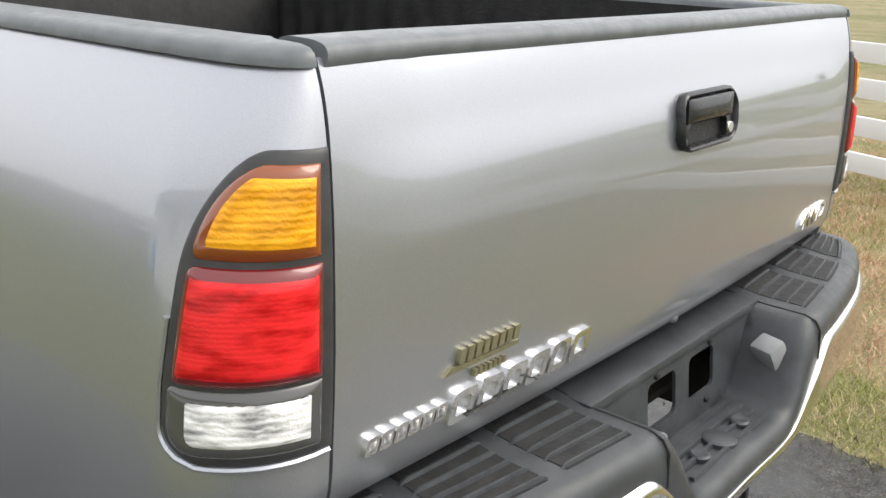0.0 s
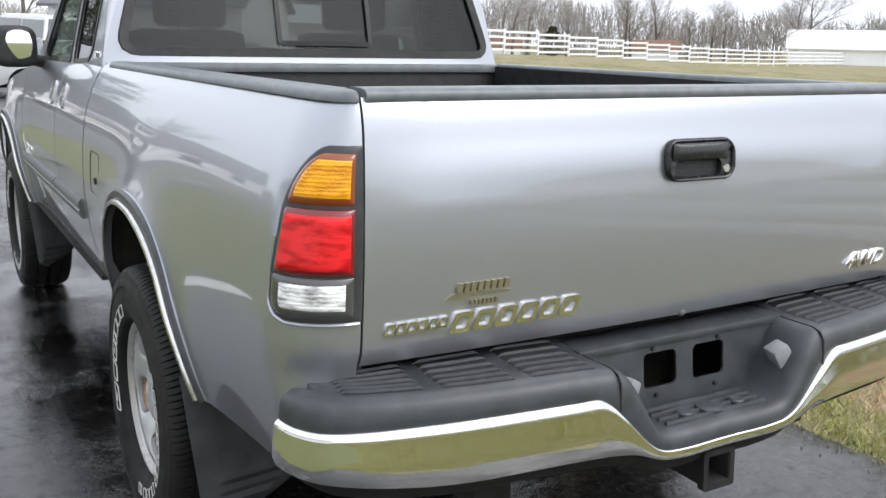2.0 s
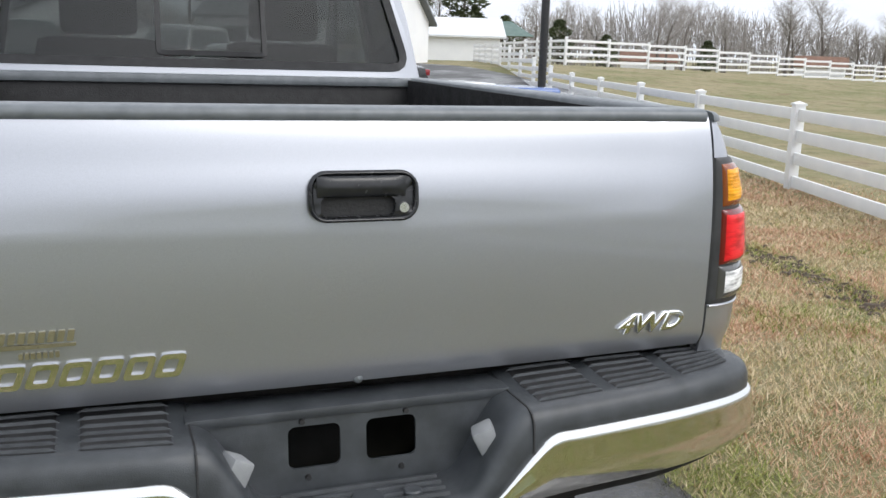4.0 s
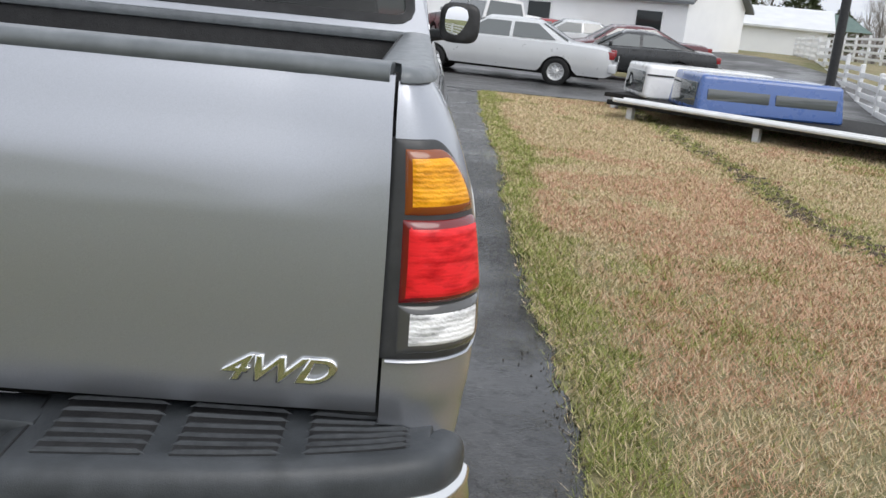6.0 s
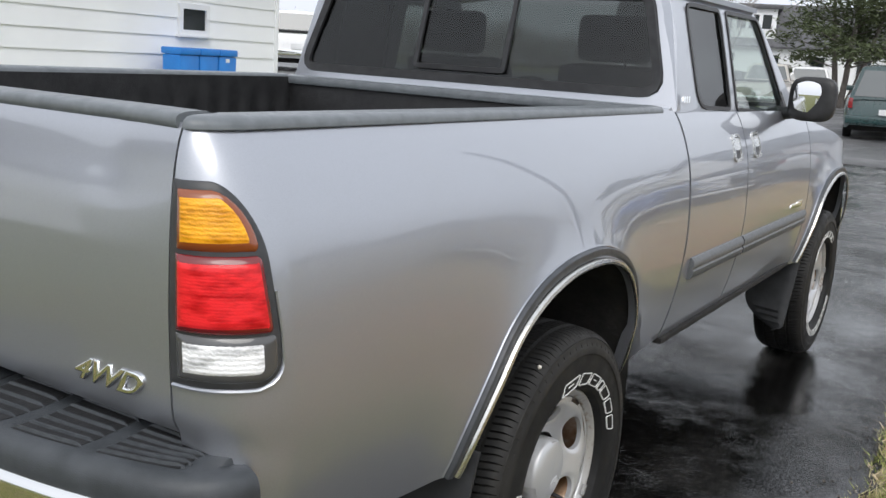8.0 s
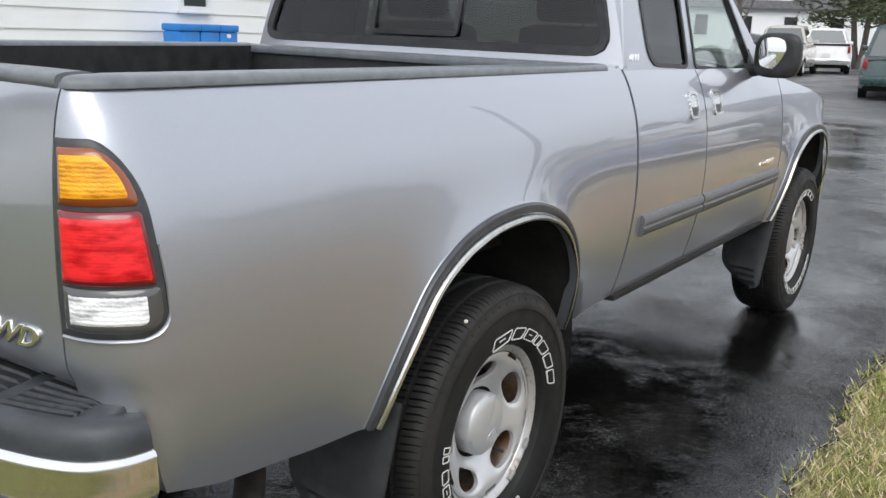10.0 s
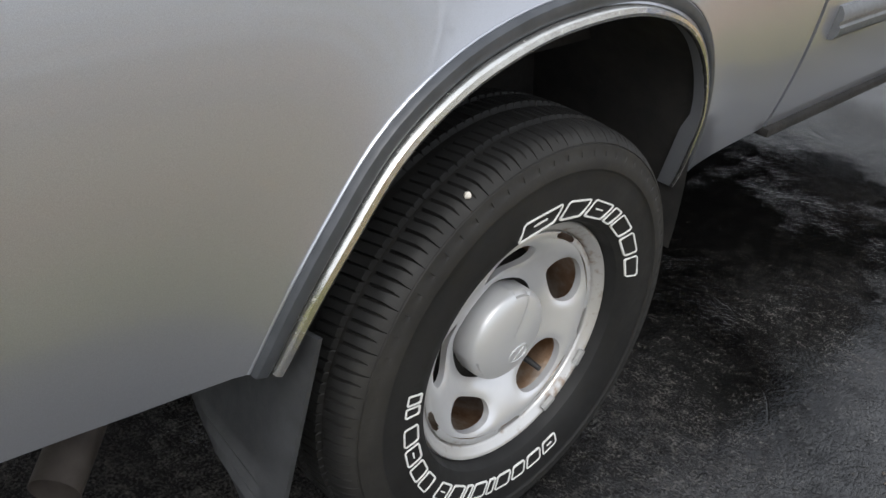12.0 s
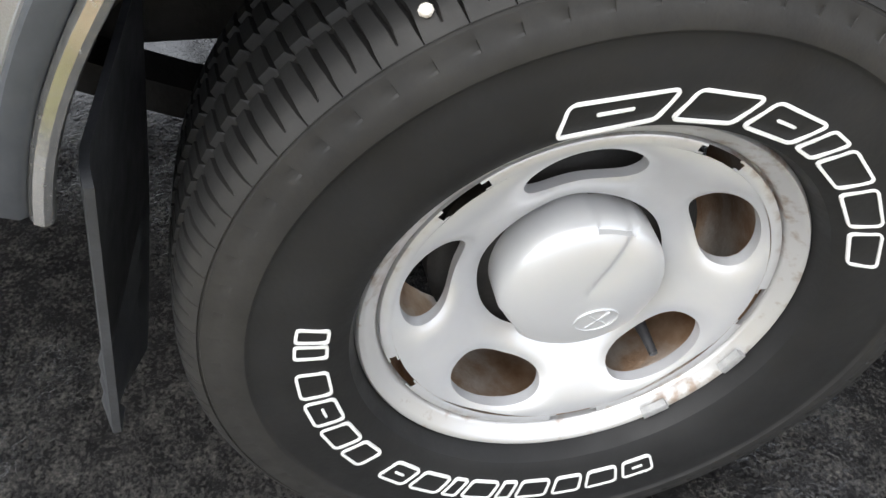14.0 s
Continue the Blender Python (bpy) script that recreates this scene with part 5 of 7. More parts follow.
pts = [(a, cab_back(a, b) - 0.001, b) for a, b in resample(SLIDER, 0.05)]
part("slider_frame", sweep(pts, [(-0.009, -0.004), (-0.009, 0.006), (0.009, 0.006), (0.009, -0.004)], normals=[(0, -1, 0)] * len(pts), closed=True), RUBBER_TRIM, truck, "black frame of the sliding pane")
part("cab_sill", box(-0.835, 0.835, 1.955, 1.985, 1.335, 1.352, 0.006), PAINT, truck)
part("cab_lower_back", box(-0.83, 0.83, 1.972, 2.0, 0.62, 1.345, 0.005), UNDER, truck)


def roof(u, v):
    """u across from -1 to 1, v along."""
    y = 2.040 + v * 1.02
    w = 0.757
    z = 1.742 + 0.075 * (1 - abs(u) ** 3.2) * (1 - 0.5 * (2 * v - 1) ** 6)
    return (w * u, y, z)


part("roof", thick(grid(roof, spread(-1, 1, 31), spread(0, 1, 21)), 0.02, (0, 0, -1)), PAINT, truck)
part("windscreen", grid(lambda u, v: (u * (0.735 + 0.08 * (1 - v)), 3.045 + 0.66 * (1 - v) + 0.14 * (1 - u * u), 1.75 - 0.47 * (1 - v)), spread(-1, 1, 21), spread(0, 1, 9)), GREENGLASS, truck, "clear windscreen")
part("bonnet", thick(grid(lambda u, v: (u * (0.845 - 0.05 * v * v), 3.70 + 1.21 * v, top_cab(3.70 + 1.21 * v) - 0.005 + 0.075 * (1 - abs(u) ** 2.5)), spread(-1, 1, 25), spread(0, 1, 15)), 0.01, (0, 0, -1)), PAINT, truck)
part("cowl", box(-0.84, 0.84, 3.60, 3.76, 1.20, 1.262, 0.02), RUBBER_TRIM, truck)
part("front_panel", thick(grid(lambda u, v: (0.80 * u, 4.97 - 0.10 * u * u, 0.55 + 0.53 * v), spread(-1, 1, 17), spread(0, 1, 5)), 0.03, (0, -1, 0)), PAINT, truck)
part("front_bumper", thick(grid(lambda u, v: (0.90 * u, 5.14 - 0.24 * u ** 4, 0.48 + 0.24 * v), spread(-1, 1, 21), spread(0, 1, 5)), 0.04, (0, -1, 0)), CHROME, truck, "chromed front bumper")
both("turn_signal", box(0.74, 0.835, 4.83, 4.95, 0.86, 1.0, 0.02), AMBER, truck, "amber front corner lamp")
both("scuff", box(0.60, 0.895, 2.0, 3.74, 0.555, 0.575, 0.004), UNDER, truck)


# side mouldings, handles, mirrors
def moulding(y0, y1):
    pts = [(side_x(0.813) + 0.001, y, 0.813 - 0.004 * (y - 2)) for y in spread(y0, y1, 12)]
    sec = [(-0.038, -0.004), (-0.036, 0.008), (-0.024, 0.017), (-0.008, 0.018), (-0.004, 0.013), (0.004, 0.013), (0.008, 0.018), (0.024, 0.016), (0.036, 0.006), (0.038, -0.004)]
    return sweep(pts, sec, normals=[(1, 0, 0)] * 12)


both("side_moulding", moulding(2.075, 2.655), MOULD, truck, "grey rub strip")
both("side_moulding", moulding(2.670, 3.705), MOULD, truck, "grey rub strip")
HANDLE = speckled("handle_silver", (0.55, 0.56, 0.56), (0.62, 0.63, 0.63), 40, 0.25, 0.6, 0, None, 1.0)
for y in (2.535, 2.795):
    lay = lambda off, y=y: lambda a, b: Vector((side_x(1.198 + b) + off, y + a, 1.198 + b))
    h = both("door_handle", fill([rounded(0.092, 0.100, 0.018), rounded(0.070, 0.078, 0.014)[::-1]], lay(0.007), 0.012, (-1, 0, 0)), HANDLE, truck, "silver door handle frame")
    for s, ob in zip((1, -1), h):
        for nm, bm, mt in (("pull", fill([[(a, b + 0.014) for a, b in rounded(0.064, 0.044, 0.010)]], lay(0.005), 0.006, (-1, 0, 0)), HANDLE), ("recess", fill([rounded(0.076, 0.084, 0.014)], lay(0.001), 0.002, (-1, 0, 0)), BEZEL)):
            part(nm, bm if s > 0 else mirrored(bm), mt, ob)


def mirror_body():
    bm = bmesh.new()
    bmesh.ops.create_uvsphere(bm, u_segments=28, v_segments=18, radius=1)
    for v in bm.verts:
        x, y, z = v.co
        f = lambda q: math.copysign(abs(q) ** 0.55, q)
        yy = f(y)
        v.co = (0.988 + 0.097 * f(x), 3.262 + (0.055 * yy if yy > 0 else 0.03 * yy), 1.380 + 0.096 * f(z))
        if v.co.y < 3.234:
            v.co.y = 3.234
    tube([(0.80, 3.36, 1.305), (0.87, 3.33, 1.310), (0.95, 3.285, 1.325)], [0.035, 0.03, 0.028], 10, bm)
    return bm


def mirror_face(u, v):
    """A convex glass of rounded outline, turned a little outwards."""
    p, q = 0.056 * u * math.sqrt(1 - 0.36 * v * v), 0.066 * v * math.sqrt(1 - 0.36 * u * u)
    return (0.972 + p, 3.228 + 0.10 * p - 0.05 * q + (p * p + q * q) / 2.2, 1.390 + q)


m = both("door_mirror", mirror_body(), RUBBER_TRIM, truck, "black door mirror")
for s, ob in zip((1, -1), m):
    bm = thick(grid(mirror_face, spread(-1, 1, 17), spread(-1, 1, 17)), 0.003, (0, 1, 0))
    g = part("mirror_glass", bm if s > 0 else mirrored(bm), MIRROR, ob, "convex mirror glass", 50)
both("sail_panel", fill([[(3.33, 1.292), (3.50, 1.285), (3.36, 1.40)]], lay_side(0.004), 0.006, (-1, 0, 0)), RUBBER_TRIM, truck, "black mirror base panel")
# door badge and cab badge as plain blocks
for k in range(6):
    y = 3.42 + 0.036 * k
    both("door_badge", fill([rounded(0.028, 0.030 if k > 2 else 0.018, 0.005, 2, 0.3)], lambda a, b, y=y: Vector((side_x(0.885 + b) + 0.004, y + a, 0.885 + b)), 0.005, (-1, 0, 0)), CHROME, truck, "chrome door badge block", 30)
for k in range(3):
    y = 2.085 + 0.022 * k
    both("cab_badge", fill([rounded(0.017, 0.022, 0.004, 2, 0.3)], lambda a, b, y=y: Vector((cab_x(1.375 + b) + 0.004, y + a, 1.375 + b)), 0.005, (-1, 0, 0)), CHROME, truck, "chrome trim badge block", 30)
# fuel door on the left side
pts = [(-side_x(z) - 0.001, y, z) for y, z in [(1.775 + a, 0.985 + b) for a, b in resample(rounded(0.15, 0.14, 0.02), 0.03)]]
part("fuel_door_gap", sweep(pts, [(-0.002, -0.002), (-0.002, 0.0012), (0.002, 0.0012), (0.002, -0.002)], normals=[(-1, 0, 0)] * len(pts), closed=True), RUBBER_TRIM, truck, "round-cornered fuel door seam")
ob = part("fuel_lock", lathe([(0.0, 0.0), (0.002, 0.010), (-0.004, 0.012)], 14), RUBBER_TRIM, truck, "black fuel door lock")
ob.location = (-side_x(0.962) - 0.002, 1.755, 0.962)

# seats and wheel seen through the glass
def seat(x, y, w):
    s = thing("car_seat", "grey cloth seat with headrest inside the cab", "car seat")
    part("cushion", box(x - w, x + w, y, y + 0.5, 0.80, 0.96, 0.05), SEATCLOTH, s)
    bm = box(x - w, x + w, y - 0.10, y + 0.06, 0.92, 1.46, 0.06)
    for v in bm.verts:
        v.co.y -= (v.co.z - 0.92) * 0.22
    part("backrest", bm, SEATCLOTH, s)
    bm = box(x - 0.15, x + 0.15, y - 0.24, y - 0.14, 1.47, 1.65, 0.045, segments=4)
    part("headrest", bm, SEATCLOTH, s, "padded headrest")
    for d in (-0.05, 0.05):
        part("headrest_post", tube([(x + d, y - 0.19, 1.42), (x + d, y - 0.19, 1.50)], 0.007, 6), CHROME, s)
    part("seat_base", box(x - w * 0.8, x + w * 0.8, y, y + 0.45, 0.655, 0.81, 0.02), UNDER, s)


seat(-0.38, 2.72, 0.25)
seat(0.38, 2.72, 0.25)
part("dashboard", box(-0.75, 0.75, 3.40, 3.66, 0.95, 1.26, 0.06), DASH, truck)
pts = [(-0.38 + 0.19 * math.cos(a), 3.20 + 0.07 * math.sin(a), 1.20 + 0.175 * math.sin(a)) for a in (2 * math.pi * k / 28 for k in range(28))]
part("steering_wheel", sweep(pts, [(-0.014, -0.014), (-0.014, 0.014), (0.014, 0.014), (0.014, -0.014)], normals=[(0, -1, 0.4)] * 28, closed=True), RUBBER_TRIM, truck, "black steering wheel")
part("steering_hub", tube([(-0.56, 3.20, 1.20), (-0.38, 3.215, 1.19), (-0.20, 3.20, 1.20)], [0.02, 0.05, 0.02], 10), RUBBER_TRIM, truck)
part("steering_column", tube([(-0.38, 3.21, 1.19), (-0.38, 3.45, 1.10)], 0.03, 8), DASH, truck)


# the body sits a little back on its springs
LEAN = Matrix(((1, 0, 0, 0), (0, 1, 0.0493, -0.0524), (0, 0.0062, 0.9875, -0.0102), (0, 0, 0, 1)))


def settle(ob, above):
    for child in ob.children:
        if child.name.split(".")[0] == "wheel":
            continue
        here = above @ child.matrix_basis
        child.data.transform(here.inverted() @ LEAN @ here)
        settle(child, here)


settle(truck, Matrix())


# ---------------------------------------------------------------- fences
VINYL = speckled("white_vinyl", (0.74, 0.75, 0.76), (0.82, 0.82, 0.82), 3, 0.45, 0, 0.05, 60)


def fence(start, way, first, last, spacing, high, rails, label, z=-0.01):
    """A white post and rail fence: each post and rail a part."""
    f = thing("rail_fence", label, "fence")
    d = Vector((way[0], way[1], 0)).normalized()
    ang = math.degrees(math.atan2(d.y, d.x))
    post = mesh_of(box(-0.06, 0.06, -0.06, 0.06, 0, high, 0.008), "post", VINYL, 30)
    bm = lathe([(0.0, 0.0), (0.0, 0.10), (0.02, 0.10), (0.05, 0.0)], 4, "z", start=math.pi / 4)
    cap = mesh_of(bm, "post_cap", VINYL, 20)
    rail = mesh_of(box(0, spacing, -0.022, 0.022, -0.068, 0.068, 0.008), "rail", VINYL, 30)
    for k in range(first, last + 1):
        p = Vector(start) + d * spacing * k
        ob = new("post", post)
        ob.parent, ob.matrix_basis = f, pose(p.x, p.y, z + ground_z(p.x, p.y), 0, 0, ang)
        c = new("post_cap", cap)
        c.parent, c.matrix_basis = ob, pose(0, 0, high)
        if k < last:
            for r in rails:
                o = new("rail", rail)
                o.parent, o.matrix_basis = f, pose(p.x, p.y, z + ground_z(p.x, p.y) + r + 0.006 * ((k * 7 + int(r * 10)) % 3 - 1), 0, 0, ang)
    return f


fence((7.3, 7.04, 0), (0.31, 0.95), -5, 13, 3.55, 0.98, (0.10, 0.36, 0.62, 0.87), "white four-rail vinyl fence along the lawn")
fence((22.8, 41.6, 0), (0.946, 0.325), 0, 28, 3.4, 1.42, (0.22, 0.57, 0.92, 1.26), "white four-rail vinyl paddock fence far across the field")
fence((22.8, 41.6, 0), (0.24, 0.97), 0, 10, 3.4, 1.42, (0.22, 0.57, 0.92, 1.26), "white four-rail vinyl paddock fence running back to the shelter")

# ---------------------------------------------------------------- the white house beside the drive
SIDING = speckled("white_siding", (0.85, 0.855, 0.865), (0.90, 0.905, 0.91), 1.2, 0.55, 0, 0.06, 40)
WINDOWGLASS = Mat("dark_pane", (0.02, 0.025, 0.025), 0.06).m
ROOFING = speckled("grey_shingles", (0.07, 0.07, 0.075), (0.14, 0.14, 0.145), 4, 0.9, 0, 0.6, 30)
house = thing("house", "white lap-sided house with small windows beside the drive", "house")
HOUSE = pose(-7.14, 0.0, 0, 0, 0, 8.3)
house.matrix_basis = HOUSE
part("wall", box(-6.0, -0.02, -6.0, 10.06, -0.02, 2.75), SIDING, house, "", 0)
bm = bmesh.new()
for (a, b, c), (d, e, f_) in (((-6.4, -6.4, 2.7), (0.35, 10.45, 2.7)),):
    v = [bm.verts.new(q) for q in ((a, b, c), (d, b, c), (d, e, c), (a, e, c), (-3.0, b, 4.3), (-3.0, e, 4.3))]
    for q in ((0, 1, 4), (1, 2, 5, 4), (2, 3, 5), (3, 0, 4, 5), (3, 2, 1, 0)):
        bm.faces.new([v[k] for k in q])
part("roof", bm, ROOFING, house, "grey shingle roof", 0)


def board(y0, y1):
    bm = bmesh.new()
    v = [bm.verts.new(q) for q in ((0.002, y0, 0.248), (0.022, y0, 0.0), (0.0, y0, 0.0), (0.002, y1, 0.248), (0.022, y1, 0.0), (0.0, y1, 0.0))]
    for q in ((0, 3, 4, 1), (1, 4, 5, 2), (0, 1, 2), (3, 5, 4)):
        bm.faces.new([v[k] for k in q])
    return mesh_of(bm, "siding_board", SIDING, 0)


LONG = board(-6.0, 10.06)
for k in range(11):
    ob = new("siding_board", LONG)
    ob.parent, ob.matrix_basis = house, pose(0, 0, 0.02 + 0.245 * k)
part("corner_board", box(-0.06, 0.035, 10.03, 10.12, 0, 2.7, 0.005), SIDING, house)


def house_window(y, z, w, h):
    fr = part("window", fill([rounded(w + 0.14, h + 0.14, 0.01, 1), rounded(w, h, 0.005, 1)[::-1]], lambda a, b: Vector((0.055, y + a, z + b)), 0.06, (-1, 0, 0)), VINYL, house, "small white framed window", 20)
    part("pane", box(0.0, 0.025, y - w / 2, y + w / 2, z - h / 2, z + h / 2), WINDOWGLASS, fr, "", 0)
    part("sill", box(0.0, 0.09, y - w / 2 - 0.1, y + w / 2 + 0.1, z - h / 2 - 0.10, z - h / 2 - 0.06, 0.006), VINYL, fr)


house_window(8.13, 1.725, 0.48, 0.28)
house_window(4.45, 2.0, 0.80, 0.86)

solid("board", box(-2.15, -1.70, 3.60, 3.92, -0.005, 0.016, 0.004), VINYL, "pale flat board lying beside the drive", "board")

BLUE = speckled("blue_bin_plastic", (0.015, 0.17, 0.55), (0.02, 0.22, 0.65), 5, 0.4)


def blue_bin(m, sticker):
    b = thing("recycling_bin", "bright blue plastic recycling bin standing against the white wall", "bin", "blue bins by the house", at=m)
    bm = box(-0.15, 0.15, -0.188, 0.188, 0.0, 1.26, 0.03)
    for v in bm.verts:
        f = 0.90 + 0.10 * v.co.z / 1.2
        v.co.x *= f
        v.co.y *= f
    part("tub", bm, BLUE, b)
    part("lid", box(-0.17, 0.17, -0.191, 0.191, 1.26, 1.35, 0.02), BLUE, b)
    if sticker:
        part("label", box(0.148, 0.152, -0.05, 0.03, 1.18, 1.23), VINYL, b, "small pale sticker", 0)
    for y in (-0.15, 0.15):
        part("bin_wheel", lathe([(-0.03, 0.0), (-0.03, 0.08), (0.03, 0.08), (0.03, 0.0)], 14, "y"), RUBBER_TRIM, b).location = (-0.13, y, 0.08)
    return b


for k in range(3):
    p = HOUSE @ Vector((0.44, 7.40 + 0.39 * k, 0))
    blue_bin(pose(p.x, p.y, 0.0, 0, 0, 8.3), k == 2)


# ---------------------------------------------------------------- parked vehicles
CARGLASS = Mat("car_glass", (0.075, 0.086, 0.086), 0.02, 0.0, 1.0, 0.02, 1.0).m
CAR_TYRE_ME = mesh_of(lathe([(0.09, 0.20), (0.10, 0.24), (0.10, 0.30), (0.08, 0.325), (-0.08, 0.325), (-0.10, 0.30), (-0.10, 0.24), (-0.09, 0.20)], 32), "tyre", TYRE, 40)


def car_rim():
    """A wheel cover with a dished middle and a ring of narrow openings."""
    bm = lathe([(0.070, 0.0), (0.074, 0.04), (0.060, 0.06), (0.066, 0.08), (0.070, 0.13), (0.066, 0.165), (0.085, 0.180), (0.095, 0.200), (0.080, 0.207)], 36)
    ring = sorted((f for f in bm.faces if 0.10 < f.calc_center_median().yz.length < 0.168), key=lambda f: math.atan2(f.calc_center_median().z, f.calc_center_median().y))
    for f in ring:
        if int((math.atan2(f.calc_center_median().z, f.calc_center_median().y) + math.pi) / (2 * math.pi) * 36) % 3 == 0:
            for v in f.verts:
                v.co.x -= 0.02
    return mesh_of(bm, "rim", CAPSILVER, 30)


CAR_RIM_ME = car_rim()
LAMP_RED = Mat("tail_red", (0.26, 0.008, 0.012), 0.15, 0, 1.0).m
LAMP_CLEAR = Mat("head_clear", (0.7, 0.7, 0.68), 0.1, 0.2, 1.0).m
CAR_KINDS = {
    # length, width, wheel base, front overhang, top line of the lower body, cabin (a, b, c, d) from the nose, roof, roof half width, bed
    "sedan": (5.3, 1.95, 2.98, 1.02, [(0, 0.62), (0.15, 0.76), (1.4, 0.95), (2.0, 1.0), (3.9, 1.02), (5.1, 0.97), (5.25, 0.85), (5.3, 0.6)], (1.45, 2.25, 3.45, 4.25), 1.45, 0.60, False),
    "coupe": (4.8, 1.80, 2.7, 0.98, [(0, 0.58), (0.15, 0.70), (1.3, 0.90), (1.8, 0.94), (3.7, 0.99), (4.65, 0.95), (4.75, 0.8), (4.8, 0.6)], (1.35, 2.2, 3.0, 4.2), 1.38, 0.52, False),
    "suv": (5.0, 1.95, 2.9, 0.92, [(0, 0.6), (0.1, 0.95), (1.2, 1.08), (1.6, 1.12), (4.8, 1.12), (4.93, 1.0), (5.0, 0.65)], (1.35, 1.95, 4.72, 4.92), 1.84, 0.66, False),
    "van": (4.8, 1.92, 2.9, 0.92, [(0, 0.6), (0.1, 0.85), (0.9, 1.02), (1.3, 1.08), (4.6, 1.08), (4.74, 0.95), (4.8, 0.6)], (0.95, 1.9, 4.45, 4.75), 1.76, 0.66, False),
    "pickup": (5.4, 1.92, 3.3, 0.92, [(0, 0.6), (0.1, 0.95), (1.3, 1.10), (1.7, 1.15), (5.3, 1.15), (5.37, 1.05), (5.4, 0.7)], (1.5, 2.05, 3.15, 3.35), 1.80, 0.64, True),
}


def car(kind, paint, label, category, m, two_tone=None, group="parked vehicles"):
    """A parked vehicle with body, cabin, glass, lamps and wheels; its nose looks to local +y."""
    L, W, wb, fo, line, cabin, high, rw, bed = CAR_KINDS[kind]
    c = thing("parked_" + kind if kind != "suv" else "parked_suv", label, category, group, at=m)
    f0 = L / 2
    wheels = [f0 - fo, f0 - fo - wb]
    st = set(spread(-L / 2, L / 2, 34))
    for w in wheels:
        st |= {w + 0.37 * math.cos(math.pi * k / 10) for k in range(11)}
    st = sorted(st)

    def section(y):
        s = f0 - y
        zt = lerp_table(line, s)
        zb = 0.30 if 0.1 < s < L - 0.1 else 0.38
        for w in wheels:
            d = 0.38 ** 2 - (y - w) ** 2
            if d > 0:
                zb = max(zb, 0.31 + math.sqrt(d))
        end = min(s, L - s)
        wid = W / 2 * (1 - 0.16 * max(0, 1 - end / 0.45) ** 2)
        pts = []
        for k in range(8):
            t = k / 7
            z = zb + (zt - 0.04 - zb) * t
            pts.append((wid * (1 - 0.09 * max(z - 0.72, 0) ** 1.5 / 0.4 - 0.05 * max(0.5 - z, 0) / 0.2), z))
        top = pts[-1][0]
        pts += [(top - 0.05, zt - 0.012), (top * 0.6, zt + 0.012), (0.0, zt + 0.02)]
        return pts
    bm = bmesh.new()
    rings = []
    for y in st:
        p = section(y)
        full = p + [(-x, z) for x, z in p[-2::-1]]
        rings.append([bm.verts.new((x, y, z)) for x, z in full])
    for a, b in zip(rings, rings[1:]):
        for k in range(len(a) - 1):
            bm.faces.new((a[k], a[k + 1], b[k + 1], b[k]))
    bm.faces.new(rings[0])
    bm.faces.new(rings[-1][::-1])
    part("body", bm, paint, c)
    ca, cb, cc, cd = (f0 - q for q in cabin)
    za, zd = lerp_table(line, cabin[0]) - 0.01, lerp_table(line, cabin[3]) - 0.01
    bw = W / 2 * 0.90

    def hull(u, v):
        """u round the section from one belt to the other, v from the screen's foot to the rear window's."""
        knots = [(ca, za, 0.0), (cb, high - 0.02, 1.0), ((cb + cc) / 2, high, 1.0), (cc, high - 0.03, 1.0), (cd, zd, 0.0)]
        i = min(int(v * 4), 3)
        t = v * 4 - i
        y = knots[i][0] * (1 - t) + knots[i + 1][0] * t
        z = knots[i][1] * (1 - t) + knots[i + 1][1] * t
        base = za + (zd - za) * v
        h = (z - base)
        s = min(abs(u) / 1.0, 1.0)
        if abs(u) > 0.6:
            f = (abs(u) - 0.6) / 0.4
            wtop = bw + (rw - bw) * min(h / max(high - base, 0.01), 1)
            x = wtop + (bw - wtop) * f
            zz = base + h * (1 - f)
        else:
            wtop = bw + (rw - bw) * min(h / max(high - base, 0.01), 1)
            x = wtop * abs(u) / 0.6
            zz = base + h + 0.03 * (1 - (abs(u) / 0.6) ** 2) - 0.03 * (abs(u) / 0.6) ** 8
        return Vector((math.copysign(x, u), y, zz))
    us = spread(-1, 1, 21)
    bm = grid(hull, us, spread(0, 1, 33))
    part("cabin", bm, two_tone or paint, c, "", 35)

    def pane(name, corners, lab=""):
        bm = bmesh.new()
        vs = [bm.verts.new(p) for p in corners]
        bm.faces.new(vs)
        bmesh.ops.recalc_face_normals(bm, faces=bm.faces)
        thick(bm, 0.01)
        return part(name, bm, CARGLASS, c, lab, 0)

    def side_at(y, f, s):
        wtop = bw + (rw - bw) * f
        base = za + (zd - za) * (ca - y) / (ca - cd)
        return Vector((s * (wtop + 0.012), y, base + (high - base) * f))
    ends = [cb - 0.05, (cb + cc) / 2 + 0.04, (cb + cc) / 2 - 0.04, cc + 0.04]
    for s in (1, -1):
        lo, hi = 0.10, 0.80
        fwd = (ca - cb) * 0.8
        pane("side_window", [side_at(ends[0] + fwd, lo, s), side_at(ends[0] + (ca - cb) * 0.08, hi, s), side_at(ends[1], hi, s), side_at(ends[1], lo, s)])
        back = (cc - cd) * 0.62
        pane("side_window", [side_at(ends[2], lo, s), side_at(ends[2], hi, s), side_at(ends[3] - (cc - cd) * 0.05, hi, s), side_at(ends[3] - back, lo, s)])
    k = 0.013
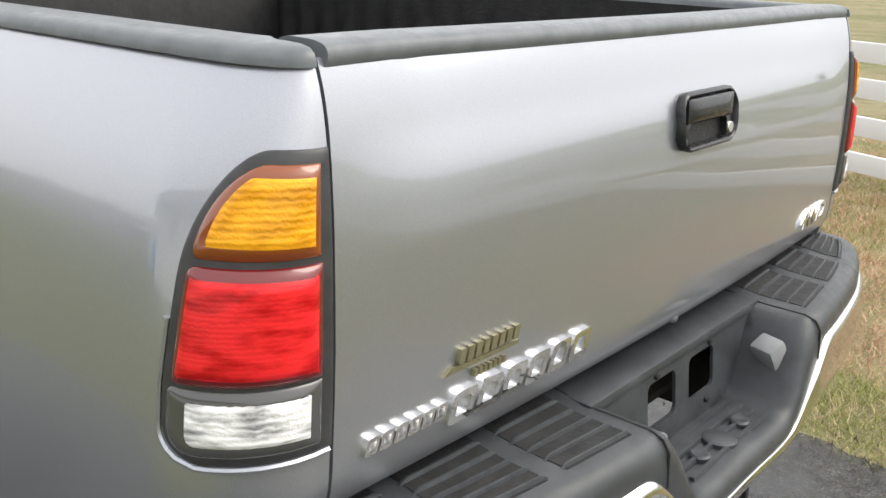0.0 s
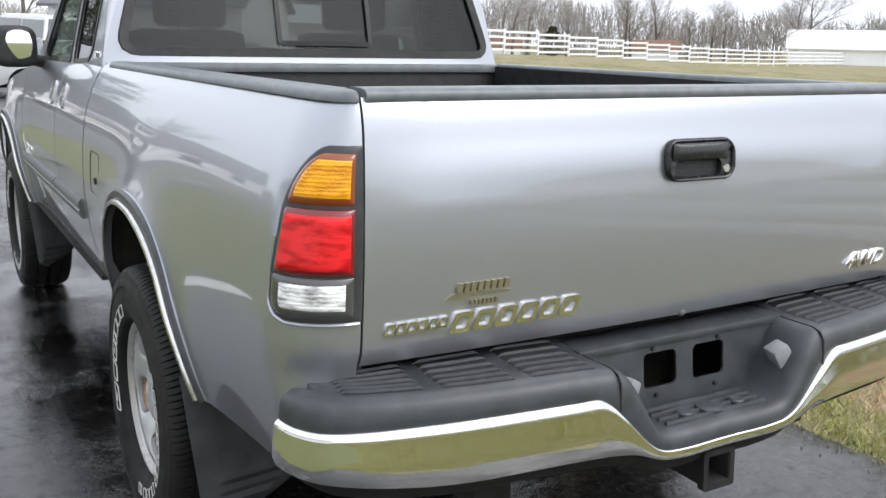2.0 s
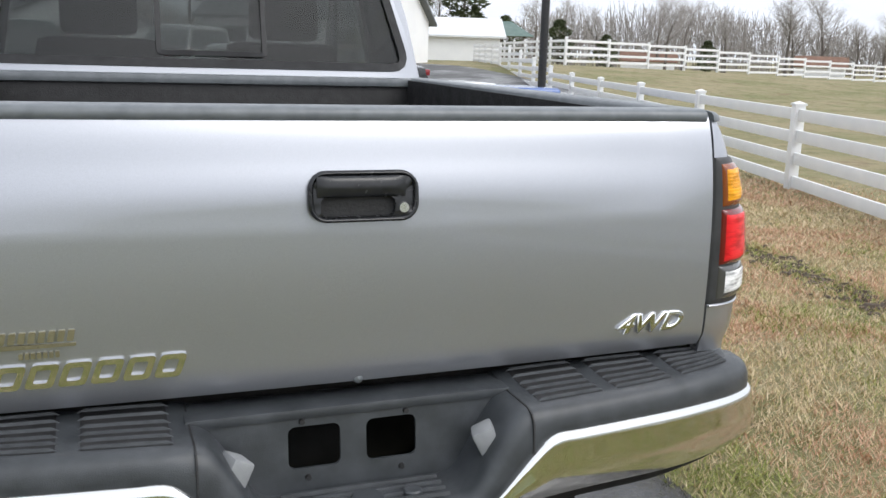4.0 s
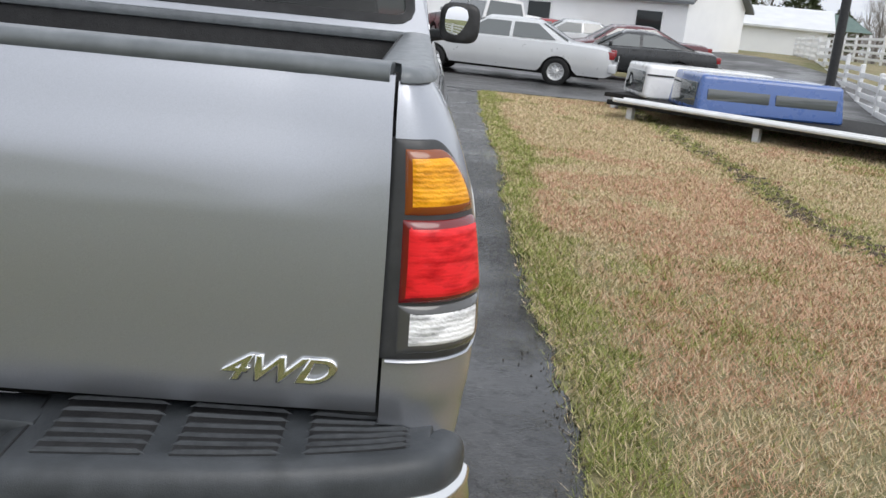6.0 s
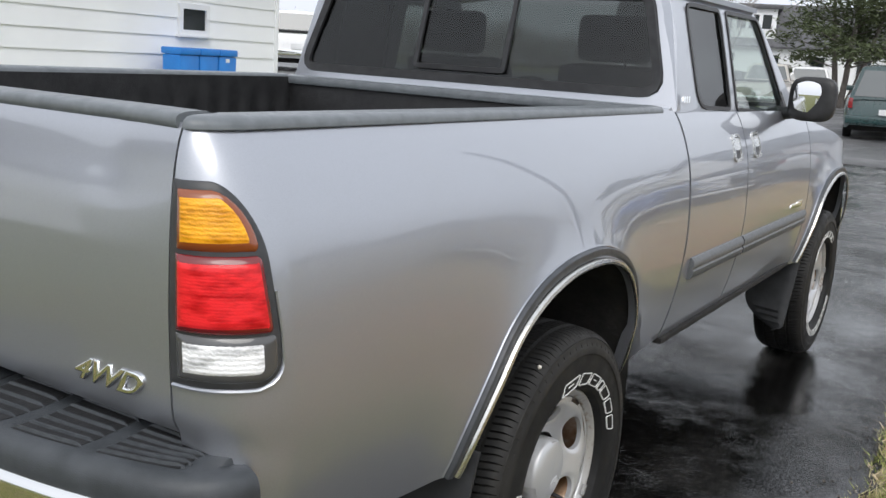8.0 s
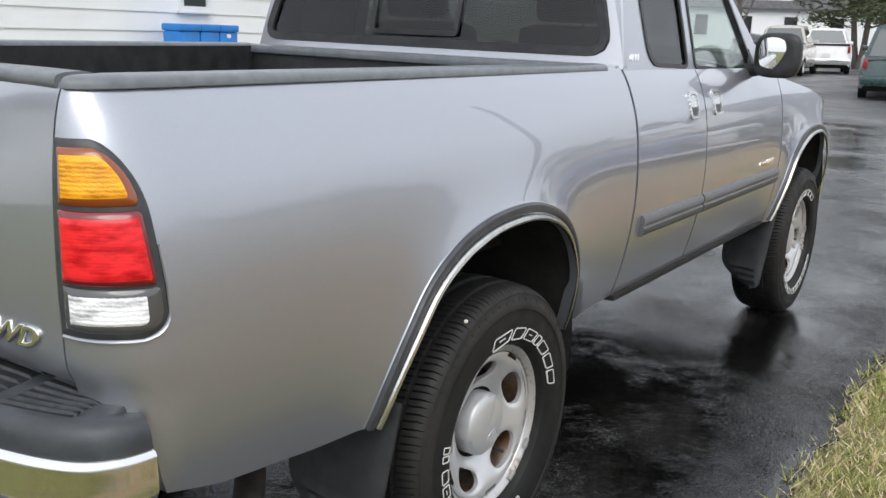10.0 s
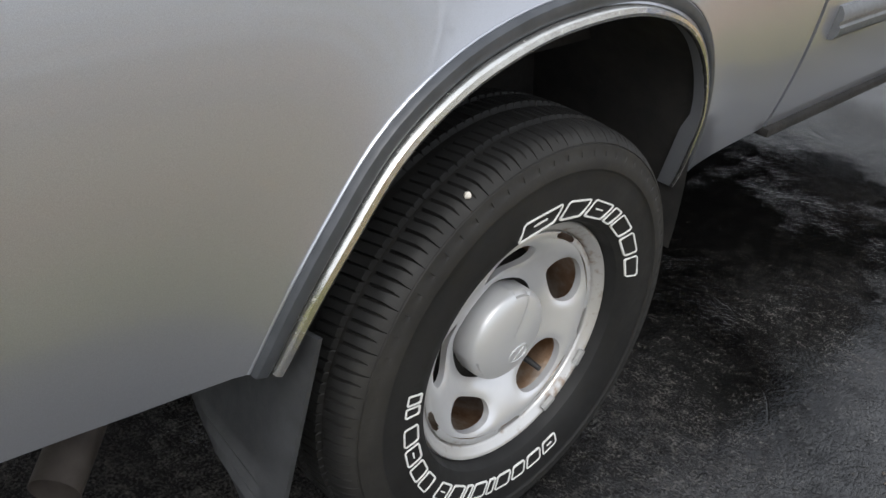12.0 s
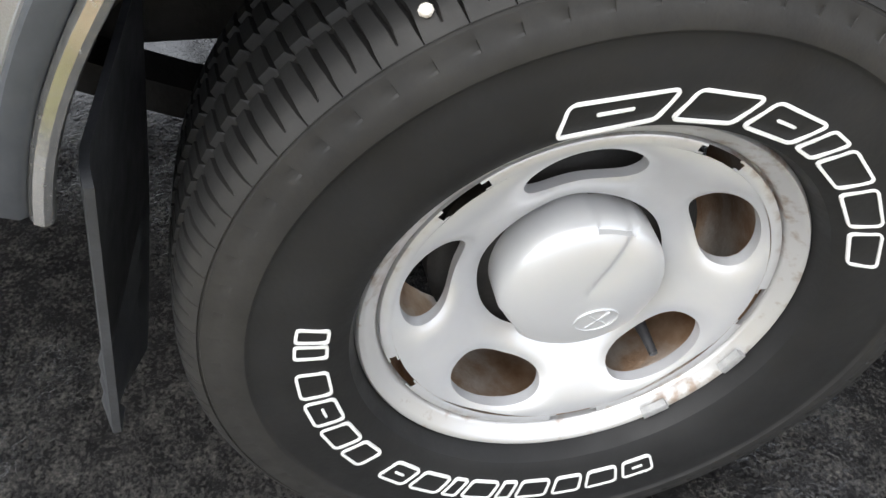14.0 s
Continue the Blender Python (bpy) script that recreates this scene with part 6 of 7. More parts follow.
    for name, y0, z0, y1, z1 in (("windscreen", ca, za, cb, high - 0.02), ("rear_window", cd, zd, cc, high - 0.03)):
        p = lambda f, s: Vector((s * ((bw + (rw - bw) * f) - 0.09), y0 + (y1 - y0) * f + math.copysign(0.02, y0 - y1), z0 + (z1 - z0) * f + k))
        pane(name, [p(0.10, 1), p(0.88, 1), p(0.88, -1), p(0.10, -1)])
    if bed:
        part("load_bed", box(-W / 2 + 0.12, W / 2 - 0.12, -L / 2 + 0.10, f0 - cabin[3] - 0.12, 1.10, 1.176, 0.01), LINER, c, "dark open load bed")
    tail_h = 0.20 if kind in ("sedan", "coupe") else 0.28
    lamp_in = 0.79
    zt = lerp_table(line, L - 0.3)
    for s in (1, -1):
        part("tail_lamp", box(s * W / 2 * lamp_in if s > 0 else -W / 2 * 0.90, s * W / 2 * 0.90 if s > 0 else -W / 2 * lamp_in, -L / 2 - 0.01, -L / 2 + 0.16, zt - 0.05 - tail_h, zt - 0.07, 0.02), LAMP_RED, c, "red tail lamp")
        zn = lerp_table(line, 0.15)
        part("head_lamp", box(s * 0.5 if s > 0 else -W / 2 * 0.88, s * W / 2 * 0.88 if s > 0 else -0.5, L / 2 - 0.16, L / 2 + 0.005, zn - 0.20, zn - 0.05, 0.03), LAMP_CLEAR, c, "clear head lamp")
        part("side_mirror", box(s * W / 2 * 0.93 if s > 0 else -W / 2 * 0.93 - 0.2, s * W / 2 * 0.93 + 0.2 if s > 0 else -W / 2 * 0.93, ca - 0.45, ca - 0.35, za + 0.04, za + 0.18, 0.03), paint, c)
        part("rub_strip", box(s * W / 2 * 0.985 if s > 0 else -W / 2 * 0.985 - 0.012, s * W / 2 * 0.985 + 0.012 if s > 0 else -W / 2 * 0.985, wheels[1] + 0.42, wheels[0] - 0.42, 0.60, 0.65, 0.004), paint, c)
        for y in ends[1:2] + ends[3:]:
            part("handle", box(s * W / 2 * 0.955 if s > 0 else -W / 2 * 0.955 - 0.03, s * W / 2 * 0.955 + 0.03 if s > 0 else -W / 2 * 0.955, y + 0.05, y + 0.22, 0.86, 0.90, 0.008), paint, c)
    part("rear_bumper", box(-W / 2 * 0.93, W / 2 * 0.93, -L / 2 - 0.08, -L / 2 + 0.12, 0.42, 0.62, 0.04), CHROME if bed else paint, c)
    part("front_bumper", box(-W / 2 * 0.92, W / 2 * 0.92, L / 2 - 0.12, L / 2 + 0.07, 0.40, 0.60, 0.04), CHROME if bed else paint, c)
    part("plate", box(-0.16, 0.16, -L / 2 - 0.092, -L / 2 - 0.084, 0.66, 0.80), VINYL, c, "plain plate", 0)
    part("underside", box(-W / 2 * 0.8, W / 2 * 0.8, -L / 2 + 0.3, L / 2 - 0.3, 0.24, 0.60), UNDER, c)
    for y in wheels:
        for s in (1, -1):
            w = new("wheel", CAR_RIM_ME)
            w.parent = c
            w.matrix_basis = pose(s * (W / 2 - 0.11), y, 0.325, 0, 0, 0 if s > 0 else 180)
            t = new("tyre", CAR_TYRE_ME)
            t.parent = w
    return c


def paint(name, colour, rough=0.3, metal=0.0):
    return speckled(name, colour, tuple(min(1, q * 1.04 + 0.002) for q in colour), 2, rough, metal, 0, None, 1.0, 0.16)


P_SILVER, P_WHITE, P_BLACK = paint("silver_car", (0.60, 0.61, 0.62), 0.34, 0.25), paint("white_car", (0.74, 0.74, 0.74)), paint("black_car", (0.010, 0.011, 0.012))
P_RED, P_TEAL, P_TAN, P_GREEN = paint("red_car", (0.28, 0.012, 0.014)), paint("teal_car", (0.035, 0.085, 0.085)), paint("tan_car", (0.50, 0.47, 0.42)), paint("green_car", (0.012, 0.045, 0.045))
P_MAROON, P_GREY = paint("maroon_car", (0.10, 0.012, 0.018)), paint("grey_car", (0.36, 0.38, 0.39), 0.3, 0.4)
car("sedan", P_SILVER, "silver white four-door sedan parked across the drive's end", "car", stand(2.90, 21.8, 77))
car("coupe", P_BLACK, "black two-door coupe parked behind the silver sedan", "car", stand(6.75, 25.4, 84))
car("sedan", P_MAROON, "dark maroon sedan in the parked row", "car", stand(7.5, 29.6, 90))
car("sedan", P_SILVER, "pale silver sedan in the parked row", "car", stand(6.4, 33.6, 90))
car("coupe", P_RED, "red car in the parked row", "car", stand(5.9, 38.0, 90))
car("sedan", P_WHITE, "white sedan in the parked row", "car", stand(5.4, 42.5, 90))
car("suv", P_GREY, "silver grey sport utility vehicle parked in the lot", "suv", stand(2.7, 33.6, 22), P_WHITE)
car("van", P_RED, "red minivan seen from behind", "minivan", stand(-0.45, 35.6, 8))
car("pickup", P_TAN, "beige pickup seen from behind", "pickup truck", stand(-7.7, 36.2, 6))
car("pickup", P_WHITE, "white pickup parked at the lot's edge", "pickup truck", stand(-7.2, 40.4, 14))
car("suv", P_GREEN, "dark green sport utility vehicle seen from behind", "suv", stand(-2.05, 26.6, 8))
car("sedan", P_BLACK, "dark sedan facing the road", "car", stand(-11.8, 45.5, 200))
car("pickup", P_WHITE, "white pickup parked beyond the house", "pickup truck", stand(-18.6, 21.4, 42))
car("pickup", P_BLACK, "black pickup parked beyond the house", "pickup truck", stand(-19.6, 25.3, 40))

# truck toppers on a low trailer at the lawn's end
TRAILER = pose(4.25, 14.5, -0.07, 0, 0, -44) @ pose(-4.95, -17.3, 0)
trailer = thing("flat_trailer", "low flat trailer with a white ladder rail on the lawn", "trailer", at=TRAILER)
for x0, x1, y0, y1 in ((5.0, 10.2, 16.86, 20.40), (3.95, 4.996, 18.4, 20.9), (5.0, 6.4, 20.404, 21.1)):
    part("deck", box(x0, x1, y0, y1, 0.28, 0.36, 0.01), UNDER, trailer)
for x, y in ((5.4, 17.0), (7.6, 17.0), (9.8, 17.0), (7.6, 20.25), (9.8, 20.25), (4.1, 18.55), (4.1, 20.75), (6.25, 20.95)):
    part("leg", box(x - 0.05, x + 0.05, y - 0.05, y + 0.05, 0.055, 0.29), VINYL, trailer)
for y in (16.50, 16.82):
    part("rail", tube([(5.35, y, 0.40), (10.2, y, 0.40)], 0.035, 8), VINYL, trailer)
for k in range(13):
    part("rung", tube([(5.45 + 0.38 * k, 16.50, 0.40), (5.45 + 0.38 * k, 16.82, 0.40)], 0.02, 6), VINYL, trailer)


def topper(m, mat, label, glazed=True):
    t = thing("truck_topper", label, "truck topper", "truck toppers on the trailer", at=m)
    bm = box(-1.2, 1.2, -0.80, 0.80, 0, 0.59, 0.07, segments=3)
    for v in bm.verts:
        v.co.y *= 1 - 0.16 * v.co.z / 0.62
        v.co.x *= 1 - 0.04 * v.co.z / 0.62
    part("shell", bm, mat, t)
    for s in (1, -1):
        if not glazed:
            part("seam", box(-1.17, 1.17, s * 0.713 - 0.02, s * 0.713 + 0.02, 0.40, 0.425), RUBBER_TRIM, t, "dark rubber seam", 0)
            continue
        for x in (-0.55, 0.55):
            b = box(x - 0.50, x + 0.50, s * 0.745 - 0.012, s * 0.745 + 0.012, 0.14, 0.38, 0.01)
            part("side_window", b, CARGLASS, t)
    part("end_window", box(-1.196, -1.172, -0.60, 0.60, 0.08, 0.46, 0.008), CARGLASS, t)
    return t


topper(TRAILER @ pose(6.84, 18.38, 0.362, 0, 0, 46), paint("blue_topper", (0.035, 0.10, 0.32)), "blue fibreglass truck topper with side windows on a trailer")
topper(TRAILER @ pose(5.19, 19.57, 0.362, 0, 0, 46), P_WHITE, "white fibreglass truck topper with solid sides behind the blue one", False)
lamp_post = thing("lamp_post", "tall dark steel pole beside the fence", "pole")
part("shaft", tube([(8.3, 15.6, -0.02), (8.3, 15.6, 7.5)], 0.085, 12), RUBBER_TRIM, lamp_post)
part("base_plate", box(8.15, 8.45, 15.45, 15.75, -0.015, 0.03), UNDER, lamp_post)


# ---------------------------------------------------------------- buildings in the distance
def building(name, label, m, w, d, eave, ridge, wall_mat, roof_mat, windows=(), category="building", axis="x"):
    """A gabled building; the ridge runs along local x."""
    b = thing(name, label, category, at=m)
    bm = bmesh.new()
    v = [bm.verts.new(q) for q in ((-w / 2, -d / 2, -0.8), (w / 2, -d / 2, -0.8), (w / 2, d / 2, -0.8), (-w / 2, d / 2, -0.8), (-w / 2, -d / 2, eave), (w / 2, -d / 2, eave), (w / 2, d / 2, eave), (-w / 2, d / 2, eave), (-w / 2, 0, ridge), (w / 2, 0, ridge))]
    for q in ((0, 1, 5, 4), (1, 2, 6, 9, 5), (2, 3, 7, 6), (3, 0, 4, 8, 7), (3, 2, 1, 0)):
        bm.faces.new([v[k] for k in q])
    part("wall", bm, wall_mat, b, "", 0)
    o = 0.35
    k = o * (ridge - eave) / (d / 2)
    bm = bmesh.new()
    for s in (1, -1):
        q = [bm.verts.new(p) for p in ((-w / 2 - o, s * (d / 2 + o), eave - k), (w / 2 + o, s * (d / 2 + o), eave - k), (w / 2 + o, 0, ridge + 0.03), (-w / 2 - o, 0, ridge + 0.03))]
        bm.faces.new(q)
    thick(bm, 0.12, (0, 0, 1))
    part("roof", bm, roof_mat, b, "", 0)
    for x, z, ww, hh, face in windows:
        y = -d / 2 - 0.02
        if face == "front":
            fr = part("window", box(x - ww / 2 - 0.08, x + ww / 2 + 0.08, y - 0.02, y + 0.03, z - hh / 2 - 0.08, z + hh / 2 + 0.08, 0.01), VINYL, b)
            part("pane", box(x - ww / 2, x + ww / 2, y - 0.03, y - 0.018, z - hh / 2, z + hh / 2), WINDOWGLASS, fr, "", 0)
        else:
            fr = part("window", box(w / 2 - 0.01, w / 2 + 0.04, x - ww / 2 - 0.08, x + ww / 2 + 0.08, z - hh / 2 - 0.08, z + hh / 2 + 0.08, 0.01), VINYL, b)
            part("pane", box(w / 2 + 0.035, w / 2 + 0.05, x - ww / 2, x + ww / 2, z - hh / 2, z + hh / 2), WINDOWGLASS, fr, "", 0)
    return b


GREENROOF = speckled("green_metal_roof", (0.10, 0.16, 0.14), (0.16, 0.22, 0.20), 2, 0.5, 0.2)
WHITEROOF = speckled("white_metal_roof", (0.66, 0.67, 0.68), (0.76, 0.77, 0.78), 1, 0.45, 0.1)
BROWNROOF = speckled("brown_shingles", (0.16, 0.09, 0.065), (0.24, 0.14, 0.10), 2, 0.9, 0, 0.5, 20)
DARKROOF = speckled("dark_metal_roof", (0.13, 0.14, 0.15), (0.18, 0.19, 0.20), 1.5, 0.6, 0.1, 0.2, 12)
row = [(x, 1.6, 0.8, 1.3, "front") for x in (-7, -4.2, -1.4, 1.4, 4.2, 7)]
b = building("farm_house", "white house with grey roof and dormer across the car park", pose(-17.0, 66, ground_z(-17.0, 66) - 0.1, 0, 0, 16), 18, 8, 2.9, 5.6, SIDING, ROOFING, row)
dorm = part("dormer", box(-1.4, 1.4, -3.6, 0, 3.2, 5.2, 0.02), SIDING, b, "white dormer")
part("dormer_roof", box(-1.7, 1.7, -3.9, 0.2, 5.2, 5.4, 0.03), ROOFING, b)
for x in (-0.8, 0, 0.8):
    part("dormer_window", box(x - 0.28, x + 0.28, -3.62, -3.58, 3.9, 4.8), WINDOWGLASS, dorm, "", 0)
b = building("white_barn", "white gabled building with a grey roof behind the parked cars", pose(-1.4, 66, ground_z(-1.4, 66) - 0.1, 0, 0, 98), 9, 9.0, 2.4, 4.4, SIDING, ROOFING, ())
b = building("long_house", "low grey-roofed house with a brick chimney", pose(-7.5, 80, ground_z(-7.5, 80) - 0.1, 0, 0, 3), 16, 8, 2.6, 4.6, SIDING, ROOFING, ())
part("chimney", box(-3.4, -2.5, -0.4, 0.4, 3.8, 6.2, 0.02), BROWNROOF, b)
building("sales_building", "long white building with a dark grey metal roof", pose(10.6, 44.5, ground_z(10.6, 44.5) - 0.1, 0, 0, -38), 9, 7, 2.5, 4.6, SIDING, DARKROOF, [(x, 1.4, 1.2, 1.0, "front") for x in (-2.8, 2.8)])
building("white_shed", "white metal shed at the paddock's far end", pose(21.6, 57, ground_z(21.6, 57), 0, 0, -20), 7.5, 8, 1.5, 2.6, SIDING, WHITEROOF, ())
sh = thing("shelter", "open timber shelter with a green metal roof", "shelter", at=pose(31.5, 69, ground_z(31.5, 69) - 0.45, 0, 0, -25))
TIMBER = speckled("weathered_timber", (0.09, 0.075, 0.06), (0.16, 0.13, 0.10), 6, 0.85, 0, 0.3, 30)
for x in (-1.9, 0, 1.9):
    for y in (-1.5, 1.5):
        part("post", box(x - 0.09, x + 0.09, y - 0.09, y + 0.09, -0.02, 2.6, 0.01), TIMBER, sh)
bm = bmesh.new()
vs = [bm.verts.new(q) for q in ((-2.7, -2.2, 2.5), (2.7, -2.2, 2.5), (2.7, 2.2, 2.5), (-2.7, 2.2, 2.5), (-0.8, 0, 3.7), (0.8, 0, 3.7))]
for q in ((0, 1, 5, 4), (1, 2, 5), (2, 3, 4, 5), (3, 0, 4), (3, 2, 1, 0)):
    bm.faces.new([vs[k] for k in q])
part("roof", bm, GREENROOF, sh, "green hipped metal roof", 0)
part("half_wall", box(-1.9, 1.9, -1.55, -1.45, 0, 1.0), TIMBER, sh)
building("far_barn", "white barn at the field's edge", pose(90.0, 66, ground_z(90.0, 66), 0, 0, -50), 12, 9, 1.7, 3.6, SIDING, WHITEROOF, ())
building("far_barn", "white barn among the trees", pose(104.0, 60, ground_z(104.0, 60), 0, 0, -40), 16, 9, 1.6, 3.1, SIDING, WHITEROOF, ())
building("far_house", "brown-roofed house among bare trees", pose(86, 92, ground_z(86, 92), 0, 0, -45), 6, 5, 1.2, 2.3, SIDING, BROWNROOF, ())
building("far_house", "brown-roofed house behind the paddock", pose(66, 100, ground_z(66, 100), 0, 0, -35), 6.5, 5, 1.2, 2.3, SIDING, BROWNROOF, ())


# ---------------------------------------------------------------- trees
BARK = speckled("bare_bark", (0.10, 0.085, 0.075), (0.17, 0.15, 0.135), 3, 0.95, 0, 0.4, 30)
TWIGS = speckled("bare_twigs", (0.29, 0.27, 0.255), (0.40, 0.375, 0.36), 1, 0.95)
NEEDLES = speckled("dark_needles", (0.040, 0.055, 0.022), (0.095, 0.115, 0.05), 2, 0.9)


def stick(bm, a, b, r0, r1, seg=4):
    d = (b - a).normalized()
    side = d.cross(Vector((0.31, 0.77, 0.55))).normalized()
    up = side.cross(d)
    ra = [bm.verts.new(a + r0 * (math.cos(k * 2 * math.pi / seg) * side + math.sin(k * 2 * math.pi / seg) * up)) for k in range(seg)]
    rb = [bm.verts.new(b + r1 * (math.cos(k * 2 * math.pi / seg) * side + math.sin(k * 2 * math.pi / seg) * up)) for k in range(seg)]
    for k in range(seg):
        bm.faces.new((ra[k], ra[(k + 1) % seg], rb[(k + 1) % seg], rb[k]))


def bare_tree(seed, high):
    """Meshes of a leafless tree: trunk with limbs, and a crown of fine twigs."""
    rnd = random.Random(seed)
    limbs, twigs = bmesh.new(), bmesh.new()

    def grow(p, d, length, r, level):
        steps = 3
        for _ in range(steps):
            q = p + d * length / steps
            stick(limbs if level < 3 else twigs, p, q, r, r * 0.8, 6 if level < 2 else 3)
            p, r = q, r * 0.8
            d = (d + Vector((rnd.uniform(-1, 1), rnd.uniform(-1, 1), rnd.uniform(-0.3, 0.7))) * 0.16).normalized()
            if level < 5 and (level > 0 or _ > 0):
                for _b in range(1 if level < 2 else 2):
                    side = Vector((rnd.uniform(-1, 1), rnd.uniform(-1, 1), rnd.uniform(-0.1, 0.5)))
                    grow(p, (d * 0.6 + side * 0.9).normalized(), length * rnd.uniform(0.58, 0.82), r * 0.6, level + 1 if level else 1)
        if level < 5:
            grow(p, d, length * 0.6, r, level + 1)
    grow(Vector((0, 0, -0.1)), Vector((0, 0, 1)), high * 0.30, high * 0.020, 0)
    return mesh_of(limbs, "trunk", BARK, 0), mesh_of(twigs, "crown", TWIGS, 0)


BARE = [bare_tree(s, 9.0) for s in (3, 8, 21)]


def tree(k, m, label):
    t = thing("bare_tree", label, "tree", "bare trees round the field", at=m)
    for nm, me in zip(("trunk", "crown"), BARE[k % 3]):
        ob = new(nm, me)
        ob.parent = t
    return t


rnd = random.Random(5)
for n, (x, y, s) in enumerate([(72, 82, 1.05), (59, 86, 0.85), (67, 86, 0.8), (93, 73, 1.15), (88, 84, 0.9), (80, 90, 0.9), (101, 66, 0.9), (76, 76, 0.7), (54, 92, 0.8), (48, 96, 0.9), (110, 52, 0.9), (-13, 47.5, 0.75), (3, 74, 1.0), (8, 78, 1.1), (-3, 92, 1.1), (62, 80, 0.7), (84, 78, 0.75), (97, 60, 0.8), (56, 104, 1.0), (66, 98, 1.1), (90, 96, 1.2), (104, 84, 1.2), (74, 104, 1.1), (112, 74, 1.1), (42, 112, 1.2), (30, 112, 1.1), (120, 60, 1.1), (83, 70, 0.6)]):
    tree(n, pose(x, y, ground_z(x, y), 0, 0, rnd.uniform(0, 360)) @ Matrix.Scale(s * 1.35, 4), "leafless grey deciduous tree beyond the field")


def conifer(seed, high, wide):
    """A dark evergreen: a trunk and a crown of many small ragged clumps."""
    rnd = random.Random(seed)
    tr, cr = bmesh.new(), bmesh.new()
    stick(tr, Vector((0, 0, -0.1)), Vector((0, 0, high * 0.9)), high * 0.03, 0.02, 6)
    for _ in range(1500):
        h = rnd.random() ** 0.8
        rad = wide * math.sqrt(max(0.0, 1 - h ** 1.7)) * (0.5 + 0.5 * min(1, h * 5)) * (0.35 + 0.65 * math.sqrt(rnd.random())) * (0.85 + 0.25 * math.sin(h * 23 + seed))
        a = rnd.uniform(0, 2 * math.pi)
        c = Vector((rad * math.cos(a), rad * math.sin(a), high * (0.08 + 0.9 * h)))
        s = high * rnd.uniform(0.025, 0.06)
        e1 = Vector((rnd.uniform(-1, 1), rnd.uniform(-1, 1), rnd.uniform(-0.5, 0.3))).normalized() * s
        e2 = Vector((rnd.uniform(-1, 1), rnd.uniform(-1, 1), rnd.uniform(-1, 1))).normalized() * s * 0.5
        cr.faces.new([cr.verts.new(c - e1), cr.verts.new(c + e2), cr.verts.new(c + e1)])
        cr.faces.new([cr.verts.new(c - e1 * 0.6 + e2), cr.verts.new(c - e2), cr.verts.new(c + e1 * 0.7)])
    return mesh_of(tr, "trunk", BARK, 0), mesh_of(cr, "crown", NEEDLES, 0)


CON = [conifer(4, 5.6, 2.3), conifer(9, 4.8, 2.5)]
for n, (x, y, s) in enumerate([(40, 75, 0.75), (48.5, 81, 0.72), (60, 80, 0.62), (36, 78, 0.9), (44, 108, 1.8), (38, 112, 1.9), (18, 70, 1.1)]):
    t = thing("evergreen_tree", "dark green evergreen tree with a ragged crown", "tree", "evergreens round the field", at=pose(x, y, ground_z(x, y), 0, 0, n * 77) @ Matrix.Scale(s, 4))
    for nm, me in zip(("trunk", "crown"), CON[n % 2]):
        ob = new(nm, me)
        ob.parent = t


def pine():
    """A broad old pine: forked stems and a spreading crown of many needle tufts in uneven layers."""
    rnd = random.Random(17)
    tr, cr = bmesh.new(), bmesh.new()
    for dx, dy, high in ((-0.5, 0.1, 6.5), (0.25, -0.2, 8.0), (0.9, 0.2, 6.8)):
        stick(tr, Vector((dx * 0.2, dy, -0.3)), Vector((dx * 0.7, dy, 1.2)), 0.20, 0.15, 7)
        stick(tr, Vector((dx * 0.7, dy, 1.2)), Vector((dx * 2.2, dy * 3, high)), 0.15, 0.05, 7)
    for _ in range(70):
        h, a = rnd.uniform(2.4, 8.4), rnd.uniform(0, 2 * math.pi)
        r = rnd.uniform(0.3, 1.0) * (4.3 - 0.28 * h + 0.5 * math.sin(3 * a))
        mid = Vector((r * math.cos(a) + 0.2, r * math.sin(a), h))
        stick(tr, Vector((mid.x * 0.2, mid.y * 0.2, h - 0.5)), mid, 0.05, 0.02, 4)
        for _t in range(150):
            p = mid + Vector((rnd.gauss(0, 0.55), rnd.gauss(0, 0.55), rnd.gauss(0, 0.22)))
            e1 = Vector((rnd.uniform(-1, 1), rnd.uniform(-1, 1), rnd.uniform(-0.3, 0.5))).normalized() * rnd.uniform(0.12, 0.26)
            e2 = Vector((rnd.uniform(-1, 1), rnd.uniform(-1, 1), rnd.uniform(-1, 1))).normalized() * 0.09
            cr.faces.new([cr.verts.new(p - e1), cr.verts.new(p + e2), cr.verts.new(p + e1)])
    t = thing("pine_tree", "broad dark green pine with forked stems before the white house", "tree", at=pose(-7.7, 50, ground_z(-7.7, 50)))
    part("trunk", tr, BARK, t, "", 0)
    part("crown", cr, NEEDLES, t, "", 0)


pine()

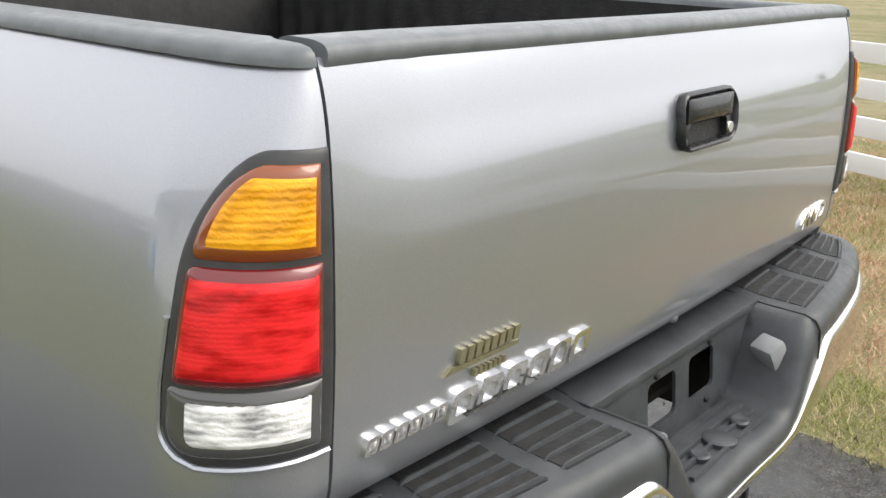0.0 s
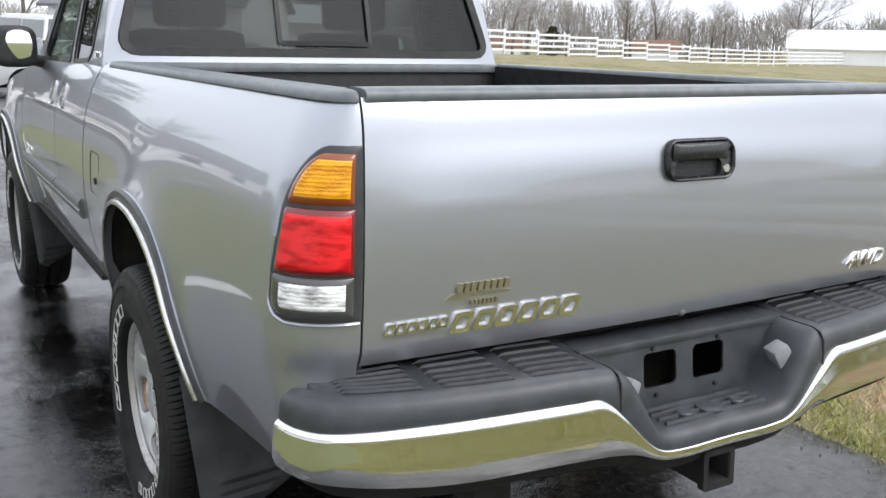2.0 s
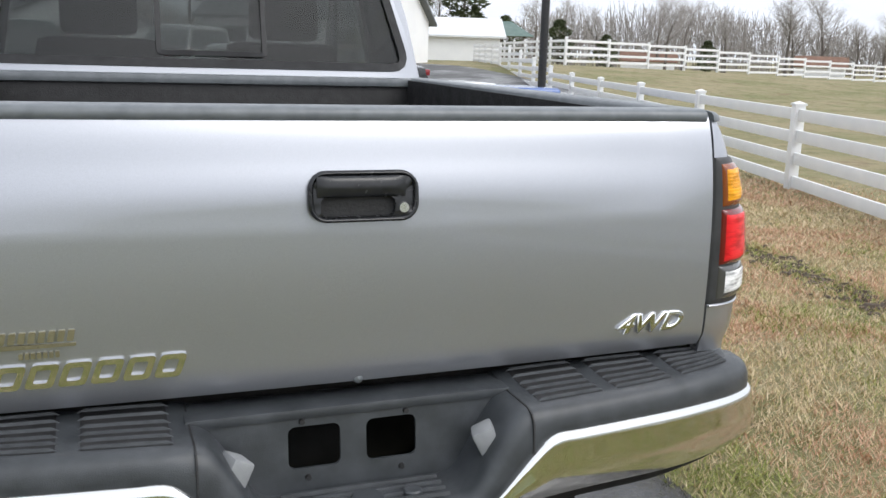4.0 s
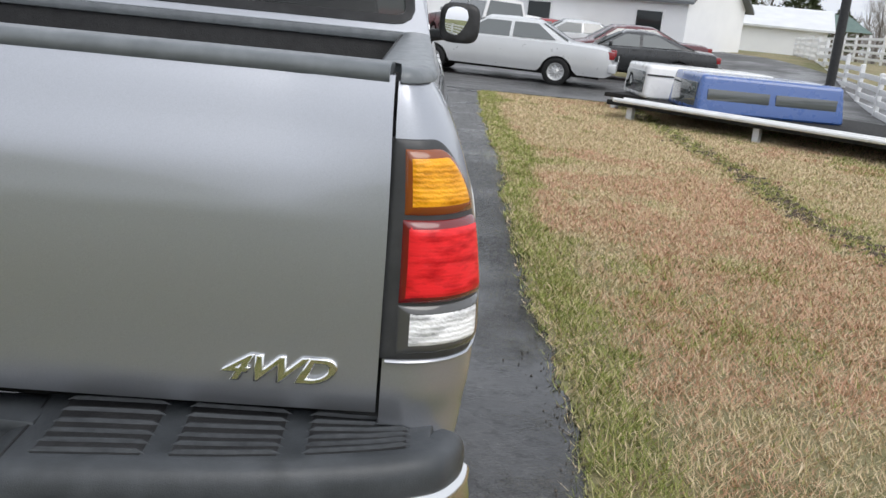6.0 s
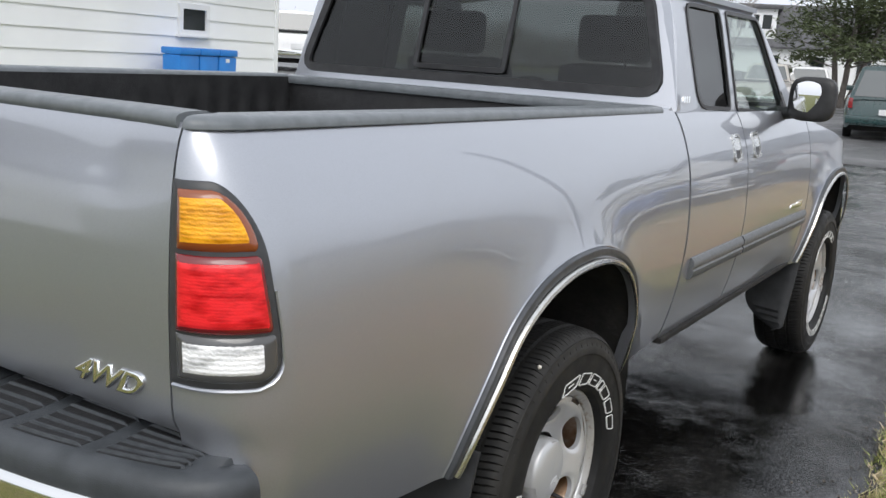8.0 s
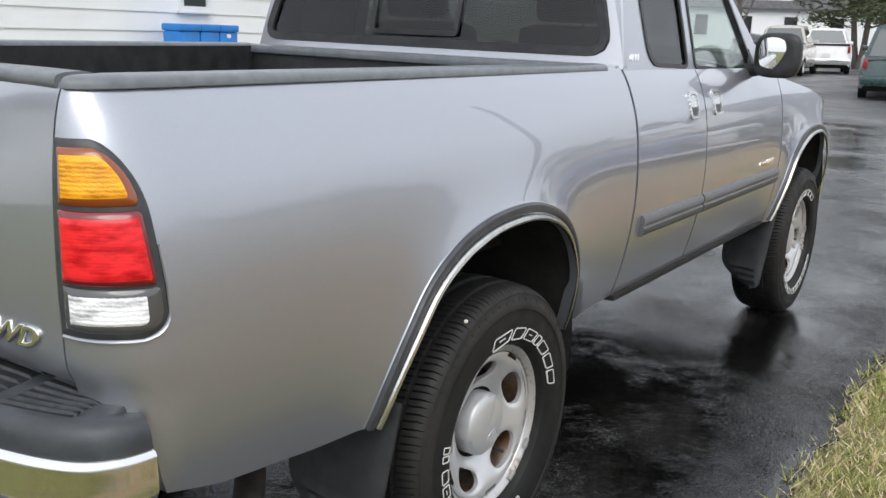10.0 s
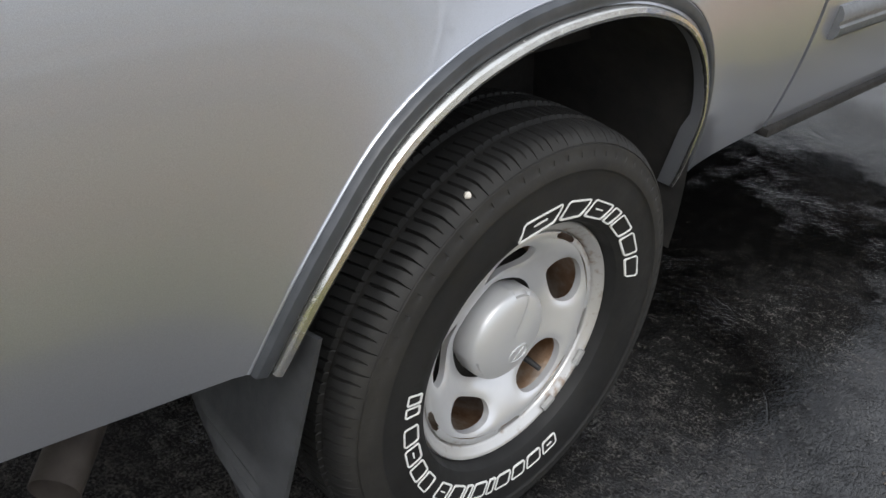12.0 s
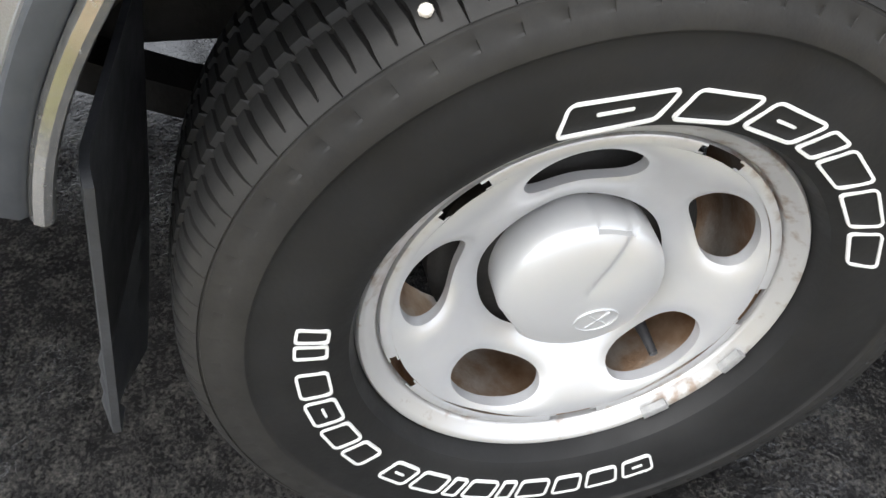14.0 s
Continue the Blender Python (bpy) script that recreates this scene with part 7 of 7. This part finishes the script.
# the far woods: an uneven belt of thin bare stems and twigs
rnd = random.Random(12)
bm = bmesh.new()
for k in range(8000):
    a = radians(rnd.uniform(-75, 112))
    r = rnd.uniform(125, 150)
    x, y = r * math.sin(a), 20 + r * math.cos(a)
    top = 7.4 + 3.4 * noise.noise((a * 9, 0.5, 0)) + 1.6 * noise.noise((a * 31, 2.5, 0))
    h = top * rnd.uniform(0.35, 1.0)
    b = Vector((x + rnd.uniform(-1.5, 1.5), y + rnd.uniform(-1.5, 1.5), h))
    stick(bm, Vector((x, y, -0.1 + ground_z(x, y) if k % 3 else h * 0.4)), b, 0.07, 0.02, 3)
    for _ in range(3):
        stick(bm, b.lerp(Vector((x, y, 0)), rnd.uniform(0.1, 0.5)), b + Vector((rnd.uniform(-1.6, 1.6), rnd.uniform(-1.6, 1.6), rnd.uniform(-0.8, 0.7))), 0.06, 0.02, 3)
solid("far_woods", bm, TWIGS, "belt of bare brown woods along the horizon", "woods", kind="stuff", smooth=0)


# ---------------------------------------------------------------- grass blades beside the drive
def blade_mat(name, tones):
    m = Mat(name, tones[0], 0.8)
    geo = m.t.nodes.new("ShaderNodeNewGeometry")
    n = len(tones)
    m.colour(m.ramp(geo.outputs["Random Per Island"], [(k / (n - 1), c) for k, c in enumerate(tones)]))
    return m.m


LIVE = blade_mat("green_blades", [(0.15, 0.19, 0.035), (0.23, 0.27, 0.06), (0.31, 0.34, 0.09), (0.42, 0.42, 0.15), (0.52, 0.45, 0.24)])
STRAW = blade_mat("straw_blades", [(0.46, 0.32, 0.19), (0.60, 0.46, 0.29), (0.74, 0.61, 0.42), (0.66, 0.53, 0.34), (0.42, 0.40, 0.17)])
DEAD = blade_mat("brown_blades", [(0.48, 0.26, 0.155), (0.60, 0.37, 0.24), (0.72, 0.50, 0.36), (0.50, 0.29, 0.185)])


def smooth_noise(x, y, scale, seed):
    """Value noise over arrays, from 0 to 1."""
    grid_rng = np.random.default_rng(seed)
    table = grid_rng.random((256, 256))
    u, v = x * scale + 100.0, y * scale + 100.0
    i, j = np.floor(u).astype(int), np.floor(v).astype(int)
    f, g = u - i, v - j
    f, g = f * f * (3 - 2 * f), g * g * (3 - 2 * g)
    at = lambda p, q: table[p % 256, q % 256]
    return (at(i, j) * (1 - f) + at(i + 1, j) * f) * (1 - g) + (at(i, j + 1) * (1 - f) + at(i + 1, j + 1) * f) * g


RUT_Y, RUT_X = (1.0, 2.5, 4.5, 6.7, 8.7, 14.2, 17.0), (3.85, 4.06, 4.42, 4.30, 4.50, 4.74, 4.90)
EDGE_Y = np.linspace(-5.0, 18, 400)
EDGE_X = np.array([drive_edge(y) for y in EDGE_Y])


def shares(x, y):
    """How much green, straw and dead brown grass grows at each place."""
    d = x - np.interp(y, EDGE_Y, EDGE_X)
    d = np.where(y < -1.6, 1.2, d)
    m = 0.6 * smooth_noise(x, y, 0.9, 1) + 0.4 * smooth_noise(x, y, 3.1, 2)
    fine = smooth_noise(x, y, 9.0, 5)
    wide = np.interp(y, [-1.0, 0.0, 2.0, 5.0, 12.0], [0.62, 0.52, 0.34, 0.26, 0.4])
    strip = np.clip((wide - d + 0.45 * (m - 0.5)) * 7 + 0.5, 0, 1)
    green = np.clip(strip + np.clip((m - 0.62) * 5, 0, 0.5), 0.03, 1) * (0.20 + 0.80 * fine)
    n = 0.6 * smooth_noise(x, y, 1.1, 3) + 0.4 * smooth_noise(x, y, 4.0, 4)
    brown = np.clip((n - 0.36 - 0.020 * np.maximum(y - 3, 0)) * 7, 0, 1) * (1 - strip) * (0.4 + 0.6 * fine)
    straw = np.clip(1 - green * 0.8, 0.12, 1) * np.clip(1.15 - brown, 0.2, 1)
    rut = np.exp(-((x - np.interp(y, RUT_Y, RUT_X)) / 0.20) ** 2) * np.clip((y - 0.6) / 0.8, 0, 1)
    green = np.maximum(green * (1 - 0.4 * rut), 0.5 * np.clip(rut * 3 - 0.3, 0, 1) * fine)
    straw, brown = straw * (1 - 0.8 * rut), brown * (1 - 0.8 * rut)
    behind = np.clip((-1.2 - y) / 0.5, 0, 1)        # thick green turf behind the truck
    green, straw, brown = np.maximum(green, behind * (0.35 + 0.6 * fine)), straw * (1 - 0.55 * behind), brown * (1 - 0.6 * behind)
    on = (d > -0.02 - 0.03 * fine) * np.clip((y + 5.0) / 1.2, 0, 1) * np.clip((8.5 - x) / 2.5, 0, 1)
    thin = np.where(d < 0.05, 0.5, 1.0)
    return green * on * thin, straw * on * thin, brown * on


def blades(name, count, seed, pick, size, mat, label):
    """Loose blades strewn over the lawn, all in one mesh."""
    rng = np.random.default_rng(seed)
    xs, ys = np.zeros(0), np.zeros(0)
    while len(xs) < count:
        x, y = rng.uniform(-2.6, 8.5, 400000), -5.0 + 22.0 * rng.random(400000) ** 1.6
        keep = (rng.random(400000) < shares(x, y)[pick]) & (rng.random(400000) < np.clip(1.25 - (x - 1.4) * 0.13, 0.25, 1))
        xs, ys = np.concatenate([xs, x[keep]]), np.concatenate([ys, y[keep]])
    x, y = xs[:count], ys[:count]
    a, b = rng.uniform(0, 6.283, count), rng.uniform(0, 6.283, count)
    h = size * rng.uniform(0.45, 1.5, count) * (0.55 + 0.9 * smooth_noise(x, y, 7.0, 9))
    w = 0.0018 + 0.0007 * np.maximum(y, 0)
    lean = rng.uniform(0.3, 1.7, count) * h
    co = np.zeros((count, 3, 3), dtype=np.float32)
    co[:, 0] = np.stack([x - np.sin(a) * w, y + np.cos(a) * w, np.full(count, -0.014)], 1)
    co[:, 1] = np.stack([x + np.sin(a) * w, y - np.cos(a) * w, np.full(count, -0.014)], 1)
    co[:, 2] = np.stack([x + lean * np.cos(b), y + lean * np.sin(b), h - 0.012], 1)
    me = bpy.data.meshes.new(name)
    me.vertices.add(count * 3)
    me.vertices.foreach_set("co", co.ravel())
    me.loops.add(count * 3)
    me.loops.foreach_set("vertex_index", np.arange(count * 3, dtype=np.int32))
    me.polygons.add(count)
    me.polygons.foreach_set("loop_start", np.arange(0, count * 3, 3, dtype=np.int32))
    me.update(calc_edges=True)
    me.validate()
    me.materials.append(mat)
    return tagged(new(name, me), label, "grass", kind="stuff")


blades("green_grass", 330000, 1, 0, 0.032, LIVE, "short bright green grass along the drive's edge")
blades("straw_grass", 290000, 2, 1, 0.028, STRAW, "dry straw coloured winter grass")
blades("dead_grass", 190000, 3, 2, 0.024, DEAD, "patches of dead brown grass in the lawn")

# crumbs of asphalt and leaf litter along the drive's ragged edge
rng = random.Random(31)
bm = bmesh.new()
for k in range(700):
    y = -1.0 + 13.0 * rng.random() ** 1.6
    x = drive_edge(y) + rng.gauss(-0.03, 0.06)
    r = rng.uniform(0.002, 0.007)
    vs = [bm.verts.new((x + r * rng.uniform(0.6, 1.2) * math.cos(q), y + r * rng.uniform(0.6, 1.2) * math.sin(q), 0.001 - 0.012 * (x > drive_edge(y)))) for q in (0, 1.57, 3.14, 4.71)]
    top = bm.verts.new((x, y, 0.002 + r * 0.9))
    for i in range(4):
        bm.faces.new((vs[i], vs[(i + 1) % 4], top))
solid("edge_litter", bm, speckled("broken_asphalt", (0.05, 0.048, 0.045), (0.16, 0.13, 0.10), 40, 0.8), "crumbs of asphalt and litter along the drive's edge", "litter", kind="stuff", smooth=0)

# a muddy wheel rut across the lawn, with turned-up clods along it
rng = random.Random(44)
bm = bmesh.new()
for k in range(1500):
    y = 1.0 + 15.0 * rng.random() ** 1.5
    x = float(np.interp(y, RUT_Y, RUT_X)) + rng.gauss(0, 0.11)
    r = rng.uniform(0.012, 0.05) * (1 if y > 1.6 else 0.6)
    q0 = rng.uniform(0, 1.5)
    low = [bm.verts.new((x + r * rng.uniform(0.6, 1.5) * math.cos(q0 + q), y + r * rng.uniform(0.6, 1.5) * math.sin(q0 + q), -0.016)) for q in (0, 1.05, 2.1, 3.14, 4.19, 5.24)]
    high = [bm.verts.new((v.co.x * 0.5 + x * 0.5 + rng.gauss(0, r * 0.1), v.co.y * 0.5 + y * 0.5 + rng.gauss(0, r * 0.1), -0.012 + r * rng.uniform(0.25, 0.6))) for v in low]
    for i in range(6):
        bm.faces.new((low[i], low[(i + 1) % 6], high[(i + 1) % 6], high[i]))
    bm.faces.new(high)
solid("rut_clods", bm, speckled("damp_earth", (0.045, 0.032, 0.022), (0.11, 0.08, 0.055), 30, 0.85, 0, 0.5, 120), "damp dark earth turned up along a wheel rut in the lawn", "earth", kind="stuff", smooth=30)
